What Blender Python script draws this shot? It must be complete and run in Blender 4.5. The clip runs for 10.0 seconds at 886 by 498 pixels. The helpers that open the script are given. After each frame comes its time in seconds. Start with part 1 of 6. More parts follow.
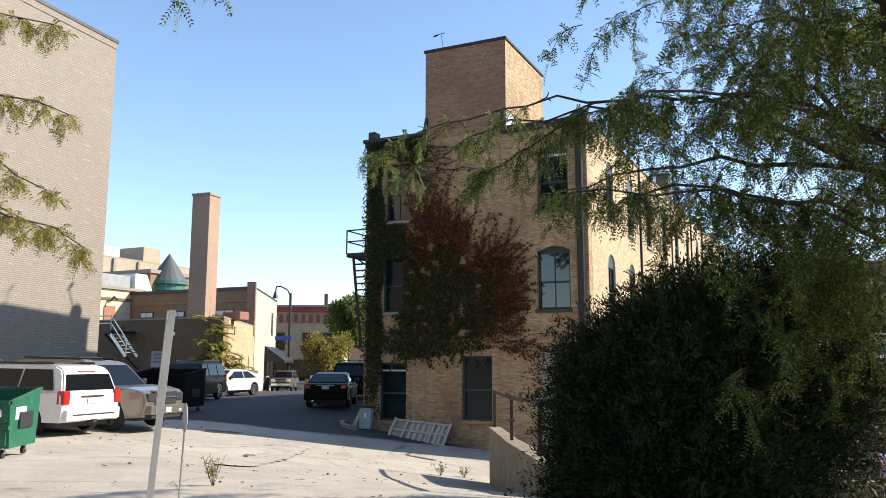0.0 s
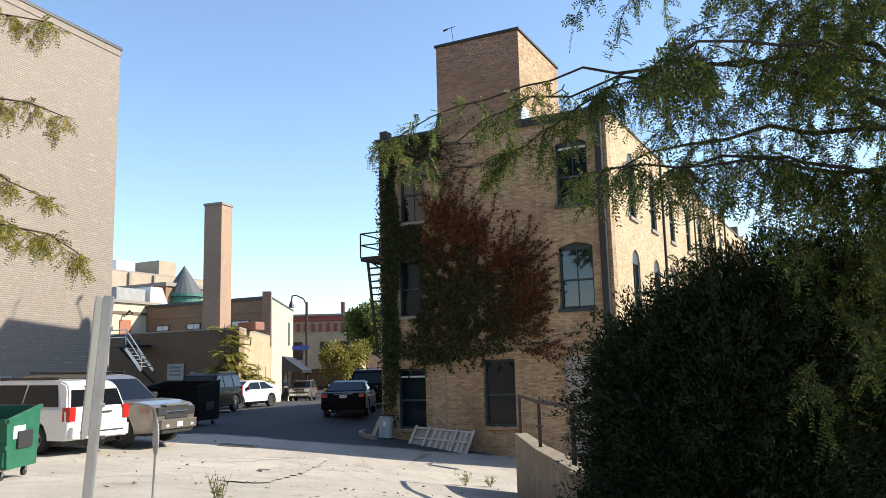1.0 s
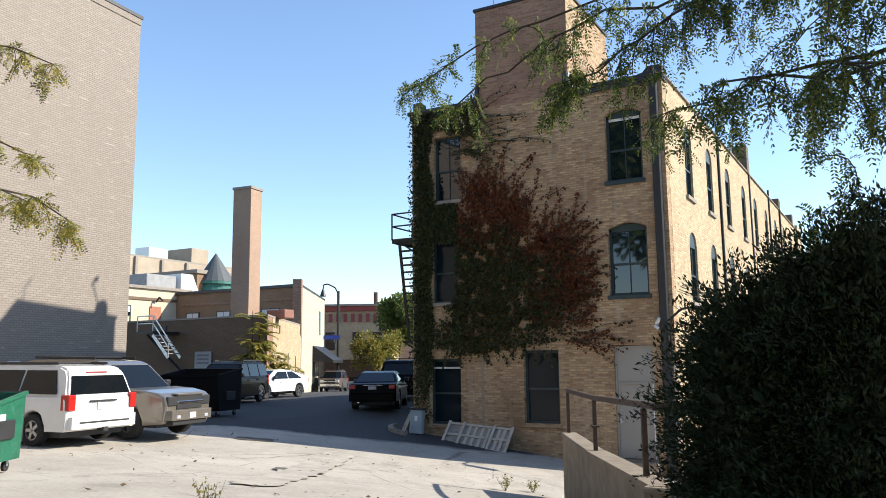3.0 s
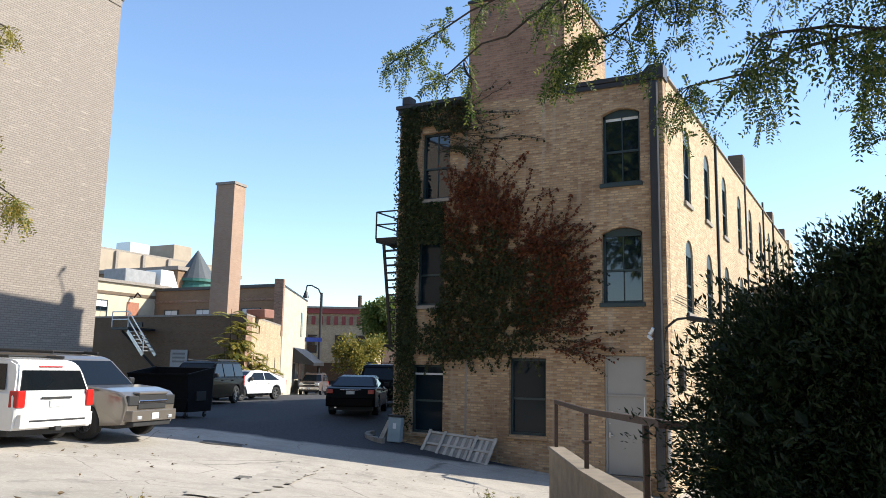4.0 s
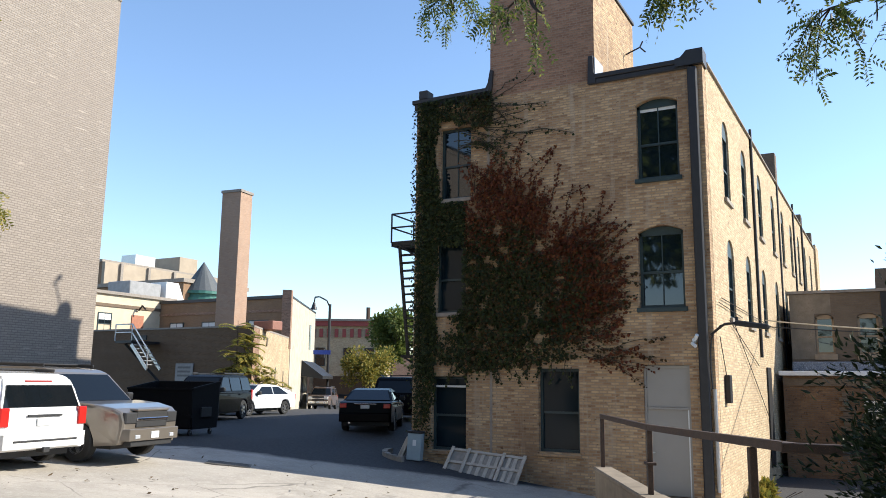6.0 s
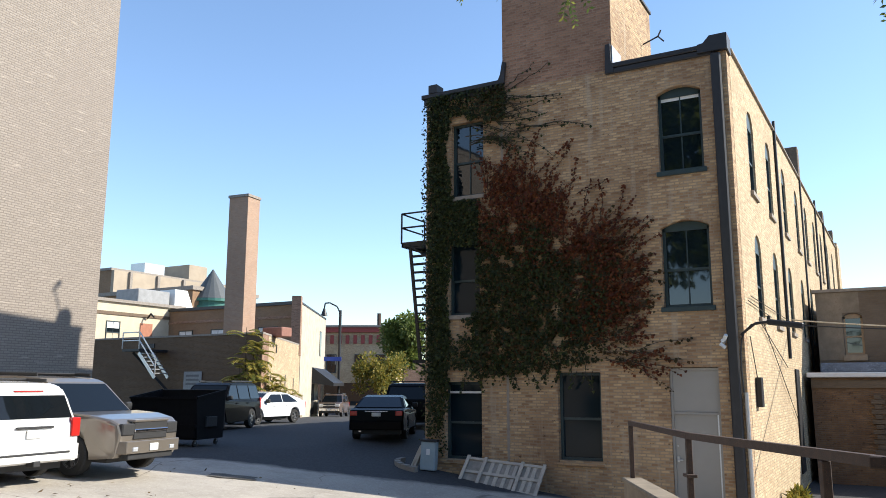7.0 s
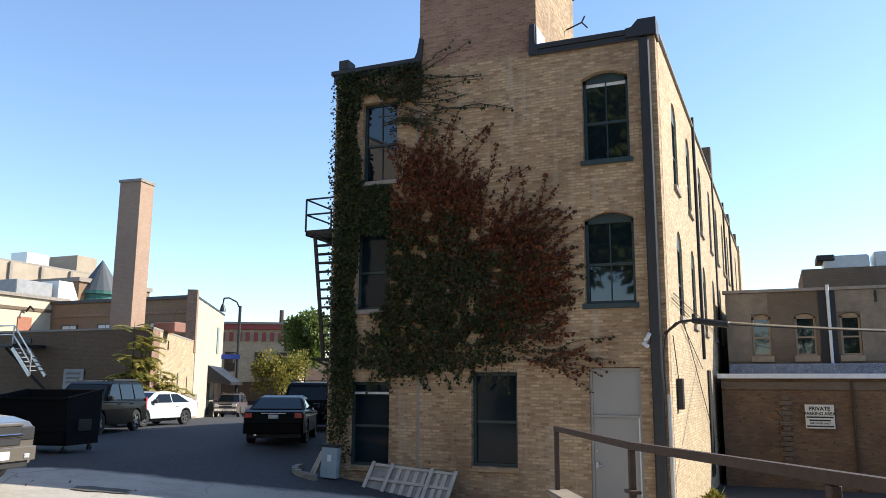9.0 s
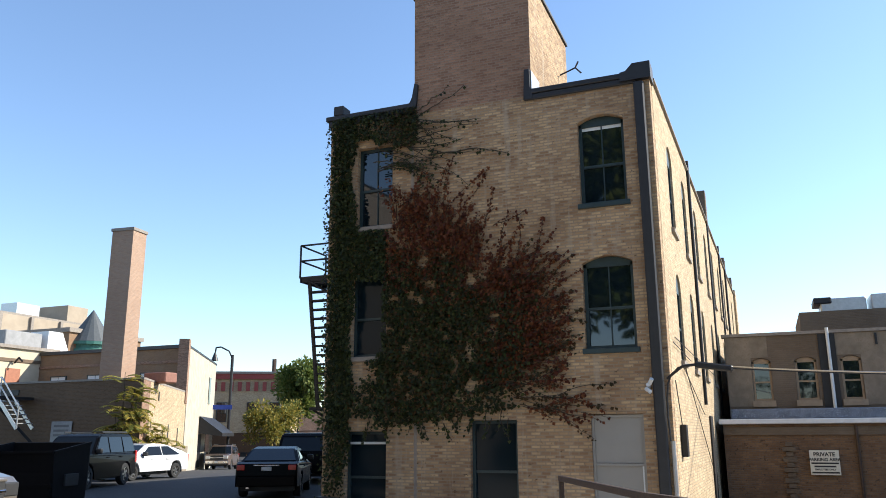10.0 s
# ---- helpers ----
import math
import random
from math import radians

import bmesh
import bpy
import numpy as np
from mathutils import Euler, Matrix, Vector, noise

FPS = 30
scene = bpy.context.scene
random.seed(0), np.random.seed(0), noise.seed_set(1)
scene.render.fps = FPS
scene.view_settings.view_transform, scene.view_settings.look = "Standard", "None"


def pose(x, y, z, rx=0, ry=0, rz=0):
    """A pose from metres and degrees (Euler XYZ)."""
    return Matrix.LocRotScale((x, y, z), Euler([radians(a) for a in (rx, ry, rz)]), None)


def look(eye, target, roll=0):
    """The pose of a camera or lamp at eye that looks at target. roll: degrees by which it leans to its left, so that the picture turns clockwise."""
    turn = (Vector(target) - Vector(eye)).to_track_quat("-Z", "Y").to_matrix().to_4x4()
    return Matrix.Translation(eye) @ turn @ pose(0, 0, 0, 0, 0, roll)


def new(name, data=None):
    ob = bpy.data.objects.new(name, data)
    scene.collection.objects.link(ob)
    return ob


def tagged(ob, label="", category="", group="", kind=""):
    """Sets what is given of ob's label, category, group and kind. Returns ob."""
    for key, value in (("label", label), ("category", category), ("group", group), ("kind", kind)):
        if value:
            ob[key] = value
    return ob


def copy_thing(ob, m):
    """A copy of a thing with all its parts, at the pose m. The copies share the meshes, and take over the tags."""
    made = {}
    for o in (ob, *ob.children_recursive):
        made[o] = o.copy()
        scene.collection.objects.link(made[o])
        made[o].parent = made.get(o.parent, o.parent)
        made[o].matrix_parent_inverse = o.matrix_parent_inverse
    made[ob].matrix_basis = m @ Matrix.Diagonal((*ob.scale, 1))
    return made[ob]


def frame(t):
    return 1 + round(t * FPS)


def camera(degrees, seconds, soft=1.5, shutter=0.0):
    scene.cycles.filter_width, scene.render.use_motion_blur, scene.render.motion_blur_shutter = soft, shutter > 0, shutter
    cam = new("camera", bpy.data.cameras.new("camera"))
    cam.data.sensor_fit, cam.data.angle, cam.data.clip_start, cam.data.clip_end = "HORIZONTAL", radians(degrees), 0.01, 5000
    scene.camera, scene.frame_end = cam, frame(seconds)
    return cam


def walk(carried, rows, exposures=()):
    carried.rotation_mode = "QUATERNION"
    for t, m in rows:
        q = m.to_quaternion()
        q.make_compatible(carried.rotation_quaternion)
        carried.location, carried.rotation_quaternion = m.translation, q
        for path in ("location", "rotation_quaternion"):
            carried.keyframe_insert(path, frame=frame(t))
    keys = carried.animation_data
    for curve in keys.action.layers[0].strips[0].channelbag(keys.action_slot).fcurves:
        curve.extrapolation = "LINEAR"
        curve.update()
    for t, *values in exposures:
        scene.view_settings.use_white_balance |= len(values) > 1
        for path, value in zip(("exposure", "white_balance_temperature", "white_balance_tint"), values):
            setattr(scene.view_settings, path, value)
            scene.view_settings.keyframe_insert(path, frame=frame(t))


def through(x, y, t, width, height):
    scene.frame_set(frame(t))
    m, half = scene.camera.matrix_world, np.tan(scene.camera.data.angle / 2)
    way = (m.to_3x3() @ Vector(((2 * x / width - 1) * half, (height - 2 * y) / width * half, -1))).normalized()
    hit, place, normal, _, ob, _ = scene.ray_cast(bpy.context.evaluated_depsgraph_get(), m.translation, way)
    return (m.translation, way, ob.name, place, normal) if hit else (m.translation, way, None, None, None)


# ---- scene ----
cam = camera(58.7, 10.0, soft=0.9)
PATH = [
    (0, (6.686, -25.119, 2.876), (5.834, -23.332, 3.16), 0.1),
    (0.5, (6.431, -24.748, 2.809), (5.572, -22.963, 3.087), -0.9),
    (1, (6.205, -24.237, 2.839), (5.319, -22.469, 3.138), -1.5),
    (1.5, (5.925, -23.753, 2.8), (5.006, -22.002, 3.1), 0.1),
    (2, (5.678, -23.261, 2.753), (4.707, -21.533, 3.013), -0.7),
    (2.2, (5.588, -23.08, 2.745), (4.599, -21.36, 3.0), -1.2),
    (3.3, (4.971, -22.035, 2.79), (4.014, -20.304, 3.08), -0.5),
    (3.5, (4.904, -21.802, 2.795), (3.935, -20.077, 3.082), -0.3),
    (4, (4.591, -21.346, 2.753), (3.658, -19.602, 3.052), 1.1),
    (4.5, (4.375, -20.953, 2.745), (3.435, -19.216, 3.061), 0.8),
    (5, (4.04, -20.442, 2.765), (3.077, -18.718, 3.085), 0.9),
    (5.5, (3.716, -20.304, 2.722), (2.779, -18.567, 3.047), 0.9),
    (7, (2.879, -19.233, 2.721), (1.913, -17.516, 3.065), 0.1),
    (7.5, (2.671, -18.856, 2.653), (1.713, -17.132, 2.986), 0.6),
    (8, (2.356, -18.51, 2.644), (1.448, -16.752, 2.935), 1.4),
    (8.5, (2.173, -18.155, 2.681), (1.361, -16.351, 2.97), 0.7),
    (9, (2.063, -17.852, 2.748), (1.31, -16.032, 3.091), 0.3),
    (9.5, (1.927, -17.653, 2.784), (1.216, -15.83, 3.195), 0.0),
    (10, (1.886, -17.65, 2.748), (1.158, -15.845, 3.208), -0.3),
]
walk(cam, [(t, look(eye, target, roll)) for t, eye, target, roll in PATH],
     exposures=[(0, 0.9, 6600, 10), (2, 0.88, 6500, 10), (4, 0.86, 6300, 10), (10, 0.85, 6300, 10)])

# ---------- world, sun, exposure ----------
SUN = Vector((12.7, 7.7, 9.9)).normalized()      # towards the sun
world = bpy.data.worlds.new("sky")
scene.world = world
world.use_nodes = True
wn = world.node_tree.nodes
sky = wn.new("ShaderNodeTexSky")
sky.sky_type = "NISHITA"
sky.sun_disc = False
sky.sun_elevation = math.asin(SUN.z)
sky.sun_rotation = math.atan2(SUN.x, SUN.y)
sky.air_density, sky.dust_density, sky.ozone_density = 1.0, 0.25, 2.5
world.node_tree.links.new(sky.outputs[0], wn["Background"].inputs[0])
wn["Background"].inputs[1].default_value = 0.145
sun = new("sun", bpy.data.lights.new("sun", "SUN"))
sun.data.energy, sun.data.angle, sun.data.color = 4.8, radians(0.5), (1.0, 0.93, 0.8)
sun.matrix_world = look(SUN * 60, (0, 0, 0))


# ---------- materials ----------
class Nodes:
    """A short way to write node materials."""

    def __init__(self, name):
        self.mat = bpy.data.materials.new(name)
        self.mat.use_nodes = True
        self.tree = self.mat.node_tree
        self.bsdf = self.tree.nodes["Principled BSDF"]

    def add(self, kind, links=None, **values):
        n = self.tree.nodes.new("ShaderNode" + kind)
        for k, v in values.items():
            if k == "operation":
                n.operation = v
            elif k == "feature":
                n.feature = v
            else:
                n.inputs[k.replace("_", " ")].default_value = v
        for k, v in (links or {}).items():
            self.tree.links.new(v, n.inputs[k])
        return n

    def coords(self, sx=1, sy=1, sz=1):
        tc = self.tree.nodes.new("ShaderNodeTexCoord")
        m = self.add("Mapping", {"Vector": tc.outputs["Object"]})
        m.inputs["Scale"].default_value = (sx, sy, sz)
        return m.outputs[0]

    def noise(self, vec, scale, detail=4.0, rough=0.55):
        return self.add("TexNoise", {"Vector": vec}, Scale=scale, Detail=detail, Roughness=rough).outputs["Fac"]

    def ramp(self, fac, *stops):
        r = self.tree.nodes.new("ShaderNodeValToRGB")
        el = r.color_ramp.elements
        while len(el) < len(stops):
            el.new(0.5)
        for e, (p, c) in zip(el, stops):
            e.position = p
            e.color = (c, c, c, 1) if isinstance(c, (int, float)) else (*c, 1)
        self.tree.links.new(fac, r.inputs[0])
        return r.outputs[0]

    def mix(self, fac, a, b, blend="MIX"):
        m = self.tree.nodes.new("ShaderNodeMix")
        m.data_type, m.blend_type = "RGBA", blend
        for sock, v in ((m.inputs[0], fac), (m.inputs[6], a), (m.inputs[7], b)):
            if isinstance(v, (int, float)):
                sock.default_value = v
            elif isinstance(v, tuple):
                sock.default_value = (*v, 1)
            else:
                self.tree.links.new(v, sock)
        return m.outputs[2]

    def bump(self, height, strength=0.3, distance=0.01):
        b = self.add("Bump", {"Height": height}, Strength=strength, Distance=distance)
        self.tree.links.new(b.outputs[0], self.bsdf.inputs["Normal"])

    def out(self, color=None, rough=None, metal=None, spec=None):
        for key, v in (("Base Color", color), ("Roughness", rough), ("Metallic", metal), ("Specular IOR Level", spec)):
            if v is None:
                continue
            if isinstance(v, (int, float)):
                self.bsdf.inputs[key].default_value = v
            elif isinstance(v, tuple):
                self.bsdf.inputs[key].default_value = (*v, 1)
            else:
                self.tree.links.new(v, self.bsdf.inputs[key])
        return self.mat


def brick_vector(n):
    """Lays x + y along the courses and z across them, for upright walls that run along either axis."""
    tc = n.tree.nodes.new("ShaderNodeTexCoord")
    s = n.add("SeparateXYZ", {0: tc.outputs["Object"]})
    a = n.add("Math", {0: s.outputs[0], 1: s.outputs[1]}, operation="ADD")
    c = n.add("CombineXYZ", {0: a.outputs[0], 1: s.outputs[2]})
    return c.outputs[0], tc.outputs["Object"]


def brick_mat(name, c1, c2, mortar, stain, length=0.215, course=0.072, joint=0.011, bump=0.5, stain_low=0.42, stain_high=0.75, scale=0.55, patches=0.5, pale=None, streaks=None, pits=None):
    n = Nodes(name)
    v, obj = brick_vector(n)
    b = n.tree.nodes.new("ShaderNodeTexBrick")
    n.tree.links.new(v, b.inputs["Vector"])
    for k, val in (("Color1", (*c1, 1)), ("Color2", (*c2, 1)), ("Mortar", (*mortar, 1)), ("Scale", 1.0), ("Mortar Size", joint), ("Mortar Smooth", 0.15),
                   ("Bias", 0.0), ("Brick Width", length), ("Row Height", course)):
        b.inputs[k].default_value = val
    big = n.noise(obj, scale, 5, 0.6)
    fine = n.noise(obj, 22, 4, 0.6)
    mid = n.noise(obj, 3.0, 4, 0.6)
    col = n.mix(n.ramp(fine, (0.3, 0.0), (0.75, 0.35)), b.outputs["Color"], tuple(0.45 * k for k in c1))
    col = n.mix(n.ramp(mid, (0.45, 0.0), (0.7, patches * 0.5)), col, mortar)
    col = n.mix(n.ramp(big, (stain_low, 0.0), (stain_high, 0.65)), col, stain)
    if pits:
        col = n.mix(n.ramp(n.noise(n.coords(1.0, 1.0, 1.7), 6.5, 5, 0.7), (0.6, 0.0), (0.66, 0.8)), col, pits)
    if streaks:
        run = n.noise(n.coords(0.9, 0.9, 9.0), 1.5, 5, 0.65)
        col = n.mix(n.ramp(run, (0.6, 0.0), (0.68, 0.7)), col, streaks)
    if pale:
        drip = n.noise(n.coords(2.2, 2.2, 0.22), 1.6, 4, 0.6)
        col = n.mix(n.ramp(drip, (0.56, 0.0), (0.72, 0.6)), col, pale)
    h = n.mix(0.35, b.outputs["Fac"], fine)
    inv = n.add("Invert", {"Color": h})
    n.bump(inv.outputs[0], bump, 0.012)
    return n.out(col, 0.88, spec=0.25)


def plain_mat(name, color, rough=0.6, metal=0.0, vary=0.25, scale=6.0, bump=0.0, wear=None, spec=0.5):
    n = Nodes(name)
    v = n.coords()
    a = n.noise(v, scale, 5, 0.6)
    f = n.noise(v, scale * 9, 3, 0.6)
    col = n.mix(n.ramp(a, (0.3, 0.0), (0.7, 1.0)), tuple(c * (1 - vary) for c in color), color)
    if wear:
        col = n.mix(n.ramp(f, (0.56, 0.0), (0.66, 0.8)), col, wear)
    if bump:
        n.bump(f, bump, 0.006)
    return n.out(col, n.ramp(f, (0.3, max(rough - 0.1, 0.02)), (0.7, min(rough + 0.1, 1.0))), metal, spec)


def leaf_mat(name, c1, c2, c3, through=0.35):
    n = Nodes(name)
    g = n.tree.nodes.new("ShaderNodeNewGeometry")
    col = n.ramp(g.outputs["Random Per Island"], (0.0, c1), (0.55, c2), (1.0, c3))
    n.out(col, 0.55, spec=0.3)
    tr = n.tree.nodes.new("ShaderNodeBsdfTranslucent")
    n.tree.links.new(col, tr.inputs[0])
    m = n.tree.nodes.new("ShaderNodeMixShader")
    m.inputs[0].default_value = through
    n.tree.links.new(n.bsdf.outputs[0], m.inputs[1])
    n.tree.links.new(tr.outputs[0], m.inputs[2])
    n.tree.links.new(m.outputs[0], n.tree.nodes["Material Output"].inputs[0])
    return n.mat


def glass_mat(name, tint=(0.006, 0.012, 0.016), rough=0.03, spec=0.85):
    n = Nodes(name)
    v = n.coords()
    n.bump(n.noise(v, 1.3, 2, 0.5), 0.06, 0.02)
    return n.out(tint, rough, spec=spec)


def paint_mat(name, color, metal=0.0, rough=0.25, coat=0.8, dusty=0.15, spec=0.5):
    n = Nodes(name)
    v = n.coords()
    dust = n.noise(v, 3, 4, 0.6)
    col = n.mix(n.ramp(dust, (0.4, 0.0), (0.8, dusty)), color, (0.35, 0.31, 0.26))
    n.bsdf.inputs["Coat Weight"].default_value = coat
    n.bsdf.inputs["Coat Roughness"].default_value = 0.05
    return n.out(col, rough, metal, spec)


def ground_mat():
    n = Nodes("worn_paving")
    v = n.coords()
    big, mid, fine, grit = n.noise(v, 0.18, 5, 0.6), n.noise(v, 1.1, 6, 0.65), n.noise(v, 14, 5, 0.65), n.noise(v, 90, 3, 0.6)
    col = n.mix(n.ramp(big, (0.35, 0.0), (0.65, 1.0)), (0.34, 0.31, 0.265), (0.46, 0.415, 0.36))
    col = n.mix(n.ramp(mid, (0.45, 0.0), (0.72, 0.6)), col, (0.24, 0.215, 0.185))
    col = n.mix(n.ramp(fine, (0.5, 0.0), (0.75, 0.5)), col, (0.56, 0.51, 0.44))
    col = n.mix(n.ramp(n.noise(v, 38, 4, 0.7), (0.6, 0.0), (0.68, 0.55)), col, (0.12, 0.105, 0.09))
    col = n.mix(n.ramp(n.noise(n.coords(0.5, 0.5, 0.5), 0.9, 6, 0.75), (0.58, 0.0), (0.62, 0.5)), col, (0.2, 0.185, 0.165))
    warp = n.mix(0.16, v, n.add("TexNoise", {"Vector": v}, Scale=0.9, Detail=4.0).outputs["Color"])
    vor = n.add("TexVoronoi", {"Vector": warp}, Scale=0.42, feature="DISTANCE_TO_EDGE")
    crack = n.ramp(vor.outputs["Distance"], (0.0, 0.6), (0.003, 0.45), (0.007, 0.0))
    patchy = n.ramp(n.noise(v, 0.35, 3, 0.5), (0.42, 0.0), (0.55, 1.0))
    cr = n.mix(1.0, crack, patchy, "MULTIPLY")
    leafy = n.ramp(n.noise(n.coords(1.0, 2.2, 1.0), 7.5, 3, 0.6), (0.66, 0.0), (0.7, 1.0))
    col = n.mix(n.mix(1.0, leafy, n.ramp(n.noise(v, 0.5, 2, 0.5), (0.45, 0.0), (0.6, 0.8)), "MULTIPLY"), col, (0.1, 0.075, 0.05))
    col = n.mix(cr, col, (0.075, 0.068, 0.06))
    # darker alley asphalt from its mouth between the buildings; building shade is painted in
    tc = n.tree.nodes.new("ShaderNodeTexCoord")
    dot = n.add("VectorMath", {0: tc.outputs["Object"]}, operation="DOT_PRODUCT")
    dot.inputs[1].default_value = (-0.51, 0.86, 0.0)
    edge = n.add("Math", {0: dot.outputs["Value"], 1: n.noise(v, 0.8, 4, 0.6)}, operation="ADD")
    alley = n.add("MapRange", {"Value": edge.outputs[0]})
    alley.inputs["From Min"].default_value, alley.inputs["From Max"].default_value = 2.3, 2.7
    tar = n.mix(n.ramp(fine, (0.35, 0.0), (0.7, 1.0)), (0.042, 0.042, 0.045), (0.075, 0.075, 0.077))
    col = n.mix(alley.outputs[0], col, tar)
    h = n.mix(0.5, grit, n.add("Invert", {"Color": cr}).outputs[0])
    n.bump(h, 0.45, 0.01)
    return n.out(col, 0.9, spec=0.2)


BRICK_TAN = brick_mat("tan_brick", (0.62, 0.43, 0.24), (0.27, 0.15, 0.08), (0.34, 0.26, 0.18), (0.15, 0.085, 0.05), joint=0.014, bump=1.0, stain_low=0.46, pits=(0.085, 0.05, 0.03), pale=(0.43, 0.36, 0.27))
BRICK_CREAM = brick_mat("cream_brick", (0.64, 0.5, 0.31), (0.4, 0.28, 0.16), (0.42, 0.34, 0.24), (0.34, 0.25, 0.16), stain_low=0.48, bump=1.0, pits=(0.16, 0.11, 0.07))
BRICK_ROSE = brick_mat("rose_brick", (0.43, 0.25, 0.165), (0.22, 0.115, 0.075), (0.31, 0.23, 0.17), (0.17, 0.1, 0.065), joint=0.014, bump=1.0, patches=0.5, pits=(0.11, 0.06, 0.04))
BRICK_GREY = brick_mat("painted_grey_brick", (0.335, 0.288, 0.245), (0.29, 0.25, 0.212), (0.21, 0.178, 0.15), (0.25, 0.212, 0.182), joint=0.011, bump=0.6, patches=0.5, scale=0.2, streaks=(0.43, 0.37, 0.31))
BRICK_BROWN = brick_mat("brown_brick", (0.27, 0.155, 0.08), (0.17, 0.095, 0.05), (0.17, 0.125, 0.09), (0.1, 0.06, 0.04), scale=0.9, pits=(0.06, 0.04, 0.03), bump=0.8)
BRICK_DARK = brick_mat("dark_brown_brick", (0.17, 0.125, 0.085), (0.14, 0.1, 0.065), (0.14, 0.11, 0.085), (0.2, 0.16, 0.12))
STUCCO = plain_mat("cream_stucco", (0.62, 0.53, 0.38), 0.9, vary=0.18, scale=1.2, bump=0.2, spec=0.2)
WHITE_STUCCO = plain_mat("white_stucco", (0.75, 0.72, 0.66), 0.9, vary=0.1, scale=1.2, bump=0.2, spec=0.2)
CONCRETE = plain_mat("weathered_concrete", (0.29, 0.24, 0.18), 0.9, vary=0.4, scale=2.2, bump=0.5, wear=(0.24, 0.2, 0.15), spec=0.2)
PAVING = ground_mat()
COPING = plain_mat("black_coping", (0.025, 0.025, 0.028), 0.5, vary=0.3)
IRON = plain_mat("black_iron", (0.02, 0.02, 0.022), 0.5, vary=0.3, spec=0.4)
RUST = plain_mat("rusty_brown_rail", (0.065, 0.038, 0.024), 0.7, vary=0.45, scale=9, bump=0.3, wear=(0.13, 0.065, 0.035))
TEAL_FRAME = plain_mat("dark_teal_frame", (0.022, 0.045, 0.05), 0.5, vary=0.3)
GREY_DOOR = plain_mat("grey_painted_steel", (0.30, 0.285, 0.26), 0.5, vary=0.08, scale=1.5)
STONE_SILL = plain_mat("grey_stone", (0.3, 0.26, 0.22), 0.85, vary=0.3, bump=0.3)
GLASS = glass_mat("window_glass")
DARK_GLASS = glass_mat("dusty_dark_glass", (0.006, 0.014, 0.02), 0.1, 0.22)
BLIND = plain_mat("white_blind", (0.7, 0.72, 0.72), 0.7, vary=0.08)
GALV = plain_mat("galvanised_steel", (0.5, 0.51, 0.52), 0.4, 0.8, vary=0.2)
ROOFING = plain_mat("grey_roofing", (0.12, 0.115, 0.11), 0.9, vary=0.3, scale=2)
BARK = plain_mat("bark", (0.07, 0.052, 0.038), 0.95, vary=0.45, scale=14, bump=0.8)
TWIG = plain_mat("twig", (0.06, 0.045, 0.03), 0.9, vary=0.3)
LOCUST = leaf_mat("locust_leaf", (0.04, 0.07, 0.02), (0.085, 0.125, 0.03), (0.26, 0.26, 0.055), 0.5)
LOCUST_GOLD = leaf_mat("golden_locust_leaf", (0.1, 0.13, 0.03), (0.24, 0.21, 0.04), (0.36, 0.27, 0.05), 0.4)
SHRUB = leaf_mat("evergreen_needles", (0.012, 0.021, 0.0075), (0.02, 0.034, 0.01), (0.04, 0.058, 0.017), 0.1)
IVY_GREEN = leaf_mat("green_ivy_leaf", (0.013, 0.021, 0.005), (0.024, 0.034, 0.008), (0.065, 0.075, 0.017), 0.2)
IVY_RED = leaf_mat("red_ivy_leaf", (0.065, 0.017, 0.007), (0.135, 0.034, 0.012), (0.22, 0.075, 0.022), 0.25)
IVY_MIXED = leaf_mat("turning_ivy_leaf", (0.024, 0.022, 0.005), (0.05, 0.033, 0.007), (0.09, 0.038, 0.01), 0.2)
FAR_LEAF = leaf_mat("street_tree_leaf", (0.07, 0.11, 0.025), (0.12, 0.16, 0.035), (0.22, 0.24, 0.06), 0.4)


# ---------- building blocks ----------
def mesh_of(bm, name):
    me = bpy.data.meshes.new(name)
    bm.to_mesh(me)
    bm.free()
    return me


def part(name, bm, material, parent=None, label="", m=None):
    """Links a bmesh as one mesh object, under a thing or a part."""
    bmesh.ops.recalc_face_normals(bm, faces=bm.faces)
    ob = new(name, mesh_of(bm, name))
    ob.data.materials.append(material)
    ob.parent = parent
    if m is not None:
        ob.matrix_basis = m
    if label:
        ob["label"] = label
    return ob


def thing(name, label, category, group="", kind="", m=None):
    ob = new(name)
    ob.empty_display_size = 0.2
    if m is not None:
        ob.matrix_basis = m
    return tagged(ob, label, category, group, kind)


def box(bm, x0, y0, z0, x1, y1, z1, bevel=0.0, m=None):
    r = bmesh.ops.create_cube(bm, size=1.0, matrix=Matrix.Translation(((x0 + x1) / 2, (y0 + y1) / 2, (z0 + z1) / 2)) @ Matrix.Diagonal((abs(x1 - x0), abs(y1 - y0), abs(z1 - z0), 1)))
    if bevel:
        es = {e for v in r["verts"] for e in v.link_edges}
        r = bmesh.ops.bevel(bm, geom=list(es), offset=bevel, segments=1, affect="EDGES")
    if m is not None:
        bmesh.ops.transform(bm, matrix=m, verts=r["verts"])
    return bm


def boxes(*rows, bevel=0.0):
    bm = bmesh.new()
    for r in rows:
        box(bm, *r, bevel=bevel)
    return bm


def rod(bm, a, b, r, sides=8, r2=None):
    a, b = Vector(a), Vector(b)
    d = b - a
    m = Matrix.Translation((a + b) / 2) @ d.to_track_quat("Z", "Y").to_matrix().to_4x4()
    bmesh.ops.create_cone(bm, cap_ends=True, segments=sides, radius1=r, radius2=r if r2 is None else r2, depth=d.length, matrix=m)
    return bm


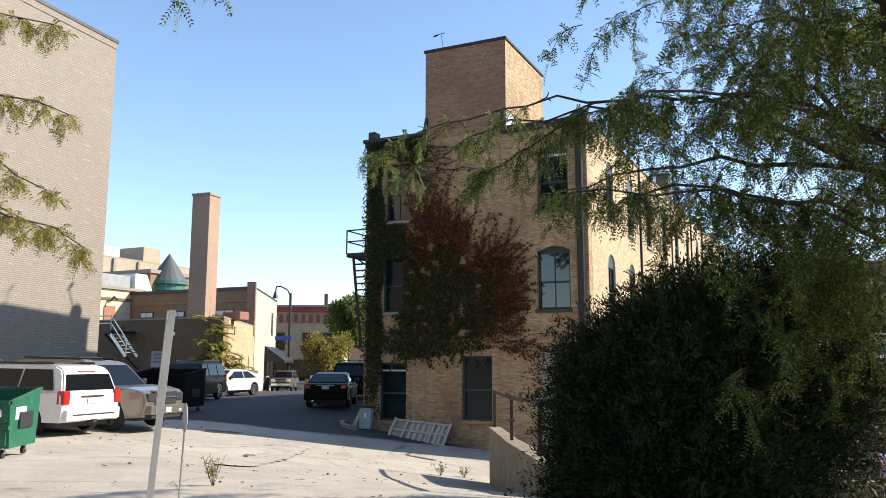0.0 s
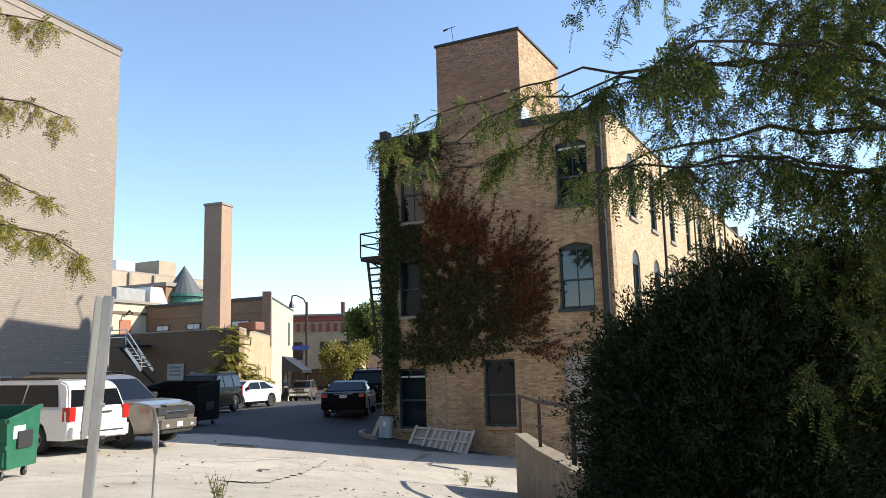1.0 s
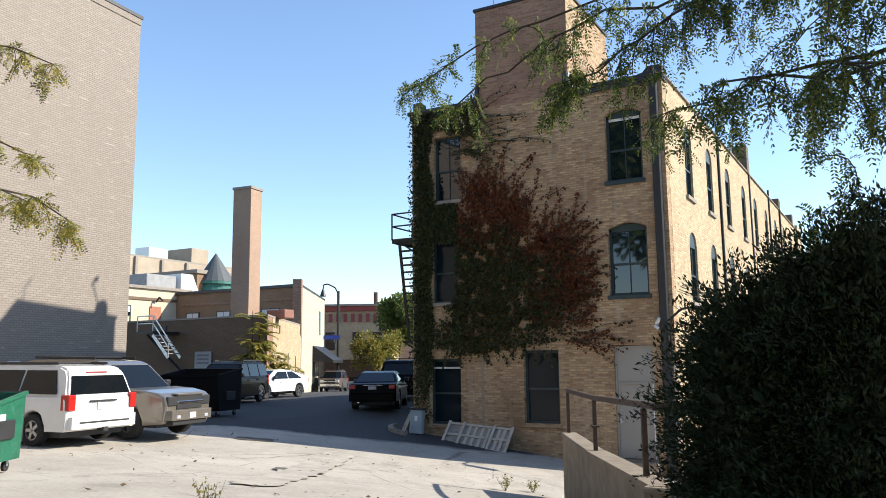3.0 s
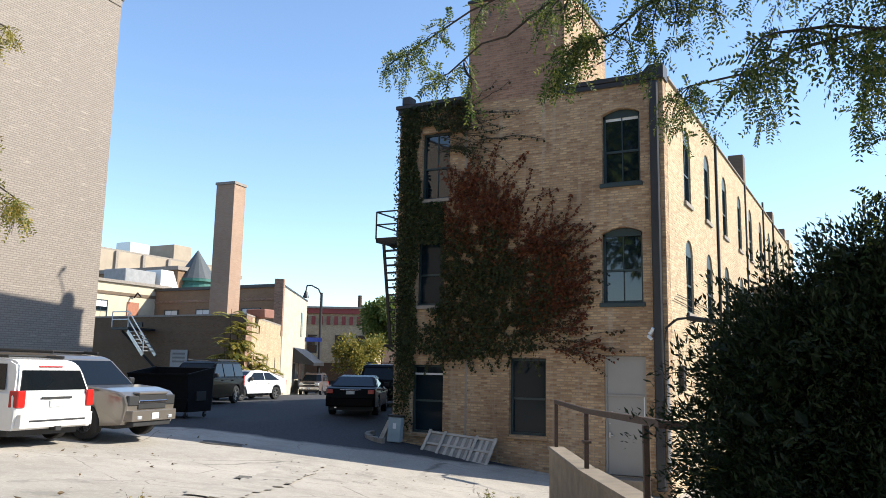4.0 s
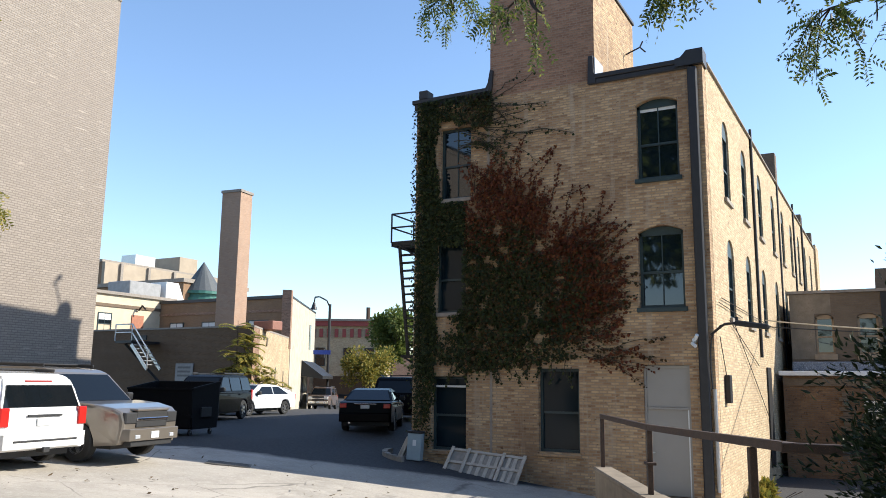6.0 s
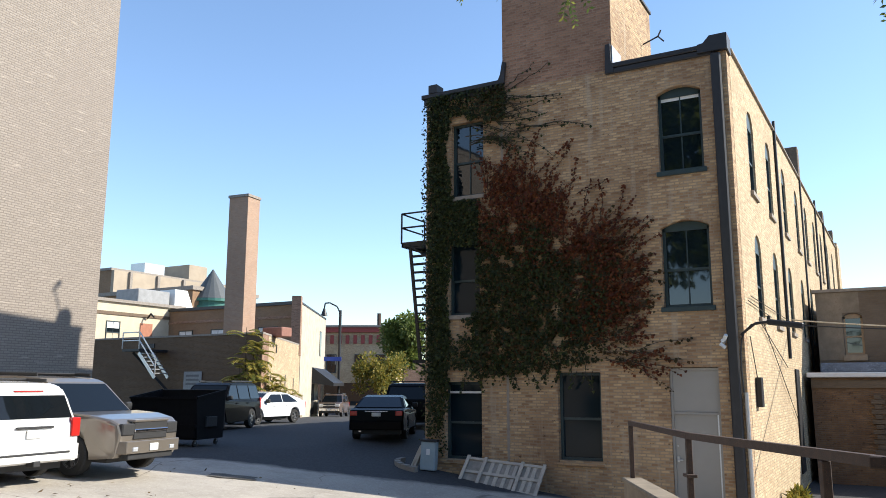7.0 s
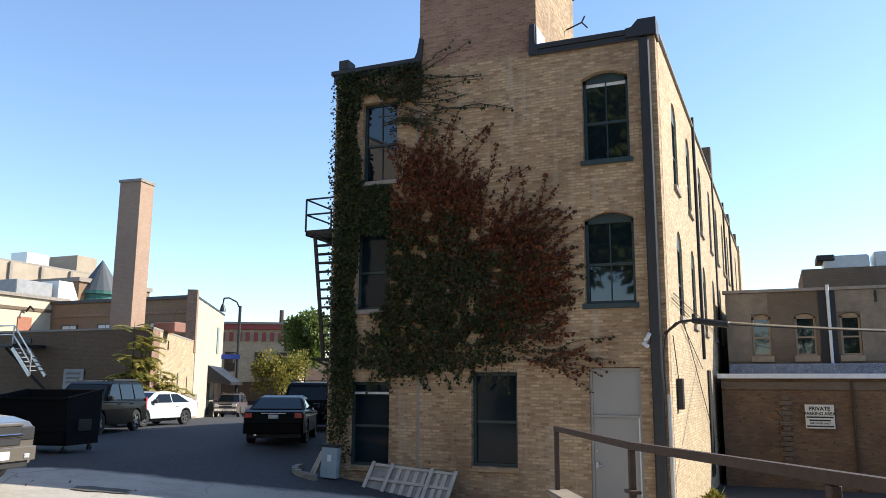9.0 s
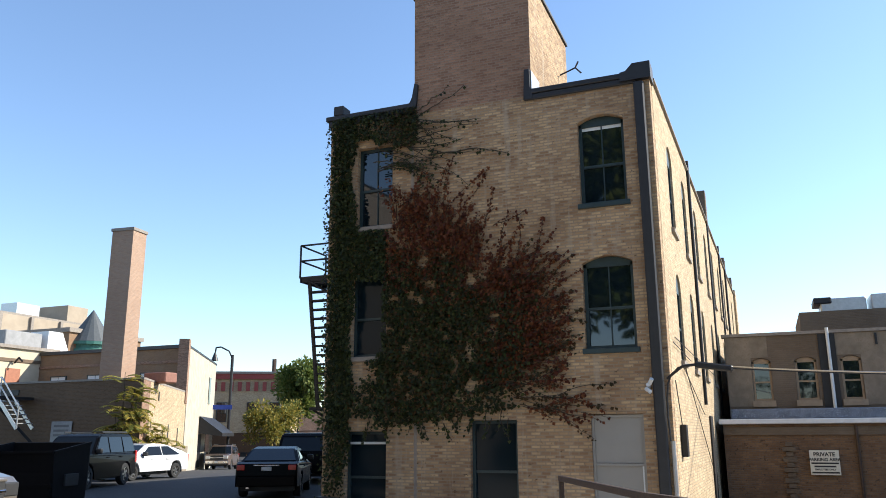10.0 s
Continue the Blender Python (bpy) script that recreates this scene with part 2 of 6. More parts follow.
def rods(segs, r, sides=8):
    bm = bmesh.new()
    for a, b in segs:
        rod(bm, a, b, r, sides)
    return bm


def bar(bm, a, b, w, h=None):
    """A square bar from a to b."""
    a, b = Vector(a), Vector(b)
    d = b - a
    m = Matrix.Translation((a + b) / 2) @ d.to_track_quat("Z", "Y").to_matrix().to_4x4() @ Matrix.Diagonal((w, h or w, d.length, 1))
    bmesh.ops.create_cube(bm, size=1.0, matrix=m)
    return bm


def cable(points, r, sides=6):
    """One smooth tube along a run of points."""
    bm, rings = bmesh.new(), []
    for i, p in enumerate(points):
        d = (points[min(i + 1, len(points) - 1)] - points[max(i - 1, 0)]).normalized()
        u = d.orthogonal().normalized()
        w = d.cross(u)
        rings.append([bm.verts.new(p + (u * math.cos(k * math.tau / sides) + w * math.sin(k * math.tau / sides)) * r) for k in range(sides)])
    for a, b in zip(rings, rings[1:]):
        for k in range(sides):
            bm.faces.new((a[k], a[(k + 1) % sides], b[(k + 1) % sides], b[k]))
    bm.faces.new(rings[0][::-1])
    bm.faces.new(rings[-1])
    return bm


def prism(bm, pts, axis, a, b):
    """Extrudes a polygon in two coordinates along axis ('x', 'y' or 'z') from a to b."""
    def at(p, w):
        return {"x": (w, p[0], p[1]), "y": (p[0], w, p[1]), "z": (p[0], p[1], w)}[axis]
    lo = [bm.verts.new(at(p, a)) for p in pts]
    hi = [bm.verts.new(at(p, b)) for p in pts]
    bm.faces.new(lo)
    bm.faces.new(hi[::-1])
    for i in range(len(pts)):
        j = (i + 1) % len(pts)
        bm.faces.new((lo[j], lo[i], hi[i], hi[j]))
    return bm


def arch_rise(s, rise):
    """Height of an arch at s, from -1 to 1: a shallow segment or a half round."""
    return rise * (1 - s * s) if rise < 0.3 else rise * math.sqrt(max(0.0, 1 - s * s))


def wall_bm(x0, x1, z0, z1, thick, holes):
    """An upright wall along x, its face at y = 0, with openings (x0, x1, z0, z1, rise): rise is the height of the arched head above z1."""
    bm = bmesh.new()
    xs = sorted({x0, x1, *[h[0] for h in holes], *[h[1] for h in holes]})
    zs = sorted({z0, z1, *[h[2] for h in holes], *[h[3] + h[4] for h in holes]})
    solid = {}
    for i in range(len(xs) - 1):
        for j in range(len(zs) - 1):
            cx, cz = (xs[i] + xs[i + 1]) / 2, (zs[j] + zs[j + 1]) / 2
            solid[i, j] = not any(h[0] < cx < h[1] and h[2] < cz < h[3] + h[4] for h in holes)
    vs = {}

    def v(i, k, j):
        key = (i, k, j)
        if key not in vs:
            vs[key] = bm.verts.new((xs[i], thick * k, zs[j]))
        return vs[key]
    for (i, j), s in solid.items():
        if not s:
            continue
        bm.faces.new((v(i, 0, j), v(i + 1, 0, j), v(i + 1, 0, j + 1), v(i, 0, j + 1)))
        bm.faces.new((v(i, 1, j + 1), v(i + 1, 1, j + 1), v(i + 1, 1, j), v(i, 1, j)))
        for di, dj, c in ((-1, 0, ((i, j), (i, j + 1))), (1, 0, ((i + 1, j), (i + 1, j + 1))), (0, -1, ((i, j), (i + 1, j))), (0, 1, ((i, j + 1), (i + 1, j + 1)))):
            if not solid.get((i + di, j + dj), False):
                (a, b), (c2, d) = c
                bm.faces.new((v(a, 0, b), v(c2, 0, d), v(c2, 1, d), v(a, 1, b)))
    for h in holes:
        if h[4] > 0:
            cx, hw = (h[0] + h[1]) / 2, (h[1] - h[0]) / 2
            arc = [(cx + hw * s / 8, h[3] + arch_rise(s / 8, h[4])) for s in range(-8, 9)]
            for a, b in zip(arc, arc[1:]):
                top = h[3] + h[4]
                if top - min(a[1], b[1]) > 1e-4:
                    prism(bm, [a, b, (b[0], top), (a[0], top)], "y", 0.0, thick)
    bmesh.ops.remove_doubles(bm, verts=bm.verts, dist=1e-4)
    return bm


def window(name, w, h, rise=0.0, m=None, blind=0.0, parent=None, frame=TEAL_FRAME, glass=GLASS, mullions=1):
    """A sash window, its outer face at y = 0, centred on x, sill at z = 0. Returns its top object."""
    win = new(name)
    win.parent = parent
    if m is not None:
        win.matrix_basis = m
    f = 0.07
    bm = bmesh.new()
    box(bm, -w / 2, 0, 0, -w / 2 + f, 0.09, h)
    box(bm, w / 2 - f, 0, 0, w / 2, 0.09, h)
    box(bm, -w / 2 + f, 0, 0, w / 2 - f, 0.09, f)
    if rise:
        arc = [(w / 2 * s / 8, h + arch_rise(s / 8, rise)) for s in range(-8, 9)]
        prism(bm, [(-w / 2, h - f)] + arc + [(w / 2, h - f)], "y", 0.0, 0.09)
    else:
        box(bm, -w / 2 + f, 0, h - f, w / 2 - f, 0.09, h)
    part("frame", bm, frame, win)
    mid = h * 0.47
    part("meeting_rail", boxes((-w / 2 + f, 0.015, mid - 0.03, w / 2 - f, 0.08, mid + 0.03)), frame, win)
    if mullions:
        part("glazing_bar", boxes((-0.014, 0.02, mid + 0.03, 0.014, 0.07, h - f)), frame, win)
        part("glazing_bar", boxes((-0.014, 0.045, f, 0.014, 0.09, mid - 0.03)), frame, win)
    part("pane", boxes((-w / 2 + f, 0.045, mid, w / 2 - f, 0.051, h - f)), glass, win)
    part("pane", boxes((-w / 2 + f, 0.07, f, w / 2 - f, 0.076, mid)), glass, win)
    if blind:
        part("blind", boxes((-w / 2 + f, 0.038, h - f - blind, w / 2 - f, 0.043, h - f)), BLIND, win, "white roller blind")
    return win


# ---------- ground: one sheet ----------
WALL_FOOT, ALONG, ACROSS = Vector((-1.17, -5.85)), Vector((0.466, -0.885)), Vector((0.885, 0.466))
ALLEY = Vector((-0.51, 0.86))                         # the way the alley runs from the lot


def smooth(a, b, v):
    k = min(1.0, max(0.0, (v - a) / (b - a)))
    return k * k * (3 - 2 * k)


def ground_z(x, y):
    p = Vector((x, y))
    far = max(0.0, (p - Vector((-12.0, -4.0))).dot(ALLEY))
    left = 0.98 - 0.028 * min(max(0.0, far - 20.0), 32.0)
    z = left + (-0.5 - left) * min(1.0, max(0.0, (x + 12.2) / 12.2)) * (1 - smooth(14, 40, y))
    ramp = 1 - smooth(-17.0, -3.0, y)
    q = p - WALL_FOOT
    if q.dot(ACROSS) > 0.12 and y > -12.95 and q.dot(ALONG) > 0:
        return -0.5
    return z + (1.12 - z) * ramp


def ground():
    us = [-500, -300, -180, -120, -90, -70] + [-60 + 2 * i for i in range(20)] + [-20 + 0.5 * i for i in range(90)] + [25 + 2.5 * i for i in range(20)] + [90, 140, 250, 500]
    vs = [-500, -300, -180, -120, -90, -70] + [-60 + 2 * i for i in range(20)] + [-20 + 0.5 * i for i in range(40)] + [-0.02, 0.1, 0.14, 0.3] + [0.8 + 0.8 * i for i in range(24)] + [22 + 3 * i for i in range(20)] + [100, 180, 300, 500]
    verts, faces = [], []
    for u in us:
        for v in vs:
            p = WALL_FOOT + ALONG * u + ACROSS * v
            verts.append((p.x, p.y, ground_z(p.x, p.y) + 0.02 * (noise.noise(Vector((p.x * 0.4, p.y * 0.4, 0))) if abs(u) < 60 else 0)))
    n = len(vs)
    for i in range(len(us) - 1):
        for j in range(n - 1):
            faces.append((i * n + j, i * n + j + 1, (i + 1) * n + j + 1, (i + 1) * n + j))
    me = bpy.data.meshes.new("ground")
    me.from_pydata(verts, [], faces)
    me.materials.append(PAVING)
    for p in me.polygons:
        p.use_smooth = True
    tagged(new("ground", me), "cracked sun-bleached paving of a sloping back lot", "ground", kind="structure")


ground()


def paving_patch(name, label, a, b, width, material, ragged=0.06):
    """A thin irregular repair that follows the ground from a to b."""
    a, b = Vector(a), Vector(b)
    d = (b - a).normalized()
    s = Vector((-d.y, d.x))
    n = max(3, int((b - a).length / 0.25))
    bm = bmesh.new()
    rows = []
    for i in range(n + 1):
        k = i / n
        w = width / 2 * (1.0 if 0 < i < n else 0.75)
        p = a.lerp(b, k)
        row = []
        for t in (-1, -0.5, 0, 0.5, 1):
            q = p + s * (w * t) + Vector((noise.noise(Vector((i * 0.7, t * 3, 1))), noise.noise(Vector((i * 0.7, t * 3, 9))))) * ragged
            row.append(bm.verts.new((q.x, q.y, ground_z(q.x, q.y) + 0.024)))
        rows.append(row)
    for r0, r1 in zip(rows, rows[1:]):
        for j in range(4):
            bm.faces.new((r0[j], r0[j + 1], r1[j + 1], r1[j]))
    me = mesh_of(bm, name)
    me.materials.append(material)
    tagged(new(name, me), label, "paving", kind="structure")


PALE_PATCH = plain_mat("pale_concrete_patch", (0.44, 0.4, 0.345), 0.9, vary=0.35, scale=2, bump=0.5, wear=(0.28, 0.255, 0.215), spec=0.2)
TAR_PATCH = plain_mat("tar_repair", (0.13, 0.12, 0.105), 0.9, vary=0.35, scale=6, bump=0.5, wear=(0.25, 0.23, 0.2), spec=0.2)
paving_patch("pavement_patch", "pale concrete strip let into the paving", (-3.9, -12.6), (-7.4, -5.4), 0.8, PALE_PATCH, 0.16)
paving_patch("pavement_patch", "dark tar repair in the paving", (-6.0, -9.6), (-5.2, -9.0), 0.6, TAR_PATCH, 0.12)
paving_patch("pavement_patch", "dark tar repair in the paving", (-10.3, -6.2), (-9.5, -5.6), 0.5, TAR_PATCH, 0.12)

# ---------- the ivy-grown brick building ----------
DEEP = 36.0                                            # its length away from the lot
SKEW = 0.016                                           # its side wall leaves the right angle by this
main = thing("brick_building", "three-storey tan brick building overgrown with reddening ivy", "building")
FRONT_HOLES = [(-1.75, -0.66, 7.99, 10.01, 0.16), (-1.79, -0.64, 4.62, 6.57, 0.16), (-7.67, -6.64, 8.03, 10.21, 0.0), (-7.76, -6.78, 4.67, 6.72, 0.0),
               (-7.86, -6.74, 0.80, 2.85, 0.0), (-4.58, -3.44, 0.91, 3.08, 0.0), (-1.75, -0.61, 0.0, 3.18, 0.0)]
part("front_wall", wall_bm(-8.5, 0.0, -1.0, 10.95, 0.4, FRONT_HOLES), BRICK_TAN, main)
part("front_parapet", boxes((-8.5, 0.0, 10.952, -6.02, 0.4, 11.12)), BRICK_TAN, main)
SIDE_Y = [2.95, 6.15, 9.6, 13.2, 16.4, 19.8, 23.2, 26.6, 30.0]
SIDE_HOLES = []
for y in SIDE_Y:
    SIDE_HOLES += [(y - 0.5, y + 0.5, 7.85, 9.75, 0.42), (y - 0.5, y + 0.5, 4.5, 6.3, 0.42)]
side_bm = wall_bm(0.401, DEEP, -1.0, 11.0, 0.4, SIDE_HOLES)
bmesh.ops.transform(side_bm, matrix=Matrix(((SKEW, -1, 0, 0), (1, 0, 0, 0), (0, 0, 1, 0), (0, 0, 0, 1))), verts=side_bm.verts)
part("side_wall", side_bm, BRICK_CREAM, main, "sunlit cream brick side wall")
part("alley_wall", boxes((-8.5, 0.401, -1.0, -8.1, DEEP, 11.1)), BRICK_TAN, main)
part("rear_wall", boxes((-7.99, DEEP - 0.4, -1.0, 0.1, DEEP, 11.0)), BRICK_TAN, main)
part("roof", boxes((-7.99, 0.41, 10.4, 0.0, DEEP - 0.41, 10.5)), ROOFING, main)
part("coping", boxes((-8.64, -0.1, 11.122, -6.05, 0.46, 11.25), bevel=0.015), COPING, main, "black metal coping")
part("cornice", boxes((-8.57, -0.06, 10.94, -6.03, -0.003, 11.12), bevel=0.015), COPING, main)
part("corner_block", boxes((-8.4, -0.1, 11.252, -8.1, 0.3, 11.52), bevel=0.015), COPING, main)
part("coping", boxes((-8.6, 0.46, 11.102, -8.05, DEEP, 11.22), bevel=0.015), COPING, main)
part("coping", boxes((-2.83, -0.1, 10.952, -0.45, 0.46, 11.08), bevel=0.015), COPING, main)
part("cornice", boxes((-3.02, -0.07, 10.8, -0.3, -0.003, 10.95), bevel=0.02), COPING, main)
part("corner_block", prism(bmesh.new(), [(-0.66, 10.86), (0.05, 10.86), (0.05, 11.27), (-0.36, 11.27), (-0.52, 11.1), (-0.66, 11.08)], "y", -0.13, 0.42), COPING, main)
part("flashing", prism(bmesh.new(), [(-3.03, 10.82), (-2.8, 10.82), (-2.8, 11.02), (-2.86, 11.14), (-2.87, 11.62), (-3.0, 11.62)], "y", -0.09, -0.004), COPING, main)
part("flashing", prism(bmesh.new(), [(-6.3, 11.13), (-5.95, 11.13), (-5.93, 11.3), (-5.9, 11.75), (-5.99, 11.78), (-6.06, 11.4), (-6.12, 11.27)], "y", -0.09, -0.004), COPING, main)
side_cop = boxes((0.42, -0.07, 11.002, DEEP, 0.35, 11.06), bevel=0.01)
bmesh.ops.transform(side_cop, matrix=Matrix(((SKEW, -1, 0, 0), (1, 0, 0, 0), (0, 0, 1, 0), (0, 0, 0, 1))), verts=side_cop.verts)
part("coping", side_cop, STONE_SILL, main)
TOWER_D = 4.2
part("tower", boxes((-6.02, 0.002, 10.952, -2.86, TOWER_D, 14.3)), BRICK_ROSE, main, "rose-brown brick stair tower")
# thin paler facing: the sunlight on this tower face is put into its colour
part("tower_side", boxes((-2.858, 0.003, 11.0, -2.852, TOWER_D, 14.29)), BRICK_TAN, main, "tan tower facing with sunlight put into its paler colour")
part("tower_coping", boxes((-6.08, -0.05, 14.302, -2.80, TOWER_D + 0.05, 14.4), bevel=0.01), COPING, main)
for k, h in enumerate(FRONT_HOLES[:6]):
    w = h[1] - h[0]
    cx = (h[0] + h[1]) / 2
    part("sill", boxes((h[0] - 0.06, -0.07, h[2] - 0.12, h[1] + 0.06, 0.16, h[2] - 0.004), bevel=0.01), TEAL_FRAME if k < 2 else (STONE_SILL if k < 4 else BRICK_TAN), main)
    win = window("window", w - 0.012, h[3] - h[2] - 0.006, h[4] - 0.006 if h[4] else 0.0, pose(cx, 0.15, h[2]), 0.08 if k == 0 else 0.0, main, glass=DARK_GLASS if k > 2 else GLASS, mullions=0 if k > 2 else 1)
for y in SIDE_Y:
    for z in (7.85, 4.5):
        hh = 1.9 if z > 5 else 1.8
        m = Matrix.Translation((SKEW * y - 0.045, y, z)) @ Matrix(((SKEW, -1, 0, 0), (1, 0, 0, 0), (0, 0, 1, 0), (0, 0, 0, 1)))
        window("window", 0.988, hh, 0.41, m, 0.0, main)
        part("sill", boxes((SKEW * y - 0.1, y - 0.58, z - 0.12, SKEW * y + 0.07, y + 0.58, z - 0.005)), STONE_SILL, main)
part("transom_bar", boxes((-7.78, 0.12, 2.54, -6.82, 0.149, 2.6), bevel=0.006), BLIND, main, "white bar across the window")
part("mortar_seam", boxes((-6.0, -0.008, 0.3, -5.93, -0.003, 3.3)), STONE_SILL, main, "pale mortar seam")
part("mortar_seam", boxes((-6.1, -0.008, 8.6, -6.03, -0.003, 10.9)), STONE_SILL, main, "pale mortar seam")
# the grey steel door with its blank panel above
door = new("door")
door.parent = main
part("door_leaf", boxes((-1.69, 0.10, 0.02, -0.70, 0.15, 2.08)), GREY_DOOR, door, "grey painted steel door")
part("transom_panel", boxes((-1.69, 0.09, 2.14, -0.67, 0.13, 3.1)), GREY_DOOR, door, "blank grey panel over the door")
part("door_frame", boxes((-1.746, 0.06, 0.0, -1.692, 0.2, 3.165), (-0.668, 0.06, 0.0, -0.614, 0.2, 3.165), (-1.69, 0.06, 3.102, -0.67, 0.2, 3.165), (-1.69, 0.06, 2.085, -0.67, 0.18, 2.135)), GREY_DOOR, door)
part("jamb_trim", boxes((-0.70, 0.07, 0.02, -0.67, 0.14, 2.08)), BLIND, door, "white weather strip")
lk = boxes((-1.66, 0.05, 0.98, -1.60, 0.1, 1.12), (-1.65, 0.02, 1.02, -1.52, 0.06, 1.05), bevel=0.006)
part("lock_handle", lk, GALV, door, "steel lever lock")
part("keyhole_plate", boxes((-1.6, 0.09, 1.62, -1.55, 0.1, 1.68), (-1.65, 0.09, 1.34, -1.62, 0.1, 1.37)), GALV, door)
part("step", boxes((-1.9, -0.5, -0.9, -0.5, 0.06, -0.02), bevel=0.02), CONCRETE, main, "worn concrete doorstep")

# ---------- retaining wall and its railing ----------
def along(u, v, z):
    p = WALL_FOOT + ALONG * u + ACROSS * v
    return (p.x, p.y, z)


WALL_M = Matrix(((ALONG.x, ACROSS.x, 0, WALL_FOOT.x), (ALONG.y, ACROSS.y, 0, WALL_FOOT.y), (0, 0, 1, 0), (0, 0, 0, 1)))
TURN_U = 8.3                                          # where the wall turns along the lower lot
rw = thing("retaining_wall", "stained concrete retaining wall with a pale worn cap", "wall", kind="structure")
part("wall_body", boxes((0, 0.0, -1.2, 3.5, 0.28, 1.15)), CONCRETE, rw, m=WALL_M)
part("wall_body", prism(bmesh.new(), [(3.504, -1.2), (TURN_U, -1.2), (TURN_U, 1.28), (3.504, 1.15)], "y", 0.0, 0.28), CONCRETE, rw, m=WALL_M)
part("cap", boxes((-0.04, -0.03, 1.151, 3.5, 0.31, 1.225), bevel=0.02), CONCRETE, rw, "pale worn concrete cap", m=WALL_M)
part("cap", prism(bmesh.new(), [(3.504, 1.151), (TURN_U, 1.281), (TURN_U, 1.355), (3.504, 1.225)], "y", -0.03, 0.31), CONCRETE, rw, "pale worn concrete cap", m=WALL_M)
END = WALL_FOOT + ALONG * TURN_U
WALL2_M = Matrix.Translation((END.x, END.y, 0)) @ Matrix.Rotation(radians(-2), 4, "Z")
part("wall_body", boxes((-0.1, -0.05, -1.2, 30, 0.23, 1.28)), CONCRETE, rw, m=WALL2_M)
part("cap", boxes((-0.12, -0.08, 1.281, 30, 0.26, 1.35), bevel=0.02), CONCRETE, rw, "pale worn concrete cap", m=WALL2_M)
rail = thing("railing", "rusty brown steel railing on the retaining wall", "railing")
part("top_rail", boxes((0.0, 0.10, 2.08, 3.54, 0.17, 2.16), bevel=0.008), RUST, rail, m=WALL_M)
part("top_rail", prism(bmesh.new(), [(3.544, 2.08), (TURN_U, 2.19), (TURN_U, 2.27), (3.544, 2.16)], "y", 0.10, 0.17), RUST, rail, m=WALL_M)
part("top_rail", boxes((0.0, 0.05, 2.19, 30, 0.12, 2.27), bevel=0.008), RUST, rail, m=WALL2_M)
for u, a, b in ((0.02, 1.226, 2.079), (3.5, 1.226, 2.079), (7.3, 1.32, 2.16)):
    part("post", boxes((u, 0.10, a, u + 0.075, 0.17, b), bevel=0.006), RUST, rail, m=WALL_M)
part("rail_clamp", boxes((3.44, 0.07, 1.62, 3.64, 0.2, 1.66), bevel=0.006), RUST, rail, m=WALL_M)
for u in (2.6, 5.6, 8.6, 11.6, 14.6):
    part("post", boxes((u, 0.05, 1.351, u + 0.075, 0.12, 2.189), bevel=0.006), RUST, rail, m=WALL2_M)

# ---------- the tall painted building beside the lot ----------
lb = thing("painted_building", "tall windowless building of grey painted brick", "building")
LB = Matrix.Translation((-18.8, -2.95, 0)) @ Matrix.Rotation(radians(6), 4, "Z")
part("wall", boxes((-14, -36, -1, 0, 0, 15.85)), BRICK_GREY, lb, m=LB)
part("coping", boxes((-14.1, -36, 15.852, 0.06, 0.06, 15.98)), COPING, lb, m=LB)

# ---------- details of the ivy-grown building ----------
part("downpipe", boxes((-0.36, -0.15, -0.3, -0.12, -0.003, 10.8), bevel=0.03), COPING, main, "wide dark downpipe")
part("conduit", rods([((-0.02, -0.06, 0.2), (-0.02, -0.06, 2.6))], 0.045), GALV, main, "pale steel conduit")
loop = [Vector(p) for p in ((-0.06, -0.1, 2.6), (-0.08, -0.13, 3.1), (-0.07, -0.15, 3.5), (-0.03, -0.17, 3.8), (0.05, -0.19, 3.98), (0.2, -0.22, 4.11), (0.5, -0.25, 4.15))]
part("cable_loop", cable(loop, 0.022), IRON, main)
part("drain_pipe", rods([((0.12 + 0.05, 7.75, 3.6), (0.12 + 0.05, 7.75, 11.35))], 0.05, 8), IRON, main)
part("drain_pipe", rods([((0.21 + 0.05, 14.9, 3.4), (0.21 + 0.05, 14.9, 11.4))], 0.05, 8), IRON, main)
part("drain_pipe", rods([((0.37, 20.9, 3.4), (0.37, 20.9, 11.4))], 0.05, 8), IRON, main)
part("drain_pipe", rods([((0.45, 25.0, 3.4), (0.45, 25.0, 11.5))], 0.05, 8), IRON, main)
for y, h in ((14.6, 1.2), (24.9, 0.55), (31.0, 0.6)):
    part("roof_stack", boxes((SKEW * y - 0.55, y - 0.3, 11.0, SKEW * y + 0.08, y + 0.3, 11.06 + h), bevel=0.02), BRICK_DARK, main)
part("pilaster", boxes((SKEW * 33 - 0.3, 33.0, -0.5, SKEW * 33 + 0.12, 35.9, 11.3)), BRICK_CREAM, main)
part("wall_box", boxes((0.03, 1.1, 2.25, 0.16, 1.42, 2.95), bevel=0.01), IRON, main, "black service box")
part("wall_lamp", rods([((-0.45, -0.02, 3.75), (-0.45, -0.16, 3.78)), ((-0.5, -0.14, 3.7), (-0.4, -0.2, 3.62)), ((-0.42, -0.12, 3.8), (-0.36, -0.2, 3.9))], 0.045, 8), BLIND, main, "small white flood lamp")
part("flashing", boxes((-2.851, -0.02, 11.09, -2.83, 0.75, 11.6)), GALV, main, "bright metal flashing")
bm = rods([((-2.83, 3.2, 12.9), (-2.4, 3.3, 13.1)), ((-2.4, 3.3, 13.1), (-2.32, 3.35, 13.3)), ((-2.4, 3.3, 13.1), (-2.25, 3.4, 12.95))], 0.025, 6)
part("bracket", bm, IRON, main)
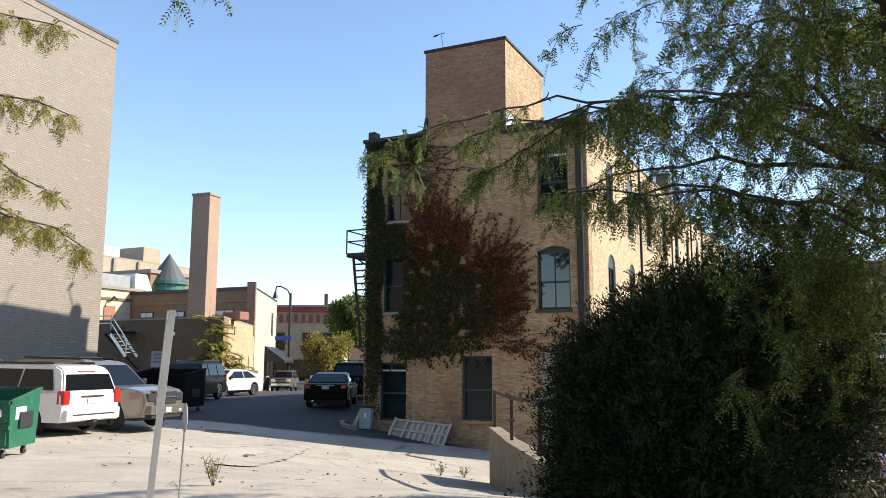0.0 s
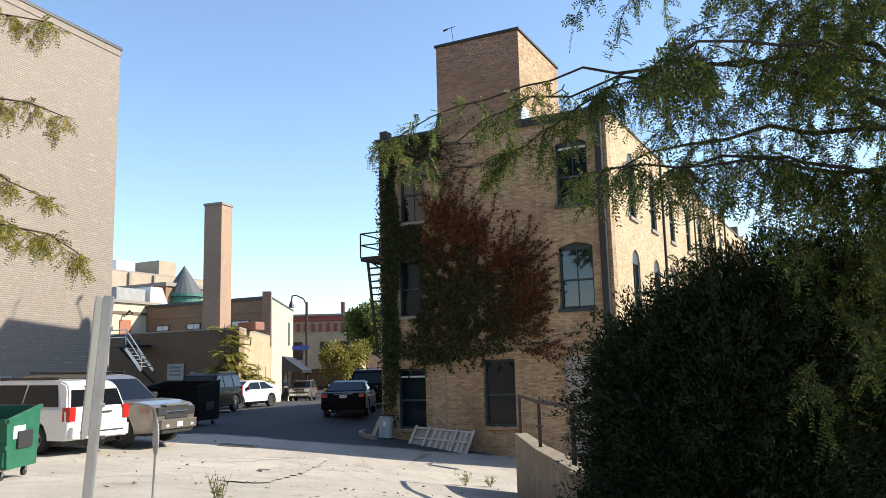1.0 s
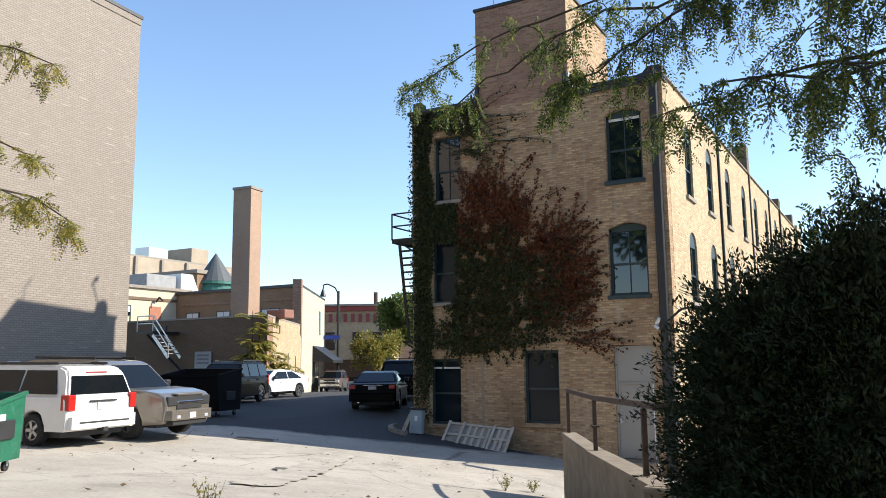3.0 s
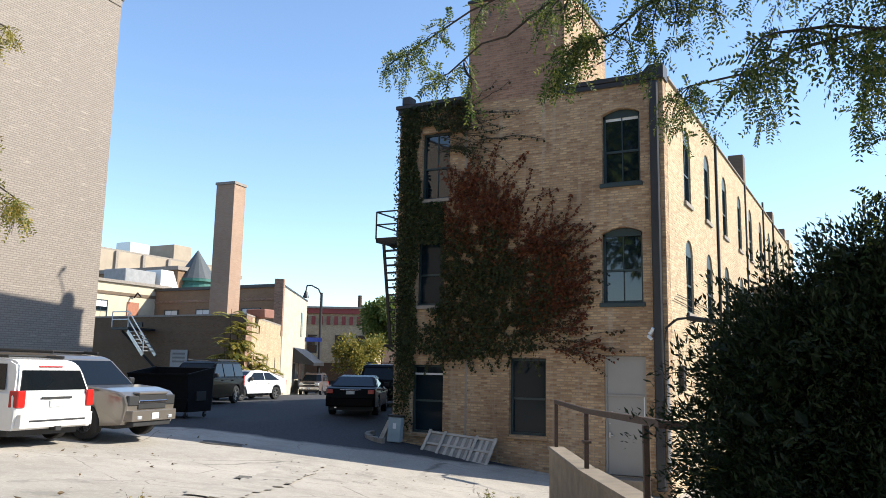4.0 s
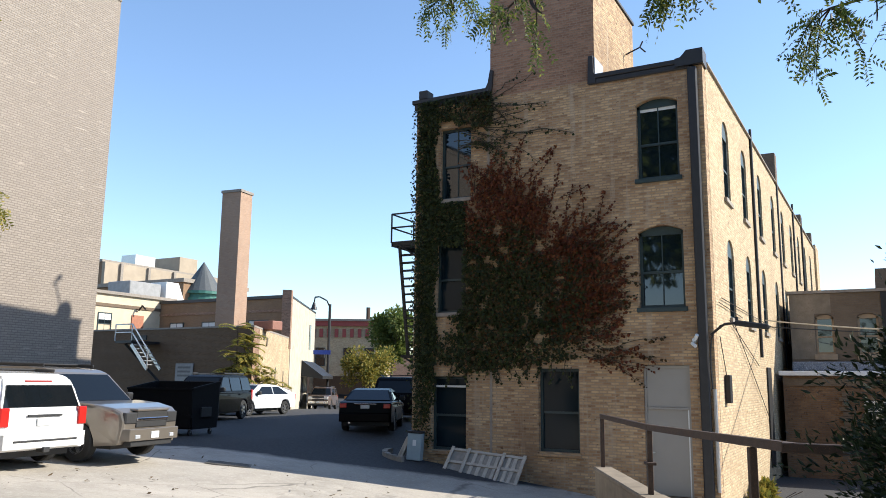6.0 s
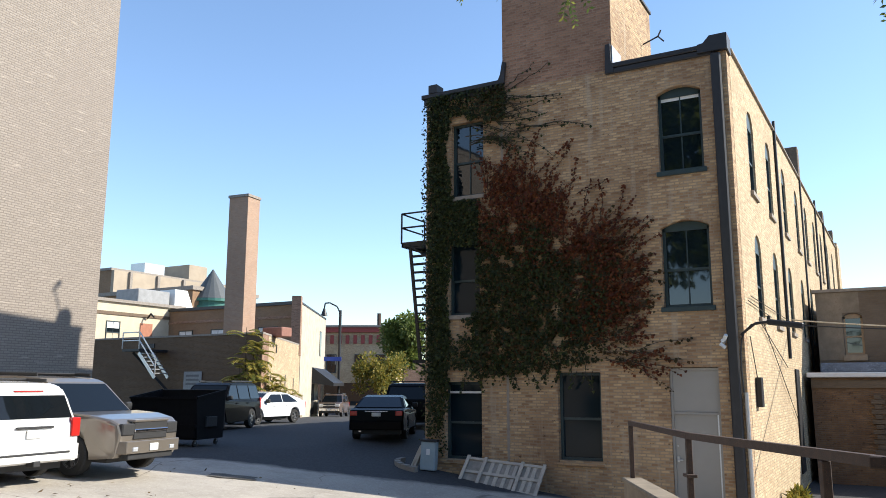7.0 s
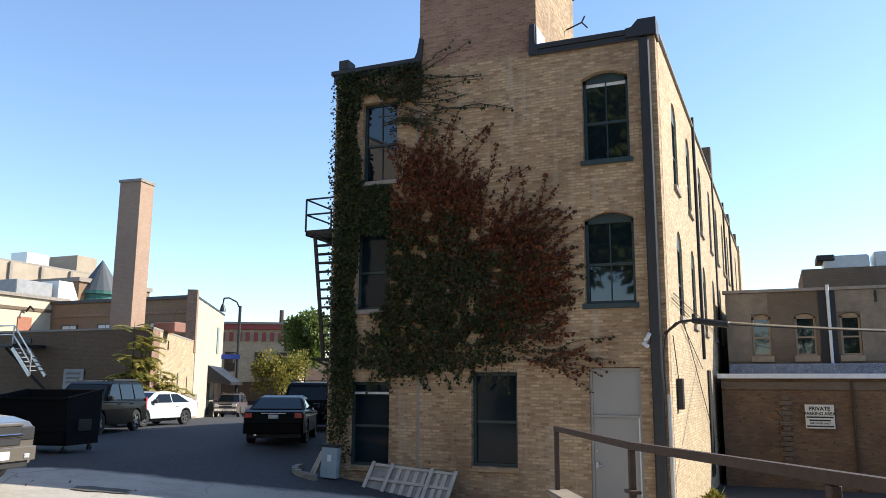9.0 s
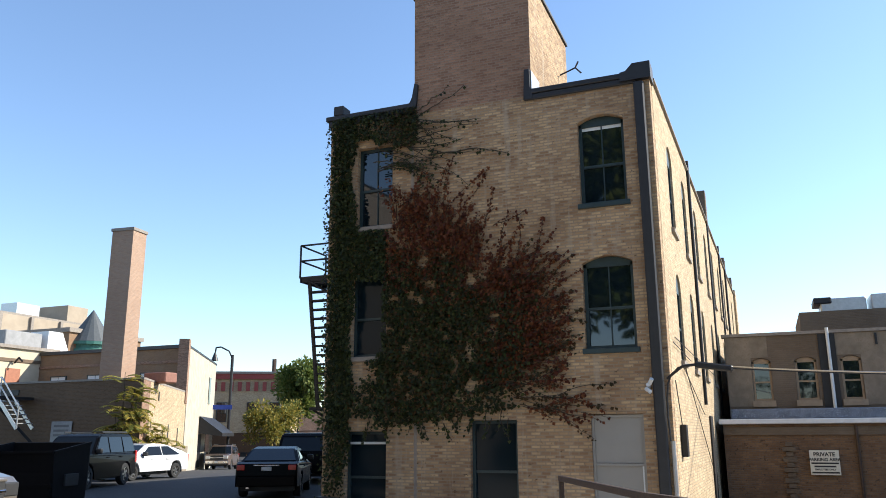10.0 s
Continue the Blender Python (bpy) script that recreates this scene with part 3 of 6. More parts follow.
# front mast shows; the stouter rear one is hidden, added for its wall shadow
for (x, y, z), (x2, y2, z2), r in (((-5.5, 0.5, 14.4), (-5.62, 0.5, 15.2), 0.014), ((-5.6, 3.85, 14.4), (-5.6, 3.3, 15.75), 0.03)):
    mast = part("antenna", rods([((x, y, z), (x2, y2, z2))], r, 6), IRON, main, "thin leaning roof antenna")
    part("crossbar", rods([((x2 - 0.3, y2, z2 - 0.03), (x2 + 0.15, y2 + 0.02, z2 + 0.02))], r, 6), IRON, mast)
    part("antenna_head", rods([((x2 - 0.32, y2, z2 - 0.06), (x2 - 0.15, y2 + 0.01, z2 - 0.02))], r * 2.4, 10), IRON, mast)
# unseen ball behind the tower edge, added to cast a round shadow
bm = bmesh.new()
bmesh.ops.create_uvsphere(bm, u_segments=14, v_segments=9, radius=0.27, matrix=Matrix.Translation((-5.6, 3.75, 14.85)) @ Matrix.Diagonal((1, 1, 1.25, 1)))
part("roof_turbine", bm, GALV, main, "unseen round roof ventilator added for its shadow")
part("side_ground_door", boxes((SKEW * 9.4 + 0.006, 8.9, 0.0, SKEW * 9.4 + 0.05, 9.9, 3.3), bevel=0.01), IRON, main, "dark narrow side doorway")
bm = bmesh.new()
for (y0, z0, y1, z1) in ((0.6, 4.75, 4.2, 4.62), (2.0, 4.4, 7.0, 3.3), (2.4, 4.5, 9.0, 1.5), (1.0, 4.9, 12.0, 4.75), (0.5, 3.9, 1.2, 2.9)):
    rod(bm, (SKEW * y0 + 0.05, y0, z0), (SKEW * y1 + 0.05, y1, z1), 0.012, 5)
part("cabling", bm, IRON, main, "thin black cables")
# fire escape on the alley side
fe = thing("fire_escape", "black iron fire escape with a platform and ladder stair", "fire escape")
X0, X1, Y0, Y1 = -10.1, -8.52, 1.2, 2.6
part("platform", boxes((X0, Y0, 7.08, X1, Y1, 7.14), (X0, Y0, 6.98, X0 + 0.06, Y1, 7.08), (X0, Y0, 6.98, X1, Y0 + 0.05, 7.08)), IRON, fe)
for a, b in (((X0, Y0, 8.05), (X1, Y0, 8.05)), ((X0, Y0, 7.6), (X1, Y0, 7.6)), ((X0, Y0, 7.1), (X0, Y0, 8.05)), ((X0, Y1, 7.1), (X0, Y1, 8.05)), ((X0, Y0, 8.05), (X0, Y1, 8.05)), ((X0, Y0, 7.6), (X0, Y1, 7.6))):
    part("guard_rail", rods([(a, b)], 0.028, 6), IRON, fe)
part("brace", rods([((X0 + 0.25, Y0, 7.05), (X1, Y0, 6.2))], 0.03, 6), IRON, fe)
part("brace", rods([((X0 + 0.25, Y1, 7.05), (X1, Y1, 6.2))], 0.03, 6), IRON, fe)
part("stringer", bar(bmesh.new(), (-9.85, 1.3, 7.05), (-9.45, 1.3, 3.5), 0.05, 0.1), IRON, fe)
part("stringer", bar(bmesh.new(), (-8.6, 1.3, 7.05), (-8.55, 1.3, 3.5), 0.05, 0.1), IRON, fe)
for i in range(14):
    k = (i + 0.5) / 14
    part("tread", boxes((-9.83 + 0.4 * k, 1.2, 7.05 - 3.55 * k, -8.58, 1.42, 7.09 - 3.55 * k)), IRON, fe)
part("landing", boxes((-9.6, 1.1, 3.42, -8.5, 2.2, 3.5)), IRON, fe)
part("landing_brace", rods([((-9.5, 1.15, 3.42), (-8.45, 1.15, 2.9))], 0.03, 6), IRON, fe)

# ---------- loose things at the foot of the facade ----------
OLD_WOOD = plain_mat("old_white_wood", (0.5, 0.45, 0.38), 0.8, vary=0.25, scale=5, bump=0.3, wear=(0.4, 0.33, 0.25))
crate = thing("wooden_shutter_panel", "old white-painted slatted wooden panel leaning on the brick wall", "panel", m=pose(-6.06, -0.62, 0.12, -38, 0, 0) @ pose(0, 0, 0, 0, 4.5, 0))
part("board", boxes((-1.12, 0.0, 0.0, 1.12, 0.02, 0.86)), plain_mat("grey_backing", (0.33, 0.3, 0.26), 0.85, vary=0.35), crate)
for z in (0.0, 0.40, 0.79):
    part("rail", boxes((-1.14, -0.045, z, 1.14, -0.003, z + 0.075), bevel=0.006), OLD_WOOD, crate)
for x in (-1.14, -0.62, 0.45, 1.06):
    part("stile", boxes((x, -0.085, -0.02, x + 0.09, -0.047, 0.89), bevel=0.006), OLD_WOOD, crate)
for x in (-0.35, -0.12, 0.12, 0.34, 0.68, 0.86):
    part("slat", boxes((x - 0.05, -0.028, 0.076, x + 0.05, -0.002, 0.398)), OLD_WOOD, crate)
    part("slat", boxes((x - 0.05, -0.028, 0.477, x + 0.05, -0.002, 0.788)), OLD_WOOD, crate)
BLUEGREY = plain_mat("blue_grey_steel", (0.28, 0.36, 0.4), 0.5, vary=0.15)
cab = thing("electric_cabinet", "blue-grey steel electric cabinet beside the wall", "cabinet", m=pose(-8.14, -0.42, 0.52, 0, 3, 8))
part("body", boxes((-0.21, -0.12, 0.0, 0.21, 0.12, 0.74), bevel=0.015), BLUEGREY, cab)
part("top", boxes((-0.23, -0.14, 0.741, 0.23, 0.14, 0.8), bevel=0.01), IRON, cab)
part("label_plate", boxes((-0.04, -0.128, 0.4, 0.06, -0.122, 0.56)), BLIND, cab)
pl = thing("leaning_board", "pale wooden board leaning against the cabinet", "board", m=pose(-8.55, -0.5, 0.5, 0, 24, 10))
part("plank", boxes((-0.03, -0.1, 0.0, 0.03, 0.1, 0.72), bevel=0.005), OLD_WOOD, pl)
pl2 = copy_thing(pl, pose(-8.66, -0.48, 0.5, 0, 26, 14))
KERB = plain_mat("kerb_stone", (0.3, 0.27, 0.23), 0.9, vary=0.3, bump=0.3)
kerb = thing("kerb", "low curved kerb round the building corner", "kerb", kind="structure")
for i in range(6):
    a0, a1 = radians(180 + i * 15), radians(180 + i * 15 + 14.2)
    c = Vector((-8.2, 0.2))
    bm = bmesh.new()
    ring = [(c.x + r * math.cos(a), c.y + r * math.sin(a)) for r, a in ((1.2, a0), (1.2, a1), (1.05, a1), (1.05, a0))]
    zz = ground_z(*ring[0])
    prism(bm, ring, "z", zz - 0.2, zz + 0.11)
    part("kerb_stone", bm, KERB, kerb)

# arm lamp in front of the side wall, and the overhead wires
al = thing("arm_lamp", "dark box lamp on a curved arm by the building corner", "lamp")
part("housing", boxes((-0.38, -0.1, -0.06, 0.38, 0.1, 0.07), bevel=0.03), IRON, al, m=pose(0.92, -0.28, 4.1, 0, 9, 0))
part("arm", rods([((0.3, -0.26, 4.14), (0.56, -0.28, 4.16)), ((-0.05, -0.1, 3.9), (0.3, -0.26, 4.14))], 0.03, 8), IRON, al)
part("photocell", boxes((0.55, -0.32, 4.2, 0.62, -0.24, 4.3), bevel=0.01), IRON, al)
for name, lab, (a, b), r in (("service_wire", "thick pale overhead service cable", ((0.2, 9.0, 4.9), (9.5, -5.0, 3.45)), 0.022), ("service_wire", "thin dark overhead wire", ((1.3, -0.28, 4.05), (12.0, -3.0, 3.6)), 0.012)):
    w = thing(name, lab, "wire")
    run = [Vector(a).lerp(Vector(b), i / 16) - Vector((0, 0, 0.7 * i / 16 * (1 - i / 16))) for i in range(17)]
    part("wire", cable(run, r), GALV if r > 0.02 else IRON, w)

# ---------- rear brick building by the lower lot ----------
bb = thing("rear_brick_building", "brown brick rear building with a metal-capped ledge", "building")
part("lower_wall", boxes((0.42, 11.3, -1, 26, 12.3, 3.05)), BRICK_BROWN, bb)
part("end_wall", boxes((0.40, 12.31, -1, 26, 26, 3.0)), BRICK_BROWN, bb)
part("ledge", boxes((0.3, 11.1, 3.055, 26, 13.4, 3.22), bevel=0.02), plain_mat("white_metal_cap", (0.72, 0.74, 0.77), 0.45, vary=0.12), bb, "white metal ledge cap")
part("ledge_rubble", boxes((0.62, 12.9, 3.225, 26, 13.44, 3.6), bevel=0.05), plain_mat("tar_patch", (0.2, 0.22, 0.26), 0.7, vary=0.5, wear=(0.6, 0.62, 0.65)), bb)
UH = [(1.47, 2.12, 3.9, 5.3, 0.12), (2.92, 3.62, 3.9, 5.3, 0.12), (4.4, 5.05, 3.9, 5.3, 0.12), (7.0, 7.7, 3.9, 5.3, 0.12), (8.6, 9.3, 3.9, 5.3, 0.12)]
part("upper_wall", wall_bm(0.6, 26, 3.23, 6.22, 0.3, UH), BRICK_DARK, bb, m=pose(0, 13.45, 0))
part("upper_core", boxes((0.6, 13.9, 3.01, 26, 30, 6.15)), ROOFING, bb)
part("roof_edge", boxes((0.5, 13.38, 6.222, 26, 13.9, 6.33)), STONE_SILL, bb)
for h in UH:
    window("window", h[1] - h[0] - 0.01, h[3] - h[2] - 0.005, 0.11, pose((h[0] + h[1]) / 2, 13.53, h[2]), 0.0, bb, plain_mat("tan_frame", (0.34, 0.24, 0.15), 0.6), mullions=0)
    part("sill", boxes((h[0] - 0.06, 13.36, 3.68, h[1] + 0.06, 13.55, 3.895)), plain_mat("tan_sill", (0.36, 0.27, 0.18), 0.7), bb)
RENDER = plain_mat("tan_render", (0.27, 0.22, 0.165), 0.9, vary=0.35, scale=2.5, bump=0.3, wear=(0.2, 0.155, 0.11), spec=0.2)
part("render_patch", boxes((0.61, 13.44, 3.7, 1.46, 13.449, 6.2), (1.461, 13.44, 5.44, 2.05, 13.449, 6.2)), RENDER, bb, "tan render over brick")
part("render_patch", boxes((4.3, 13.44, 5.44, 6.9, 13.449, 6.2), (5.06, 13.44, 3.7, 6.9, 13.449, 5.439)), RENDER, bb, "tan render over brick")
part("white_pipe", rods([((4.06, 13.3, 3.5), (4.06, 13.3, 6.4))], 0.055), BLIND, bb, "white downpipe")
# flat black panel on the wall; the recess's shade is put into its colour
part("dark_recess", boxes((3.74, 13.4, 3.6, 4.29, 13.447, 6.2)), IRON, bb)
part("wall_bracket", boxes((5.55, 13.38, 5.75, 5.62, 13.439, 6.15)), IRON, bb)
for k in range(14):
    part("toothed_brick", boxes((2.2 + 0.1 * (k % 2), 11.2, 0.2 + 0.165 * k, 2.62 - 0.1 * (k % 2), 11.296, 0.34 + 0.165 * k)), BRICK_DARK, bb)
for x in (7.4, 10.5):
    part("brick_pier", boxes((x, 11.2, -0.9, x + 0.28, 11.298, 2.6)), BRICK_DARK, bb)
part("pipe", rods([((4.43, 11.22, -0.5), (4.43, 11.22, 3.0))], 0.045), RUST, bb)
part("top_band", boxes((0.42, 11.24, 2.7, 26, 11.298, 2.95)), BRICK_DARK, bb)
ht = thing("rooftop_unit", "grey rooftop ventilation unit on a brick base", "roof unit")
part("base", boxes((3.7, 24.0, 6.2, 22, 30, 8.45)), BRICK_DARK, ht)
part("unit", boxes((4.7, 24.3, 8.45, 6.7, 26, 9.1), bevel=0.05), GALV, ht)
part("unit", boxes((6.9, 24.3, 8.45, 8.6, 26, 9.2), bevel=0.05), GALV, ht)
part("hood", boxes((4.4, 24.2, 8.85, 5.2, 26, 9.15), bevel=0.04), IRON, ht)

# the parking notice, with its readable words
sg = thing("parking_sign", "white notice board lettered private parking area", "sign", m=pose(3.42, 11.17, 1.83))
part("plate", boxes((-0.435, 0.0, -0.385, 0.435, 0.025, 0.385), bevel=0.006), plain_mat("aged_white_board", (0.72, 0.68, 0.58), 0.6, vary=0.12), sg)
INK = plain_mat("black_ink", (0.03, 0.028, 0.025), 0.6)


def lettering(text, size, x, z, parent, material=INK, y=-0.004):
    cu = bpy.data.curves.new("lettering", "FONT")
    cu.body, cu.size, cu.align_x, cu.extrude, cu.offset = text, size, "CENTER", 0.001, size * 0.035
    ob = new("lettering", cu)
    ob.parent = parent
    ob.matrix_basis = pose(x, y, z, 90, 0, 0)
    cu.materials.append(material)
    return ob


lettering("PRIVATE", 0.17, 0, 0.20, sg)
lettering("PARKING AREA", 0.135, 0, 0.05, sg)
lettering("EMPLOYEES ONLY", 0.075, 0, -0.24, sg)
for z, w in ((-0.02, 0.4), (-0.12, 0.32), (-0.31, 0.4)):
    part("text_bar", boxes((-w, -0.004, z - 0.025, w, -0.001, z + 0.025)), INK, sg)

# ---------- the tall painted building: details ----------
part("flashing_edge", boxes((0.0, -36, 15.6, 0.03, 0, 15.85)), BRICK_GREY, lb, m=LB)
for y, z, w, h, lab in ((-6.5, 2.6, 0.85, 0.9, "white notice with dark print"), (-4.55, 2.85, 0.42, 0.17, "small white sign"), (-4.55, 2.5, 0.42, 0.3, "small green sign")):
    s = thing("wall_sign", lab + " on painted brick", "sign", m=LB @ pose(0.03, y, z, 0, 0, 90))
    part("plate", boxes((-w / 2, -0.02, -h / 2, w / 2, 0.0, h / 2)), plain_mat("green_sign", (0.02, 0.16, 0.1), 0.5) if "green" in lab else BLIND, s)
    for k in range(3):
        part("text_bar", boxes((-w * 0.4, -0.025, h * (0.3 - 0.28 * k) - h * 0.06, w * 0.4, -0.021, h * (0.3 - 0.28 * k) + h * 0.06)), BLIND if "green" in lab else INK, s)

# ---------- low buildings along the alley ----------
C0 = Vector((-29.0, 15.9))
OUT = Vector((0.86, 0.51))


def down_alley(s, n=0.0):
    """s metres down the alley from the low building's corner, n metres out from its wall."""
    p = C0 + ALLEY * s + OUT * n
    return (p.x, p.y)


ALLEY_M = Matrix(((ALLEY.x, -OUT.x, 0, C0.x), (ALLEY.y, -OUT.y, 0, C0.y), (0, 0, 1, 0), (0, 0, 0, 1)))   # x down the alley, y into the wall
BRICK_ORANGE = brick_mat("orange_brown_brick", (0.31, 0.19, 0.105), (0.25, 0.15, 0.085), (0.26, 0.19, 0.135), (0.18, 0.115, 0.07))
# brown brick, darkened so that the low building's front carries its shade in the colour
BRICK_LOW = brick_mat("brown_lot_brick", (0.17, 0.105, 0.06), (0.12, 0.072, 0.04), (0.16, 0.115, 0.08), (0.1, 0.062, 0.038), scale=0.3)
low = thing("low_building", "low brown brick building with a flat parapet", "building")
bm = bmesh.new()
prism(bm, [tuple(C0), down_alley(14.0), (down_alley(14.0)[0] - 16, down_alley(14.0)[1]), (C0.x - 24, C0.y)], "z", -1, 5.75)
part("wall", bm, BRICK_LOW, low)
part("alley_coping", boxes((0.0, -0.05, 5.752, 14.0, 0.4, 5.86)), STONE_SILL, low, m=ALLEY_M)
part("front_coping", boxes((-53.0, 15.85, 5.752, -29.1, 16.3, 5.86)), STONE_SILL, low)
# cream slab over the brown wall: the alley side's sunlight is put into its colour
part("alley_face", boxes((1.9, -0.03, -0.5, 14.0, -0.002, 5.75)), BRICK_CREAM, low, "cream facing with sunlight put into its paler colour", m=ALLEY_M)
part("corner_pier", boxes((0.0, -0.035, -0.5, 1.895, -0.002, 5.75)), BRICK_ROSE, low, m=ALLEY_M)
part("footing_wall", boxes((4.5, -0.35, -0.5, 14.0, -0.01, 2.1)), CONCRETE, low, m=ALLEY_M)
part("slit_vent", boxes((7.8, -0.04, 2.3, 8.15, -0.003, 3.5)), IRON, low, m=ALLEY_M)
part("slit_vent", boxes((11.2, -0.04, 2.2, 11.5, -0.003, 3.3)), IRON, low, m=ALLEY_M)
part("wall_hook", boxes((4.2, -0.08, 4.8, 4.35, -0.003, 5.3)), IRON, low, m=ALLEY_M)
part("roof_hatch", boxes((-31.4, 18.5, 5.76, -29.8, 19.5, 6.35), bevel=0.05), plain_mat("red_tile", (0.3, 0.14, 0.1), 0.8), low)
part("rear_door", boxes((-43.5, 15.84, 0.5, -42.3, 15.9, 2.9)), plain_mat("brown_door", (0.1, 0.065, 0.045), 0.6), low)
part("vent_grille", boxes((-39.5, 15.84, 5.1, -38.0, 15.9, 5.4)), IRON, low)
part("gutter_pipe", rods([((-46.0, 15.8, 0.5), (-46.0, 15.8, 5.8))], 0.06), IRON, low)
ps = thing("alley_sign", "small grey notice board on a brick wall", "sign", m=pose(-34.4, 15.8, 3.05))
part("plate", boxes((-0.75, 0.0, -0.55, 0.75, 0.04, 0.55)), plain_mat("grey_board", (0.32, 0.31, 0.3), 0.6), ps)
for z in (0.3, 0.05, -0.2):
    part("text_bar", boxes((-0.55, -0.006, z - 0.06, 0.55, -0.001, z + 0.06)), plain_mat("grey_ink", (0.16, 0.15, 0.15), 0.6), ps)
# outside stair
st = thing("outside_stair", "galvanised outside stair with a landing", "stair", m=pose(3.2, 0, -0.25))
part("landing", boxes((-41.4, 13.6, 5.05, -39.9, 15.8, 5.2)), IRON, st)
part("landing_support", bar(bmesh.new(), (-40.9, 14.0, 5.0), (-39.6, 15.8, 2.6), 0.15), IRON, st)
for i in range(6):
    part("tread", boxes((-39.9 + 0.24 * i, 13.65, 4.9 - 0.24 * i, -39.6 + 0.24 * i, 14.6, 4.95 - 0.24 * i)), GALV, st)
for y in (13.6, 14.62):
    part("stringer", bar(bmesh.new(), (-39.9, y, 4.95), (-38.4, y, 3.45), 0.05, 0.2), GALV, st)
for a, b in (((-41.4, 13.6, 6.2), (-39.9, 13.6, 6.2)), ((-41.4, 13.6, 5.7), (-39.9, 13.6, 5.7)), ((-39.9, 13.6, 6.2), (-38.4, 13.6, 4.6)), ((-39.9, 13.6, 5.7), (-38.4, 13.6, 4.1)), ((-41.4, 13.6, 5.2), (-41.4, 13.6, 6.2)), ((-39.9, 13.6, 5.2), (-39.9, 13.6, 6.2)), ((-38.4, 13.6, 3.45), (-38.4, 13.6, 4.6))):
    part("handrail", rods([(a, b)], 0.04, 6), GALV, st)

ch = thing("chimney", "tall square brick chimney with one sunlit face", "chimney", m=pose(-32.1, 17.2, 0, 0, 0, 6))
part("shaft", boxes((-0.72, -0.6, 0.6, 0.72, 0.6, 14.45)), brick_mat("chimney_brick", (0.44, 0.29, 0.2), (0.36, 0.23, 0.155), (0.36, 0.27, 0.21), (0.28, 0.18, 0.125)), ch)
part("cap", boxes((-0.78, -0.66, 14.452, 0.78, 0.66, 14.62)), STONE_SILL, ch)

shop = thing("corner_shop_building", "two-storey cream brick building with a dark shop awning", "building")
S0, S1 = 14.05, 29.0
bm = bmesh.new()
prism(bm, [down_alley(S0), down_alley(S1), (down_alley(S1)[0] - 18, down_alley(S1)[1]), (down_alley(S0)[0] - 16, down_alley(S0)[1])], "z", -1, 8.95)
part("wall", bm, BRICK_ORANGE, shop)
part("alley_wall", boxes((S0, -0.06, -0.5, S1, -0.005, 8.95)), plain_mat("off_white_stucco", (0.5, 0.45, 0.36), 0.9, vary=0.3, scale=1.5, bump=0.3, spec=0.2), shop, "off-white stuccoed alley wall", m=ALLEY_M)
part("corner_pier", boxes((S0 - 0.7, -0.1, 5.0, S0 - 0.01, 0.6, 9.5)), BRICK_ROSE, shop, m=ALLEY_M)
part("parapet", boxes((S0, -0.1, 8.952, S1, 0.4, 9.1)), COPING, shop, m=ALLEY_M)
x0, y0 = down_alley(S0)
part("front_cornice", boxes((x0 - 16, y0 - 0.15, 8.952, x0 - 0.3, y0 + 0.4, 9.2)), COPING, shop)
part("front_band", boxes((x0 - 16, y0 - 0.06, 7.9, x0 - 0.3, y0 - 0.004, 8.1)), BRICK_ROSE, shop)
for dx in (-3.2, -8.5, -12.2):
    window("window", 2.0 if dx > -5 else 1.6, 1.1, 0, pose(x0 + dx, y0 - 0.1, 6.2), 0.4, shop)
part("shop_window", boxes((S1 - 4.5, -0.09, 0.6, S1 - 0.4, -0.062, 3.4)), GLASS, shop, m=ALLEY_M)
bm = bmesh.new()
prism(bm, [(-0.1, 4.3), (-1.9, 3.0), (-1.9, 2.75), (-0.1, 3.0)], "x", S1 - 8.5, S1 + 0.3)
part("awning", bm, IRON, shop, "black shop awning", m=ALLEY_M)
part("door_opening", boxes((S1 - 8.4, -0.1, 0.4, S1 - 7.0, -0.062, 2.9)), IRON, shop, m=ALLEY_M)
part("side_window", boxes((S1 - 4.2, -0.12, 5.4, S1 - 3.2, -0.062, 7.6)), GLASS, shop, m=ALLEY_M)

yb = thing("yellow_brick_building", "two-storey yellow brick building with a door onto an outside stair", "building")
part("wall", boxes((-66, 14.5, -1, -50.5, 29.5, 9.3)), STUCCO, yb)
part("cornice", boxes((-66, 14.4, 9.302, -50.3, 29.6, 9.55)), STONE_SILL, yb)
part("band", boxes((-50.49, 18.0, 8.3, -50.42, 29.0, 8.55)), plain_mat("brown_band", (0.16, 0.11, 0.07), 0.8), yb)
for y in (16.4, 22.4):
    window("window", 1.3, 1.7, 0, Matrix.Translation((-50.44, y, 6.1)) @ Matrix(((0, -1, 0, 0), (1, 0, 0, 0), (0, 0, 1, 0), (0, 0, 0, 1))), 0.5, yb)
part("stair_door", boxes((-50.48, 25.0, 5.6, -50.42, 26.2, 7.8)), plain_mat("terracotta_door", (0.4, 0.16, 0.09), 0.6), yb, "terracotta painted door")
part("downpipe", rods([((-50.4, 19.2, 5.4), (-50.4, 19.2, 9.3))], 0.08), plain_mat("copper_pipe", (0.35, 0.16, 0.08), 0.6), yb)
part("lamp_arm", rods([((-50.4, 25.6, 8.2), (-50.0, 25.6, 8.6)), ((-50.0, 25.6, 8.6), (-49.6, 25.6, 8.3))], 0.07), IRON, yb)
ac = thing("rooftop_air_unit", "white metal rooftop air unit with a hood", "roof unit")
part("unit", boxes((-55, 26.0, 9.56, -52.2, 29.4, 10.9), bevel=0.05), plain_mat("dull_grey_metal", (0.3, 0.3, 0.3), 0.6, vary=0.3, scale=2), ac)
bm = bmesh.new()
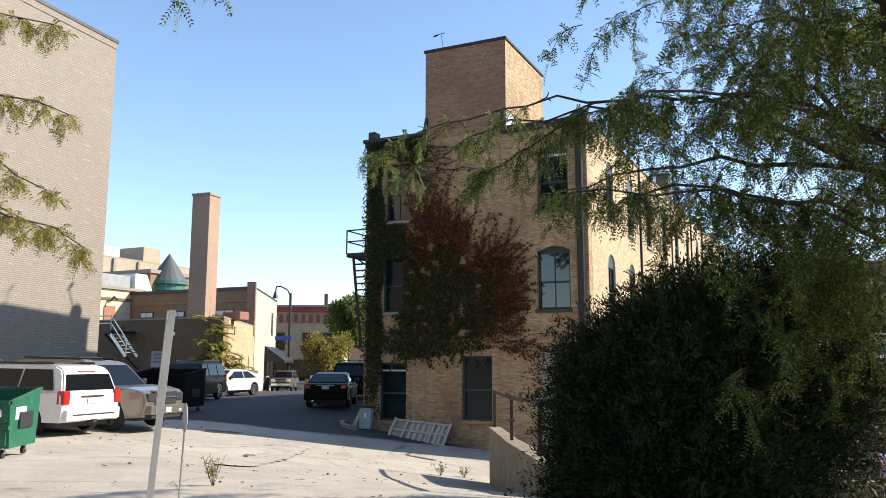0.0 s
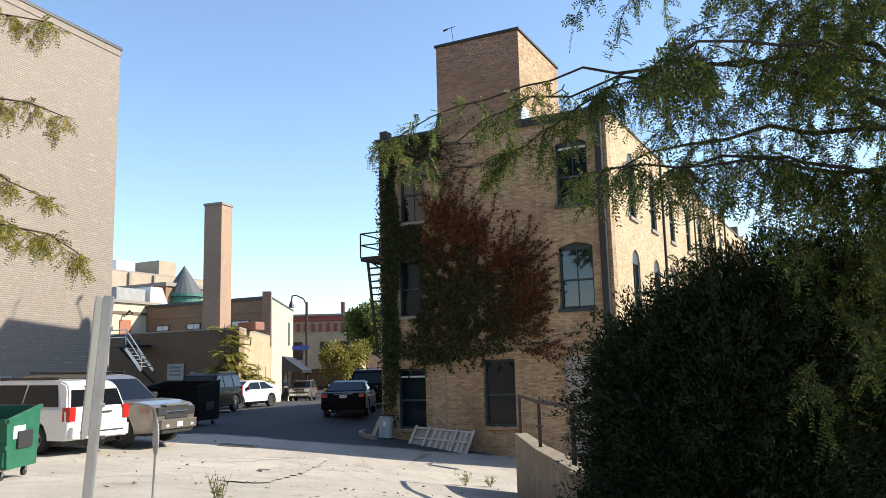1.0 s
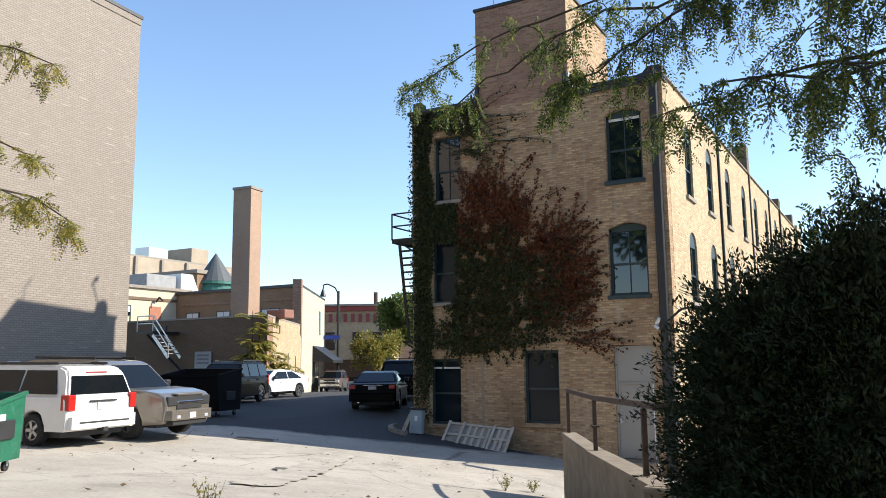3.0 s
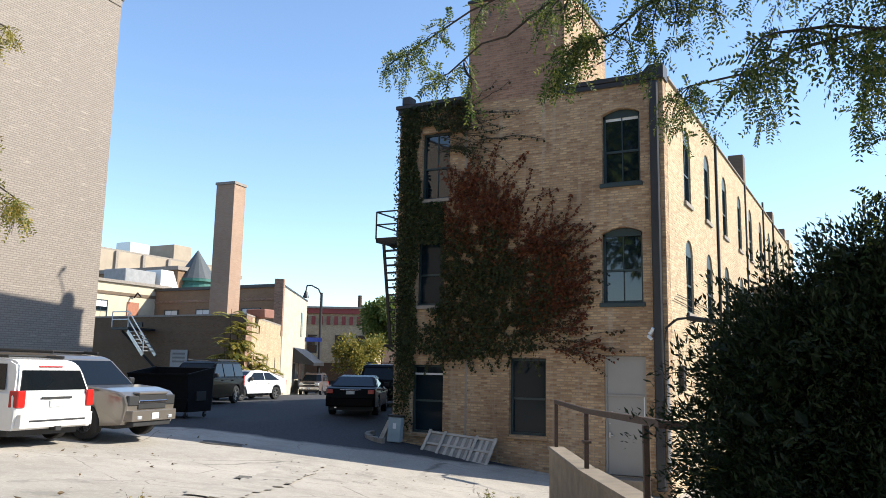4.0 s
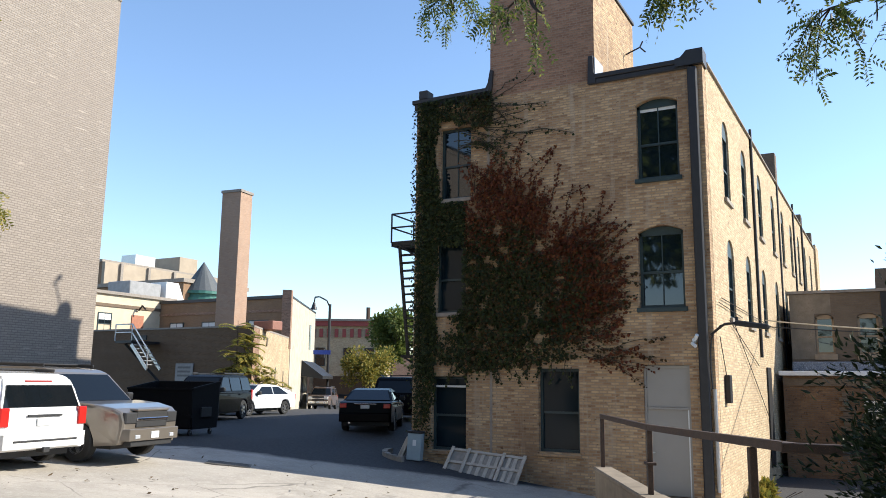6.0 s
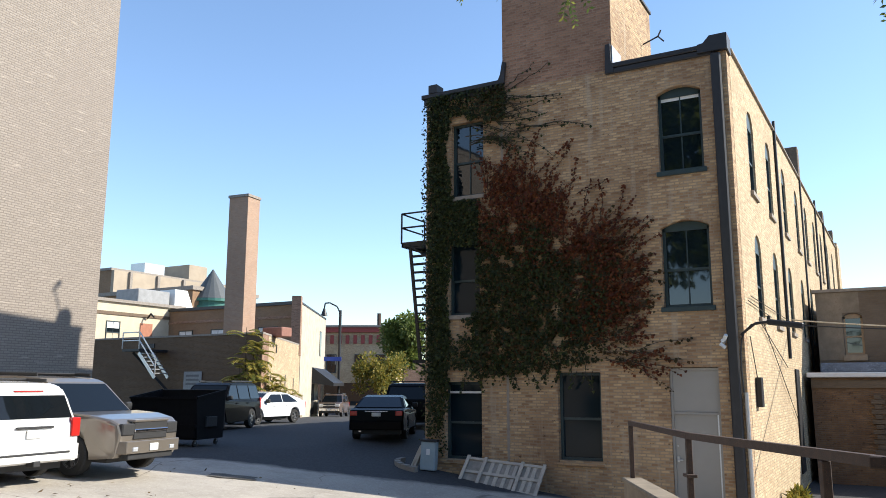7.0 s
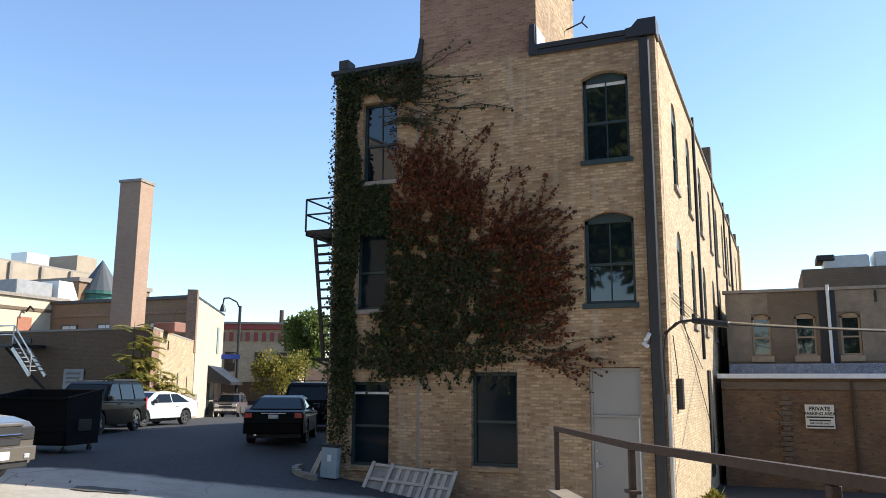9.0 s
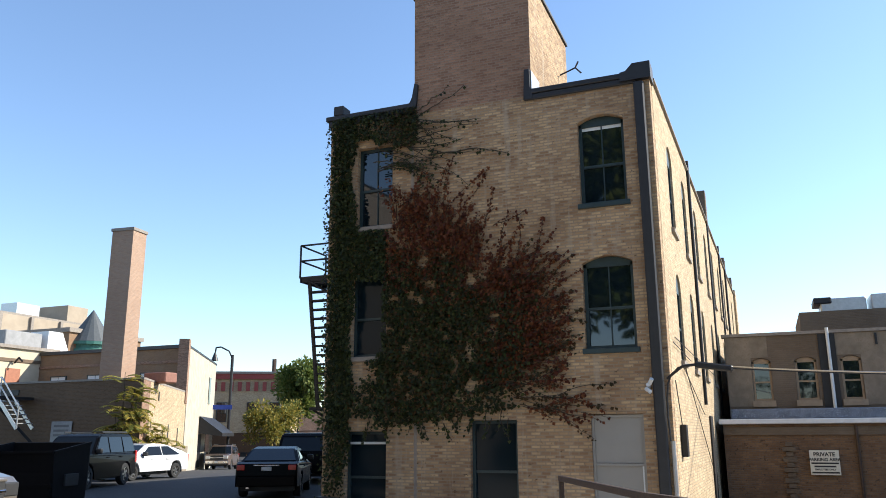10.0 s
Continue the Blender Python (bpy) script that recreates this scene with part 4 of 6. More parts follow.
prism(bm, [(29.8, 9.6), (32.0, 9.6), (31.2, 11.2), (29.8, 11.2)], "x", -54, -52)
part("hood", bm, BLIND, ac)
dome = thing("roof_ventilator", "white round roof ventilator", "roof vent")
bm = bmesh.new()
bmesh.ops.create_uvsphere(bm, u_segments=14, v_segments=8, radius=0.75, matrix=Matrix.Translation((-53, 19.0, 9.9)) @ Matrix.Diagonal((1, 1, 0.7, 1)))
part("cap", bm, BLIND, dome)

# buildings beyond
fb = thing("tan_block", "long tan brick block with rooftop boxes and pilasters", "building")
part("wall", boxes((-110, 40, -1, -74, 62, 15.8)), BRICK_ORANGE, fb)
part("parapet", boxes((-110, 39.9, 15.8, -73.9, 62, 16.1)), STONE_SILL, fb)
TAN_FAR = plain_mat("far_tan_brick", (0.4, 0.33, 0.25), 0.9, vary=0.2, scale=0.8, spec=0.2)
# paler slab over the block's sun side, its sunlight put into the colour
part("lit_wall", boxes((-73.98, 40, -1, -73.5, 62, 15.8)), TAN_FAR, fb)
for y in (42, 46, 50, 54):
    part("pilaster", boxes((-73.48, y, 9, -73.2, y + 0.35, 15.8)), STONE_SILL, fb)
part("rooftop_box", boxes((-77, 45, 16.1, -74.5, 48, 17.4)), GALV, fb)
part("stair_head", boxes((-79, 51.5, 16.1, -74, 54.5, 18.0)), TAN_FAR, fb)
mid = thing("middle_block", "brown brick block with a long roof cornice", "building")
part("wall", boxes((-72, 36, -1, -56.5, 45, 12.1)), BRICK_ORANGE, mid)
part("cornice", boxes((-72.2, 35.8, 12.1, -56.3, 45.2, 12.5)), STONE_SILL, mid)
TEAL = plain_mat("green_copper", (0.04, 0.16, 0.13), 0.6, vary=0.25)
SLATE = plain_mat("grey_slate", (0.075, 0.085, 0.09), 0.6, vary=0.3, scale=5, bump=0.4)
tu = thing("corner_turret", "green copper turret with a conical slate roof", "turret", m=pose(-56.55, 38.6, -0.1))
bm = bmesh.new()
bmesh.ops.create_cone(bm, cap_ends=True, segments=20, radius1=1.75, radius2=1.75, depth=6.0, matrix=Matrix.Translation((0, 0, 8.4)))
part("drum", bm, TEAL, tu)
for z, r in ((10.6, 1.95), (11.3, 2.05), (9.2, 1.9)):
    bm = bmesh.new()
    bmesh.ops.create_cone(bm, cap_ends=True, segments=20, radius1=r, radius2=r, depth=0.28, matrix=Matrix.Translation((0, 0, z)))
    part("moulding", bm, TEAL, tu)
bm = bmesh.new()
bmesh.ops.create_cone(bm, cap_ends=True, segments=20, radius1=2.05, radius2=0.05, depth=3.1, matrix=Matrix.Translation((0, 0, 13.0)))
part("roof", bm, SLATE, tu)
for a in range(-3, 3):
    an = radians(-50 + a * 32)
    part("window", boxes((-0.3, -0.03, 9.5, 0.3, 0.03, 10.4)), GLASS, tu, m=pose(1.76 * math.cos(an), 1.76 * math.sin(an), 0, 0, 0, math.degrees(an) + 90))
RED_TRIM = plain_mat("red_trim", (0.3, 0.06, 0.05), 0.7)
hb = thing("high_street_building", "cream and red brick shop building with a lettered cornice", "building", m=pose(-64.0, 72.5, 0, 0, 0, 28))
part("wall", boxes((-16, 0, -1, 6.5, 14, 10.3)), BRICK_CREAM, hb)
part("cornice", boxes((-16.2, -0.4, 10.3, 6.7, 0, 11.0)), RED_TRIM, hb)
part("cornice_cap", boxes((-16.2, -0.6, 11.0, 6.9, 14, 11.3)), STONE_SILL, hb)
part("sign_panel", boxes((-12.5, -0.2, 8.6, -7.5, -0.02, 9.7)), IRON, hb)
part("text_bar", boxes((-12, -0.25, 8.95, -8, -0.21, 9.4)), BLIND, hb)
for i in range(9):
    part("corbel", boxes((-3.8 + 1.1 * i, -0.25, 8.7, -3.3 + 1.1 * i, -0.02, 9.9)), RED_TRIM, hb)
for x in (-13.5, -10, -6.5, -2.5, 1.5, 4.5):
    window("window", 1.4, 2.6, 0, pose(x, -0.1, 4.6), 0, hb)
part("shopfront", boxes((-15, -0.15, 0, 6, -0.02, 3.2)), GLASS, hb)
part("roof_pole", rods([((4.0, 2, 11.3), (4.0, 2, 13.2))], 0.3), RUST, hb)
closing = thing("street_block", "row of plain brick buildings across the street", "building", m=pose(-95, 95, 0, 0, 0, 38))
part("wall", boxes((-30, 0, -1, 95, 10, 7.5)), BRICK_ROSE, closing)

# street furniture
sl = thing("street_lamp", "tall black street lamp with a hooked arm", "street lamp", m=pose(-42.6, 41.6, 0))
part("pole", rods([((0, 0, 0.0), (0, 0, 9.9))], 0.14, 10), IRON, sl)
part("arm", rods([((0, 0, 9.6), (-0.25, -0.2, 10.25)), ((-0.25, -0.2, 10.25), (-0.8, -0.65, 10.6)), ((-0.8, -0.65, 10.6), (-1.15, -0.9, 10.55)), ((-1.15, -0.9, 10.55), (-1.2, -0.95, 10.0))], 0.07, 8), IRON, sl)
bm = bmesh.new()
bmesh.ops.create_cone(bm, cap_ends=True, segments=12, radius1=0.33, radius2=0.1, depth=0.7, matrix=Matrix.Translation((-1.2, -0.95, 9.7)))
part("lantern", bm, IRON, sl)
part("base", rods([((0, 0, 0.0), (0, 0, 1.2))], 0.24, 10), IRON, sl)
part("street_name_plate", boxes((-2.1, -1.6, 5.05, -0.15, -1.55, 5.45)), plain_mat("blue_sign", (0.02, 0.06, 0.35), 0.5), sl, "blue street name plate", m=pose(0, 0.9, 0, 0, 0, 30))
part("traffic_signal", boxes((-0.5, -0.5, 4.7, -0.15, -0.15, 5.6), bevel=0.04), IRON, sl)
gl = thing("globe_lamp", "short post lamp with a white globe", "street lamp", m=pose(-46.5, 56.5, 0))
part("post", rods([((0, 0, 0), (0, 0, 3.9))], 0.1, 8), IRON, gl)
bm = bmesh.new()
bmesh.ops.create_uvsphere(bm, u_segments=12, v_segments=8, radius=0.42, matrix=Matrix.Translation((0, 0, 4.4)) @ Matrix.Diagonal((1, 1, 1.35, 1)))
part("globe", bm, BLIND, gl)
part("banner", boxes((-0.95, -0.02, 2.6, -0.15, 0.02, 3.3)), BLIND, gl)
part("banner", boxes((0.15, -0.02, 2.6, 0.95, 0.02, 3.3)), BLIND, gl)
FLASH = plain_mat("warning_orange", (0.6, 0.25, 0.05), 0.6)
for i, (x, y, h) in enumerate(((-37.8, 38.6, 1.1), (-36.6, 39.6, 1.2), (-41.0, 44.0, 1.4))):
    bd = thing("barrier_board", "small pale street barrier board", "barrier", m=pose(x, y, ground_z(x, y), 0, 0, 30))
    part("panel", boxes((-0.5, -0.03, 0.35, 0.5, 0.03, h)), BLIND if i else FLASH, bd)
    part("leg", boxes((-0.45, -0.05, 0, -0.38, 0.05, 0.35)), IRON, bd)
    part("leg", boxes((0.38, -0.05, 0, 0.45, 0.05, 0.35)), IRON, bd)

# plain brick fronts that close the place behind the path
back = thing("street_front", "plain brick street front behind the path", "building")
part("wall", boxes((-45, -42, -1, 60, -38, 5.5)), BRICK_ROSE, back)
back2 = thing("street_front", "plain brick front beyond the lower lot", "building")
part("wall", boxes((46, -40, -1, 50, 20, 8)), BRICK_ROSE, back2)

# post and marker by the path
post = thing("sign_post", "leaning galvanised sign post with a blank sign back", "post", m=Matrix.Translation((3.82, -22.39, 1.09)) @ Matrix.Rotation(0.0716, 4, Vector((-0.42, 0.91, 0))) @ Matrix.Rotation(radians(133.8), 4, "Z"))
bm = boxes((-0.022, -0.016, 0.0, 0.022, -0.01, 2.03), (-0.028, -0.012, 0.0, -0.018, 0.014, 2.03), (0.018, -0.012, 0.0, 0.028, 0.014, 2.03))
part("channel", bm, GALV, post)
plate = []
for cx, cz, a0 in ((0.16, 1.98, 0), (-0.16, 1.98, 90), (-0.16, 1.6, 180), (0.16, 1.6, 270)):
    plate += [(cx + 0.04 * math.cos(radians(a0 + k * 22.5)), cz + 0.04 * math.sin(radians(a0 + k * 22.5))) for k in range(5)]
part("sign_plate", prism(bmesh.new(), plate, "y", 0.015, 0.019), plain_mat("sign_back_metal", (0.3, 0.3, 0.29), 0.45, 0.5, vary=0.15), post, "bare aluminium sign back")
for z in (1.66, 1.92):
    part("bolt", rods([((0, -0.024, z), (0, 0.016, z))], 0.008, 6), GALV, post)
part("sleeve", boxes((-0.036, -0.03, 0.02, 0.036, 0.03, 0.28), bevel=0.006), plain_mat("yellow_sleeve", (0.7, 0.42, 0.03), 0.5), post, "yellow plastic sleeve")
mk = thing("wire_marker", "thin steel marker rod with an oval reflector", "marker", m=pose(2.93, -21.2, 1.1))
part("rod", rods([((0, 0, 0), (0.05, 0.02, 1.36))], 0.006, 6), GALV, mk)
bm = bmesh.new()
bmesh.ops.create_uvsphere(bm, u_segments=10, v_segments=8, radius=0.1, matrix=Matrix.Translation((0.05, 0.02, 1.42)) @ Matrix.Diagonal((0.22, 0.1, 0.95, 1)))
part("reflector", bm, plain_mat("grey_reflector", (0.4, 0.38, 0.36), 0.5), mk)


# ---------- vehicles ----------
TYRE = plain_mat("tyre_rubber", (0.02, 0.02, 0.02), 0.8, vary=0.3)
RIM = plain_mat("alloy_rim", (0.45, 0.45, 0.46), 0.3, 0.9, vary=0.2)
CARGLASS = glass_mat("car_glass", (0.006, 0.008, 0.01), 0.02, 0.3)
TRIM = plain_mat("black_plastic", (0.025, 0.025, 0.026), 0.55)
CHROME = plain_mat("chrome", (0.7, 0.7, 0.72), 0.12, 1.0, vary=0.1)
REDLENS = plain_mat("red_lens", (0.5, 0.02, 0.015), 0.15, vary=0.2, spec=0.7)
CLEARLENS = plain_mat("clear_lens", (0.6, 0.62, 0.64), 0.1, 0.3, spec=0.8)
PLATE = plain_mat("plate_white", (0.7, 0.7, 0.68), 0.5)


def wheel(parent, x, y, r, width=0.22):
    w = new("wheel")
    w.parent = parent
    side = 1 if y > 0 else -1
    w.matrix_basis = pose(x, y, r)
    bm = bmesh.new()
    prof = [(r * 0.62, -width / 2), (r * 0.93, -width / 2), (r, -width * 0.36), (r, width * 0.36), (r * 0.93, width / 2), (r * 0.62, width / 2)]
    n = 28
    rings = [[bm.verts.new((p[0] * math.cos(2 * math.pi * k / n), p[1], p[0] * math.sin(2 * math.pi * k / n))) for p in prof] for k in range(n)]
    for k in range(n):
        a, b = rings[k], rings[(k + 1) % n]
        for i in range(len(prof)):
            j = (i + 1) % len(prof)
            bm.faces.new((a[i], a[j], b[j], b[i]))
    part("tyre", bm, TYRE, w)
    bm = bmesh.new()
    o = side * width * 0.3
    bmesh.ops.create_cone(bm, cap_ends=True, segments=24, radius1=r * 0.6, radius2=r * 0.6, depth=0.03, matrix=Matrix.Translation((0, o * 0.55, 0)) @ Matrix.Rotation(radians(90), 4, "X"))
    part("hub_disc", bm, TRIM, w)
    bm = bmesh.new()
    for k in range(5):
        a = 2 * math.pi * k / 5
        bar(bm, (0, o, 0), (r * 0.6 * math.cos(a), o, r * 0.6 * math.sin(a)), 0.05, r * 0.2)
    for k in range(24):
        a, b = 2 * math.pi * k / 24, 2 * math.pi * (k + 1) / 24
        bar(bm, (r * 0.6 * math.cos(a), o, r * 0.6 * math.sin(a)), (r * 0.6 * math.cos(b), o, r * 0.6 * math.sin(b)), 0.05, 0.035)
    part("rim", bm, RIM, w)


def arch(cx, r, zb):
    """Points of a wheel arch in the sill line, from rear to front."""
    return [(cx + r * math.cos(a), max(zb, 0.34 + r * math.sin(a))) for a in [math.pi * (1 - k / 10) for k in range(11)]]


def tube_loft(bm, sections):
    """Skins closed rings of equal length and caps the ends."""
    rings = [[bm.verts.new(p) for p in s] for s in sections]
    n = len(rings[0])
    for a, b in zip(rings, rings[1:]):
        for i in range(n):
            j = (i + 1) % n
            bm.faces.new((a[i], a[j], b[j], b[i]))
    bm.faces.new(rings[0])
    bm.faces.new(rings[-1][::-1])


def side_slab(pts, half, bevel):
    """A car's lower body: its side outline pulled across the width, rounded along both sides."""
    bm = bmesh.new()
    prism(bm, pts, "y", -half, half)
    bmesh.ops.recalc_face_normals(bm, faces=bm.faces)
    es = [e for e in bm.edges if abs(e.verts[0].co.y - e.verts[1].co.y) < 1e-6 and max(e.verts[0].co.z, e.verts[1].co.z) > 0.62]
    bmesh.ops.bevel(bm, geom=es, offset=bevel, segments=3, profile=0.6, affect="EDGES")
    return bm


def car(name, label, category, paint, L, W, top, wheels, r, cabin, m, belt, details, nose=0.14):
    """top: the upper outline of the lower body from rear to front; cabin: the outline of the glasshouse from rear foot over the roof to the front foot."""
    c = thing(name, label, category, "parked vehicles", m=m)
    zb = 0.26 if r < 0.36 else 0.34
    half = W / 2
    low = [(-L / 2 + 0.08, zb + 0.08)] + arch(wheels[0], r + 0.07, zb) + arch(wheels[1], r + 0.07, zb) + [(L / 2 - 0.1, zb + 0.04)]
    body = part("body", side_slab(low + top[::-1], half, 0.07), paint, c)
    for p in body.data.polygons:
        p.use_smooth = False
    zr = max(z for _, z in cabin)

    def w_at(z):
        k = (z - belt) / (zr - belt)
        return half - 0.04 - (0.24 if r < 0.38 else 0.2) * max(0, k) ** 1.3
    bm = bmesh.new()
    lo = [bm.verts.new((x, -w_at(z), z)) for x, z in cabin]
    hi = [bm.verts.new((x, w_at(z), z)) for x, z in cabin]
    bm.faces.new(lo)
    bm.faces.new(hi[::-1])
    for i in range(len(cabin)):
        j = (i + 1) % len(cabin)
        bm.faces.new((lo[j], lo[i], hi[i], hi[j]))
    bmesh.ops.recalc_face_normals(bm, faces=bm.faces)
    es = [e for e in bm.edges if max(e.verts[0].co.z, e.verts[1].co.z) > belt + 0.2]
    bmesh.ops.bevel(bm, geom=es, offset=0.045, segments=2, affect="EDGES")
    part("roof", bm, paint, c)
    part("underside", boxes((-L / 2 + 0.3, -half + 0.15, zb - 0.06, L / 2 - 0.3, half - 0.15, zb + 0.35)), TRIM, c)
    # side windows, split by pillars
    for sgn in (-1, 1):
        for (x0, x1, x2, x3) in details["side_glass"]:          # foot rear, foot front, head front, head rear
            zl, zh = belt + 0.05, zr - 0.13
            bm = bmesh.new()
            vs = []
            for x, z in ((x0, zl), (x1, zl), (x2, zh), (x3, zh)):
                vs.append((x, sgn * (w_at(z) + 0.004), z))
            vs2 = [(x, y - sgn * 0.012, z) for x, y, z in vs]
            tube_loft(bm, [vs, vs2])
            part("side_window", bm, CARGLASS, c)
    for nm, (xa, za, xb, zb2) in (("windscreen", details["front_glass"]), ("rear_window", details["rear_glass"])):
        bm = bmesh.new()
        d = Vector((zb2 - za, 0, xa - xb)).normalized() * 0.012
        if nm == "rear_window":
            d = Vector((-abs(d.x), 0, abs(d.z)))
        else:
            d = Vector((abs(d.x), 0, abs(d.z)))
        quad = [(xa, -w_at(za) + 0.1, za), (xa, w_at(za) - 0.1, za), (xb, w_at(zb2) - 0.1, zb2), (xb, -w_at(zb2) + 0.1, zb2)]
        tube_loft(bm, [[Vector(p) + d for p in quad], [Vector(p) - d for p in quad]])
        part(nm, bm, CARGLASS, c)
    for x in wheels:
        for y in (-half + 0.12, half - 0.12):
            wheel(c, x, y, r)
    for sgn in (-1, 1):
        part("wing_mirror", box(bmesh.new(), details["mirror"] - 0.08, sgn * (half + 0.04) - 0.1, belt + 0.02, details["mirror"] + 0.08, sgn * (half + 0.04) + 0.1, belt + 0.2, 0.03), TRIM, c)
        for x in details["handles"]:
            part("door_handle", boxes((x - 0.1, sgn * half - 0.015, belt - 0.14, x + 0.1, sgn * half + 0.025, belt - 0.1), bevel=0.008), paint, c)
        for y0, z0, y1, z1 in details["tail"]:
            part("tail_lamp", boxes((-L / 2 - 0.02, sgn * y0, z0, -L / 2 + 0.2, sgn * y1, z1), bevel=0.015), REDLENS, c)
        for y0, z0, y1, z1 in details["head"]:
            lamp = part("headlamp", boxes((L / 2 - 0.28, sgn * y0, z0, L / 2 + details.get("head_out", 0.012), sgn * y1, z1), bevel=0.02), TRIM if details.get("dark_head") else CLEARLENS, c)
            if details.get("dark_head"):
                for k in (0.3, 0.68):
                    yy = sgn * (y0 + (y1 - y0) * k)
                    bm = bmesh.new()
                    bmesh.ops.create_cone(bm, cap_ends=True, segments=14, radius1=0.055, radius2=0.055, depth=0.02, matrix=Matrix.Translation((L / 2 + 0.015, yy, (z0 + z1) / 2)) @ Matrix.Rotation(radians(90), 4, "Y"))
                    part("lens", bm, CLEARLENS, lamp)
    for nm, mt, row in details["extra"]:
        part(nm, boxes(row, bevel=0.012), mt, c)
    # the body narrows towards its nose and, less, towards its tail
    pieces = [o for o in c.children if not o.name.startswith("wheel")]
    for ob in pieces + [k for o in pieces for k in o.children]:
        for v in ob.data.vertices:
            k = max(0.0, (v.co.x - L / 2 + 0.9) / 0.9)
            k2 = max(0.0, (-v.co.x - L / 2 + 0.5) / 0.5)
            v.co.y *= 1 - nose * k * k - 0.05 * k2 * k2
    return c


WHITE_PAINT = paint_mat("white_car_paint", (0.78, 0.77, 0.74))
PEWTER = paint_mat("pewter_car_paint", (0.23, 0.2, 0.165), 0.55, 0.3)
BLACK_PAINT = paint_mat("black_car_paint", (0.003, 0.003, 0.004), coat=0.0, dusty=0.004, spec=0.06)
BROWN_PAINT = paint_mat("brown_car_paint", (0.13, 0.09, 0.07), 0.3, 0.35)
SILVER_WHITE = paint_mat("pearl_white_paint", (0.66, 0.68, 0.7))
GREY_PAINT = paint_mat("dark_grey_paint", (0.006, 0.006, 0.008), 0.0, 0.3, 0.0, 0.004, spec=0.08)

VAN = dict(L=5.15, W=2.0, top=[(-2.52, 0.42), (-2.56, 0.62), (-2.55, 1.0), (-2.5, 1.09), (1.15, 1.06), (1.9, 1.0), (2.45, 0.84), (2.56, 0.66), (2.54, 0.4)], wheels=(-1.55, 1.52), r=0.35,
           cabin=[(-2.5, 1.06), (-2.36, 1.5), (-2.26, 1.66), (-2.05, 1.73), (-1.3, 1.77), (-0.4, 1.77), (0.35, 1.71), (0.75, 1.58), (1.75, 1.02)], belt=1.08)
VAN_D = dict(side_glass=[(-2.2, -1.05, -1.05, -1.98), (-0.98, 0.08, 0.08, -0.98), (0.15, 1.15, 0.5, 0.15)], front_glass=(1.64, 1.08, 0.8, 1.56), rear_glass=(-2.485, 1.12, -2.365, 1.52), mirror=1.0, handles=(-0.75, 0.3),
             tail=[(0.8, 0.78, 1.0, 1.12)], head=[(0.55, 0.66, 0.95, 0.84)],
             extra=[("rear_bumper", WHITE_PAINT, (-2.66, -0.95, 0.38, -2.5, 0.95, 0.66)), ("plate", PLATE, (-2.585, -0.17, 0.78, -2.565, 0.17, 0.93)), ("plate_trim", TRIM, (-2.6, -0.4, 0.95, -2.56, 0.4, 0.99)), ("bumper_trim", TRIM, (-2.675, -0.75, 0.5, -2.65, 0.75, 0.54)),
                    ("roof_rail", TRIM, (-1.9, 0.66, 1.76, 0.2, 0.7, 1.82)), ("roof_rail", TRIM, (-1.9, -0.7, 1.76, 0.2, -0.66, 1.82)), ("roof_bar", TRIM, (-1.4, -0.66, 1.79, -1.35, 0.66, 1.82)), ("brake_lamp", REDLENS, (-2.34, -0.3, 1.58, -2.28, 0.3, 1.61)), ("tow_hitch", TRIM, (-2.7, -0.08, 0.3, -2.5, 0.08, 0.4))])
SUVD = dict(L=5.1, W=2.0, top=[(-2.5, 0.45), (-2.55, 0.7), (-2.52, 1.15), (1.0, 1.2), (1.3, 1.21), (1.9, 1.18), (2.35, 1.11), (2.5, 1.03), (2.56, 0.85), (2.55, 0.7), (2.5, 0.45)], wheels=(-1.5, 1.52), r=0.4,
            cabin=[(-2.5, 1.14), (-2.32, 1.75), (-2.15, 1.86), (-0.5, 1.9), (0.25, 1.86), (0.5, 1.78), (1.2, 1.14)], belt=1.17)
